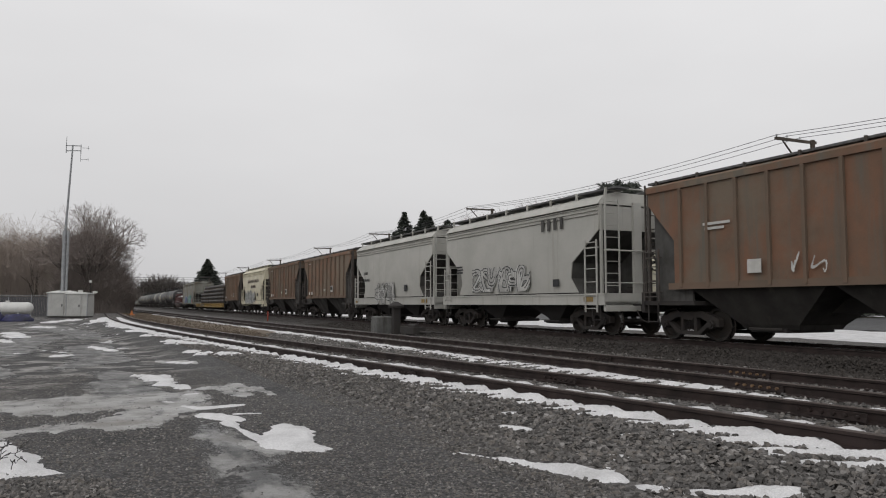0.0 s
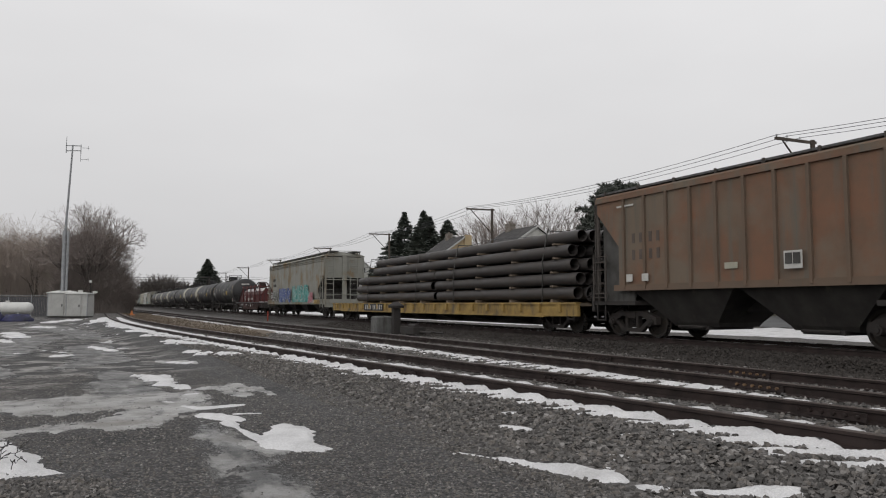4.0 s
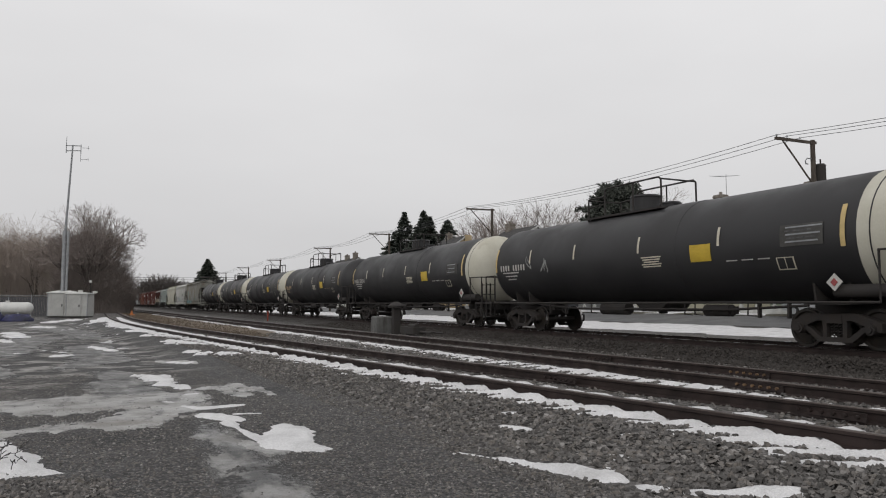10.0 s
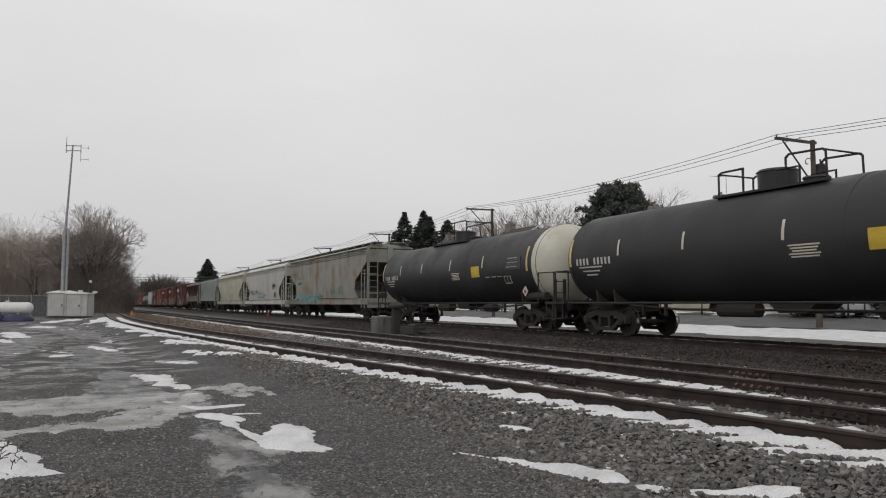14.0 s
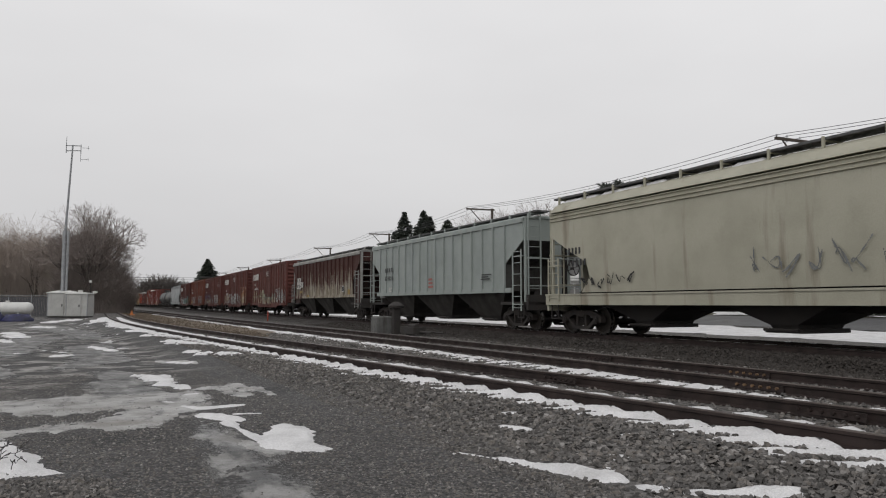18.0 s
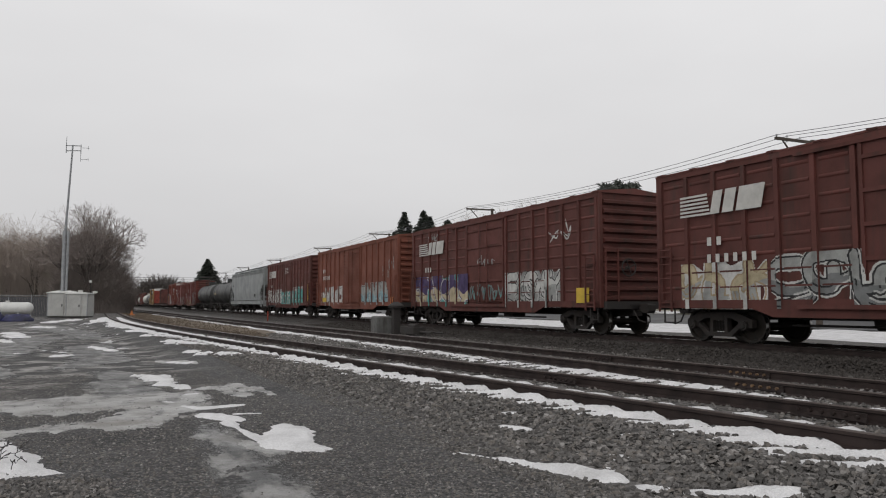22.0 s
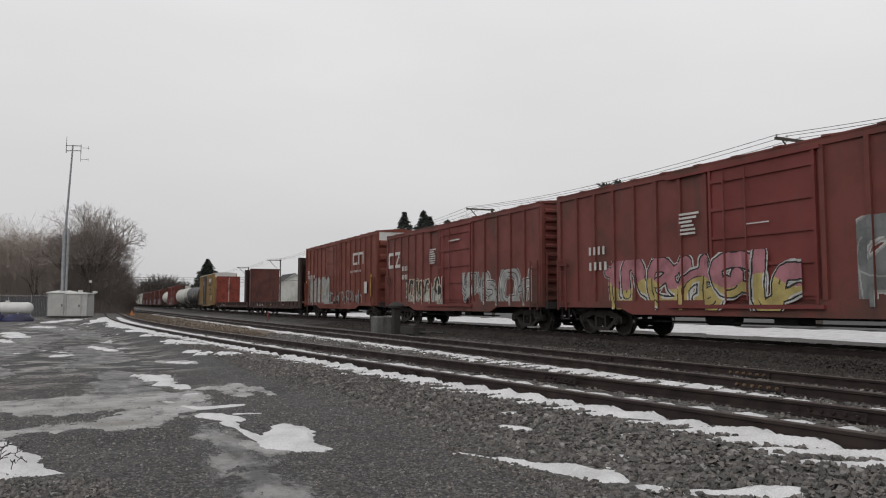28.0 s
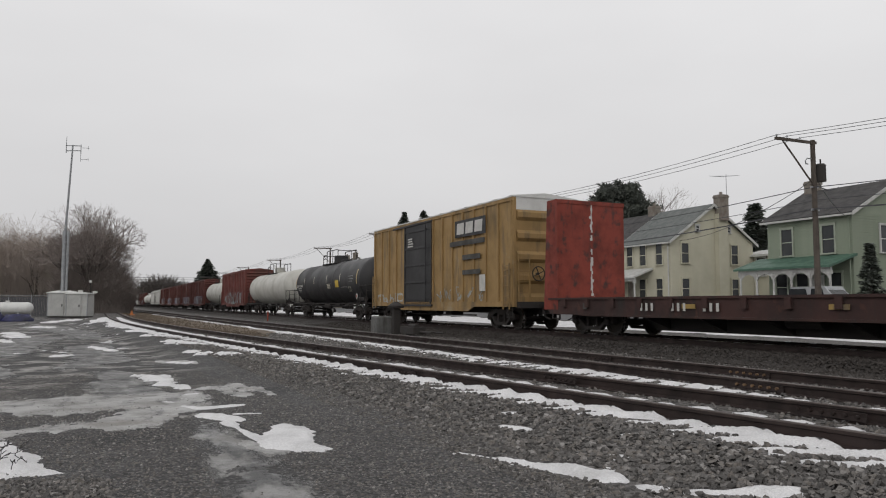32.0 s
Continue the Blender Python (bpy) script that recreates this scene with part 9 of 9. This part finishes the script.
def parked_car(m, colour, label, L=4.6, H=1.65, van=False):
    car = thing("parked_car", m, label, "car", "parked cars")
    h, w = L / 2, 0.9
    lo = [(-h, 0.35), (h, 0.35), (h + 0.05, 0.6), (h, 0.85), (h * 0.55, 1.0), (-h * 0.95, 1.02), (-h, 0.9)]
    cab = [(h * 0.5, 1.0), (h * 0.2, H), (-h * 0.75, H), (-h * 0.95, 1.02)] if van else [(h * 0.5, 1.0), (h * 0.15, H), (-h * 0.6, H), (-h * 0.9, 1.02)]
    part("body", Shape().loft([[(x, -w, z) for x, z in lo], [(x, w, z) for x, z in lo]]), M_CARPAINT[colour], car, soft=40)
    top = [(x * 0.98, z) for x, z in cab]
    part("cabin", Shape().loft([[(x * 0.99, -w * 0.86, z) for x, z in top], [(x * 0.99, w * 0.86, z) for x, z in top]]), M_CARPAINT[colour], car, soft=30)
    for y in (-w * 0.87, w * 0.87):
        for a, b in ((0.2, 0.48), (0.52, 0.92)):
            x0, x1 = cab[0][0] + (cab[3][0] - cab[0][0]) * a, cab[0][0] + (cab[3][0] - cab[0][0]) * b
            part("side_window", Shape().prism([(x0, 1.05), (x0 - 0.15, H - 0.12), (x1 + 0.1, H - 0.12), (x1, 1.05)], y - 0.01, y + 0.01), M_GLASS, car)
    part("windscreen", Shape().add([(cab[0][0] + 0.01, -0.7, 1.04), (cab[0][0] + 0.01, 0.7, 1.04), (cab[1][0] + 0.02, 0.65, H - 0.06), (cab[1][0] + 0.02, -0.65, H - 0.06)], [(0, 1, 2, 3)]), M_GLASS, car)
    part("rear_window", Shape().add([(cab[3][0] - 0.01, -0.7, 1.1), (cab[3][0] - 0.01, 0.7, 1.1), (cab[2][0] - 0.02, 0.65, H - 0.06), (cab[2][0] - 0.02, -0.65, H - 0.06)], [(3, 2, 1, 0)]), M_GLASS, car)
    for x in (-h * 0.62, h * 0.62):
        for y in (-w, w):
            wh_ = part("wheel", Shape().tube((x, y - 0.1, 0.33), (x, y + 0.1, 0.33), 0.33, n=18), M_TYRE, car)
            part("rim", Shape().tube((x, y - 0.11, 0.33), (x, y + 0.11, 0.33), 0.2, n=12), M_STEEL, wh_)
    for y in (-0.7, 0.7):
        part("tail_lamp", Shape().box(-h - 0.02, -h + 0.05, y - 0.12, y + 0.12, 0.75, 0.95), M_LAMP_RED, car)
        part("headlight", Shape().box(h - 0.05, h + 0.03, y - 0.15, y + 0.15, 0.65, 0.8), M_STRIP, car)
    return car


parked_car(placed(29.3, 38.4, ground_z(29.3, 38.4) + 0.03), "silver", "silver sport utility vehicle parked before the green house", 4.7, 1.75, True)
parked_car(placed(103, 37.0, ground_z(103, 37.0) + 0.03), "white", "white car parked at the kerb of the street", 4.6, 1.6, True)
parked_car(placed(57.3, 38.4, ground_z(57.3, 38.4) + 0.03), "dark", "dark car parked before the double house", 4.6, 1.55)


# ---------------------------------------------------------------- the yard's far end: mast, cabinets, gas tank, fence
ma = thing("radio_mast", yard(-39.3, 76, 0.1), "tall grey steel pole with antennas at its top", "mast")
part("lower_tube", Shape().tube((0, 0, 0), (0, 0, 8.9), 0.2, 0.2, 12), M_STEEL, ma, soft=50)
part("upper_tube", Shape().tube((0.05, 0, 8.5), (0.5, 0, 17.95), 0.13, 0.08, 10), M_STEEL, ma, soft=50)
part("conduit", Shape().tube((0.36, 0, 0), (0.38, 0, 8.9), 0.12, n=8), M_STEEL, ma)
part("antenna_frame", Shape().tube((-0.18, 0, 17.35), (1.36, 0, 17.35), 0.045).tube((-0.18, 0, 17.9), (1.36, 0, 17.85), 0.045).tube((-0.18, 0, 17.1), (-0.18, 0, 18.2), 0.045).tube((1.36, 0, 17.0), (1.36, 0, 18.0), 0.045), M_STEEL, ma)
part("whip_antenna", Shape().tube((-0.18, 0, 18.2), (-0.16, 0, 18.85), 0.025), M_STEEL, ma)
part("yagi_antenna", Shape().tube((1.36, 0, 16.2), (1.36, 0, 17.0), 0.025).tube((1.36, 0, 17.65), (2.2, 0, 17.6), 0.022).tube((1.36, 0, 16.4), (2.2, 0, 16.4), 0.022).tube((2.15, -0.3, 17.6), (2.15, 0.3, 17.6), 0.015).tube((2.15, 0, 17.4), (2.15, 0, 17.8), 0.015).tube((2.15, 0, 16.2), (2.15, 0, 16.6), 0.015), M_STEEL, ma)
part("base_plate", Shape().box(-0.4, 0.8, -0.35, 0.35, 0, 0.06), M_STEEL, ma)


M_CAB_GREY = surface("dulled_cabinet_paint", (0.43, 0.43, 0.415), (0.36, 0.36, 0.345), 1.2, 0.6, streak=(0.28, 0.265, 0.24), streak_at=0.6, streak_scale=(3, 3, 0.3), bump=0.05)


def cabinet(x, y, w, d, h, label, hip):
    cb = thing("equipment_cabinet", yard(x, y, 0.05), label, "cabinet", "equipment cabinets")
    part("shell", Shape().box(-w / 2, w / 2, 0, d, 0.15, h), M_CAB_GREY, cb)
    part("plinth", Shape().box(-w / 2 + 0.05, w / 2 - 0.05, 0.05, d - 0.05, 0, 0.15), M_UNDER, cb)
    part("roof", Shape().loft([[(-w / 2 - 0.12, -0.12, h), (w / 2 + 0.12, -0.12, h), (w / 2 + 0.12, d + 0.12, h), (-w / 2 - 0.12, d + 0.12, h)], [(-w / 2 - 0.12, -0.12, h + 0.06), (w / 2 + 0.12, -0.12, h + 0.06), (w / 2 + 0.12, d + 0.12, h + 0.06), (-w / 2 - 0.12, d + 0.12, h + 0.06)],
                               [(-w / 4, d * 0.4, h + hip), (w / 4, d * 0.4, h + hip), (w / 4, d * 0.6, h + hip), (-w / 4, d * 0.6, h + hip)]]), M_CABINET, cb)
    part("roof_vent", Shape().tube((0, d / 2, h + hip - 0.05), (0, d / 2, h + hip + 0.22), 0.22, 0.26, 10), M_CABINET, cb)
    door = part("door", Shape().box(-0.5, 0.45, -0.05, 0, 0.25, h - 0.15), M_CAB_GREY, cb)
    part("handle", Shape().box(0.25, 0.32, -0.12, -0.05, h * 0.45, h * 0.55), M_BLACK, door)
    for xx in (-w / 2 + 0.03, w / 2 - 0.03):
        part("corner_trim", Shape().box(xx - 0.04, xx + 0.04, -0.03, 0.05, 0.15, h), M_STEEL, cb)
    return cb


cabinet(-39.3, 75.5, 2.5, 1.6, 2.5, "white equipment cabinet with a low hipped roof", 0.28)
cabinet(-37.1, 74.6, 2.2, 1.4, 2.4, "white equipment cabinet with a grey door", 0.16)
lp = thing("lamp_post", yard(-37.4, 78, 0), "short dark post with a white lamp", "lamp post")
part("post", Shape().tube((0, 0, 0), (0, 0, 3.7), 0.06, n=8), M_UNDER, lp)
part("lamp", Shape().tube((0, 0, 3.7), (0, 0, 3.95), 0.14, 0.1, 10).box(0.3, 0.75, -0.1, 0.1, 2.6, 2.8), M_CABINET, lp)
gt = thing("gas_tank", yard(-38.2, 66, 0.12), "white horizontal gas tank on steel saddles", "tank")
n = 20
rr = lambda x, r: [(x, r * math.cos(2 * math.pi * i / n), 0.95 + r * math.sin(2 * math.pi * i / n)) for i in range(n)]
part("vessel", Shape().loft([rr(-2.6 - 0.4 * math.sin(a), 0.52 * math.cos(a)) for a in (1.45, 1.1, 0.7, 0.35)] + [rr(-2.6, 0.52), rr(1.05, 0.52)] + [rr(1.05 + 0.4 * math.sin(a), 0.52 * math.cos(a)) for a in (0.35, 0.7, 1.1, 1.45)]), M_CABINET, gt, soft=50)
for x in (-1.9, 0.4):
    part("saddle", Shape().box(x - 0.1, x + 0.1, -0.4, 0.4, 0, 0.55), M_STEEL, gt)
part("valve_cover", Shape().tube((-0.8, 0, 1.42), (-0.8, 0, 1.62), 0.18, n=10), M_CABINET, gt)
M_TARP = surface("dark_blue_tarpaulin", (0.02, 0.022, 0.09), (0.03, 0.03, 0.05), 1.5, 0.5, bump=0.4, bump_dist=0.05)
for k, (x, y, sx, sz) in enumerate(((-37.6, 60.5, 1.5, 1.15), (-34.9, 60.5, 1.3, 0.55))):
    sh = Shape()
    rings = []
    for j in range(6):
        f = j / 5
        rings.append([((1 - 0.45 * f ** 2) * sx * math.cos(2 * math.pi * i / 16) * (1 + 0.12 * math.sin(3.1 * i + j)), (1 - 0.45 * f ** 2) * 0.8 * math.sin(2 * math.pi * i / 16), sz * f * (1 + 0.1 * math.sin(2.3 * i))) for i in range(16)])
    sh.loft(rings)
    solid("covered_pile", sh, M_TARP, "pile under a crumpled dark blue tarpaulin", "tarpaulin", soft=30, m=yard(x, y, 0.02))
M_MESHWIRE = surface("dull_fence_slats", (0.10, 0.10, 0.105), (0.075, 0.075, 0.08), 2, 0.8)
fe = thing("yard_fence", yard(-58, 78, 0), "dull grey chain-link fence with slats", "fence")
post_me = Shape().tube((0, 0, 0), (0, 0, 2.4), 0.05, n=8).mesh("fence_post", M_STEEL)
slat_me = Shape().box(-0.07, 0.07, -0.01, 0.01, 0.1, 2.2).mesh("fence_slat", M_MESHWIRE)
for i in range(8):
    part("fence_post", post_me, None, fe, at=(2.4 * i, 0, 0))
for i in range(100):
    part("fence_slat", slat_me, None, fe, at=(0.1 + 0.168 * i, 0.03, 0))
part("top_rail", Shape().tube((0, 0, 2.3), (16.8, 0, 2.3), 0.03), M_STEEL, fe)

# ---------------------------------------------------------------- between the tracks
M_SWITCH = surface("weathered_grey_casting", (0.135, 0.135, 0.13), (0.095, 0.095, 0.092), 2.5, 0.7, streak=(0.06, 0.055, 0.05), streak_at=0.55)
sb = thing("switch_machine", placed(31.2, 11.6, 0.12), "grey metal switch case on the ballast", "switch machine")
part("case", Shape().loft([[(-0.42, -0.35, 0), (0.42, -0.35, 0), (0.42, 0.35, 0), (-0.42, 0.35, 0)], [(-0.42, -0.35, 0.72), (0.42, -0.35, 0.72), (0.42, 0.35, 0.72), (-0.42, 0.35, 0.72)], [(-0.36, -0.3, 0.78), (0.36, -0.3, 0.78), (0.36, 0.3, 0.78), (-0.36, 0.3, 0.78)]]), M_SWITCH, sb)
part("hinge", Shape().tube((-0.46, -0.2, 0.3), (-0.46, 0.2, 0.3), 0.14, n=10), M_STEEL, sb)
part("leg", Shape().box(-0.62, -0.56, -0.1, 0.0, -0.05, 0.3), M_CABINET, sb)
vp = thing("vent_post", placed(30.2, 11.9, 0.12), "dark iron post with a mushroom cap", "post")
part("post", Shape().box(-0.16, 0.16, -0.15, 0.15, 0, 1.2), M_UNDER, vp)
part("cap", Shape().tube((0, 0, 1.15), (0, 0, 1.25), 0.34, 0.36, 14).tube((0, 0, 1.25), (0, 0, 1.42), 0.36, 0.1, 14), M_UNDER, vp, soft=40)
rd = thing("switch_rod", placed(28.3, 12.0, 0.2), "dark steel rods and a motor beside the points", "switch rods")
part("rod", Shape().tube((-1.8, 0.3, 0.1), (1.7, 0.0, 0.1), 0.05), M_UNDER, rd)
part("rod", Shape().tube((-1.8, 0.7, 0.08), (1.7, 0.5, 0.08), 0.04), M_UNDER, rd)
part("motor", Shape().box(-1.2, 0.3, -0.2, 0.35, 0, 0.28).tube((-0.5, 0, 0.3), (0.2, 0, 0.3), 0.12, n=10), M_UNDER, rd)
rm = thing("marker_post", placed(57, 11.9, 0.12), "short red marker post", "post")
part("post", Shape().tube((0, 0, 0), (0, 0, 0.75), 0.06, n=8), M_BULK_RED, rm)
part("flag", Shape().box(-0.2, 0.2, -0.02, 0.02, 0.35, 0.75), M_BULK_RED, rm)
co = thing("traffic_cone", placed(86, 3.4, 0.25), "faded orange cone beside the siding", "cone")
part("cone", Shape().tube((0, 0, 0.05), (0, 0, 0.5), 0.17, 0.04, 12), M_ORANGE, co)
part("foot", Shape().box(-0.3, 0.3, -0.3, 0.3, 0, 0.05), M_ORANGE, co)
M_SIGNAL_RED = glow("signal_lens", (0.9, 0.05, 0.03), 1.5)
sg = thing("railway_signal", placed(236, 6.0, 0.2), "dark railway signal mast far along the tracks", "signal")
part("mast", Shape().tube((0, 0, 0), (0, 0, 7.0), 0.12, n=8), M_UNDER, sg)
part("head", Shape().box(-0.1, 0.35, -0.75, 0.75, 4.8, 6.8), M_UNDER, sg)
part("head", Shape().box(-0.1, 0.35, -0.6, 0.6, 1.8, 3.4), M_UNDER, sg)
ws = thing("warning_sign", placed(71.4, 27.5, 0.05), "orange diamond warning sign on a post", "sign")
part("post", Shape().tube((0, 0, 0), (0, 0, 3.0), 0.04, n=6), M_STEEL, ws)
part("panel", Shape().box(0.03, 0.06, -0.45, 0.45, -0.45, 0.45), M_ORANGE, ws, at=pose(0, 0, 2.8, 45, 0, 0))
part("symbol", Shape().box(0.065, 0.07, -0.15, 0.15, -0.15, 0.15), M_BLACK, ws, at=pose(0, 0, 2.8, 45, 0, 0))


def dry_grass():
    """Tan winter grass between the two nearer tracks, far enough for single blades to melt together."""
    rng = random.Random(8)
    sh = Shape()
    for _ in range(12000):
        s = 30 + 75 * rng.random() ** 0.9
        lo, hi = near_p(s) + 1.25, middle_p(s) - 1.3
        if s < 40:
            mid_ = (lo + hi) / 2
            lo, hi = mid_ - (hi - lo) * 0.5 * (s - 28) / 12, mid_ + (hi - lo) * 0.5 * (s - 28) / 12
        if hi <= lo:
            continue
        p = rng.uniform(lo, hi)
        a = world_at(s, p, ground_z(s, p) - 0.01)
        t = Vector((rng.uniform(-0.18, 0.18), rng.uniform(-0.18, 0.18), rng.uniform(0.04, 0.15)))
        w = Vector((rng.uniform(-1, 1), rng.uniform(-1, 1), 0)).normalized() * rng.uniform(0.02, 0.05)
        sh.add([a - w, a + w, a + t], [(0, 1, 2)])
    solid("dry_grass", sh, M_DRY, "tan dead grass growing between two sidings", "grass", "stuff")
    sheet("grass_verge", 29, 105, 1.6, 8.6, 1.0, 0.22, lambda s, p: 0.03 if near_p(s) + 1.2 < p < middle_p(s) - 1.25 and s > 31 + 2 * fbm(s, p, 0.4, 2) else -0.2, M_DRY, "strip of tan dead turf between two sidings", "grass")
    rng = random.Random(15)
    wd = Shape()
    for k in range(9):
        a = world_at(7.75 + rng.uniform(-0.45, 0.45), -0.72 + rng.uniform(-0.22, 0.16), 0.03)
        pts = [a]
        d = Vector((rng.uniform(-0.4, 0.6), rng.uniform(-0.3, 0.3), 1.0)).normalized()
        for _ in range(6):
            pts.append(pts[-1] + d * 0.032)
            d = (d + Vector((rng.uniform(-0.4, 0.4), rng.uniform(-0.4, 0.4), -0.3))).normalized()
        wd.path(pts, 0.0035, 4)
        for q in pts[2:]:
            wd.path([q, q + Vector((rng.uniform(-0.05, 0.05), rng.uniform(-0.05, 0.05), rng.uniform(0, 0.04)))], 0.004, 3)
    solid("dead_weeds", wd, M_UNDER, "dark dead weed stems standing in the snow", "weeds", "stuff")


dry_grass()


# ---------------------------------------------------------------- movement of the train
def travelled(t):
    return 19.1907 * t + 0.032904 * t * t - 0.00032089 * t ** 3


def motions():
    times = [2.0 * i for i in range(17)]
    for ob, c, off in TRAIN:
        rows = []
        for t in times:
            s = c - travelled(t)
            slope = main_p(s + 5) - main_p(s - 5)
            m = placed(s, main_p(s), MAIN_Z, math.degrees(math.atan(slope / 10)))
            rows.append((t, m @ Matrix.Translation(off)))
        walk(ob, rows)


motions()
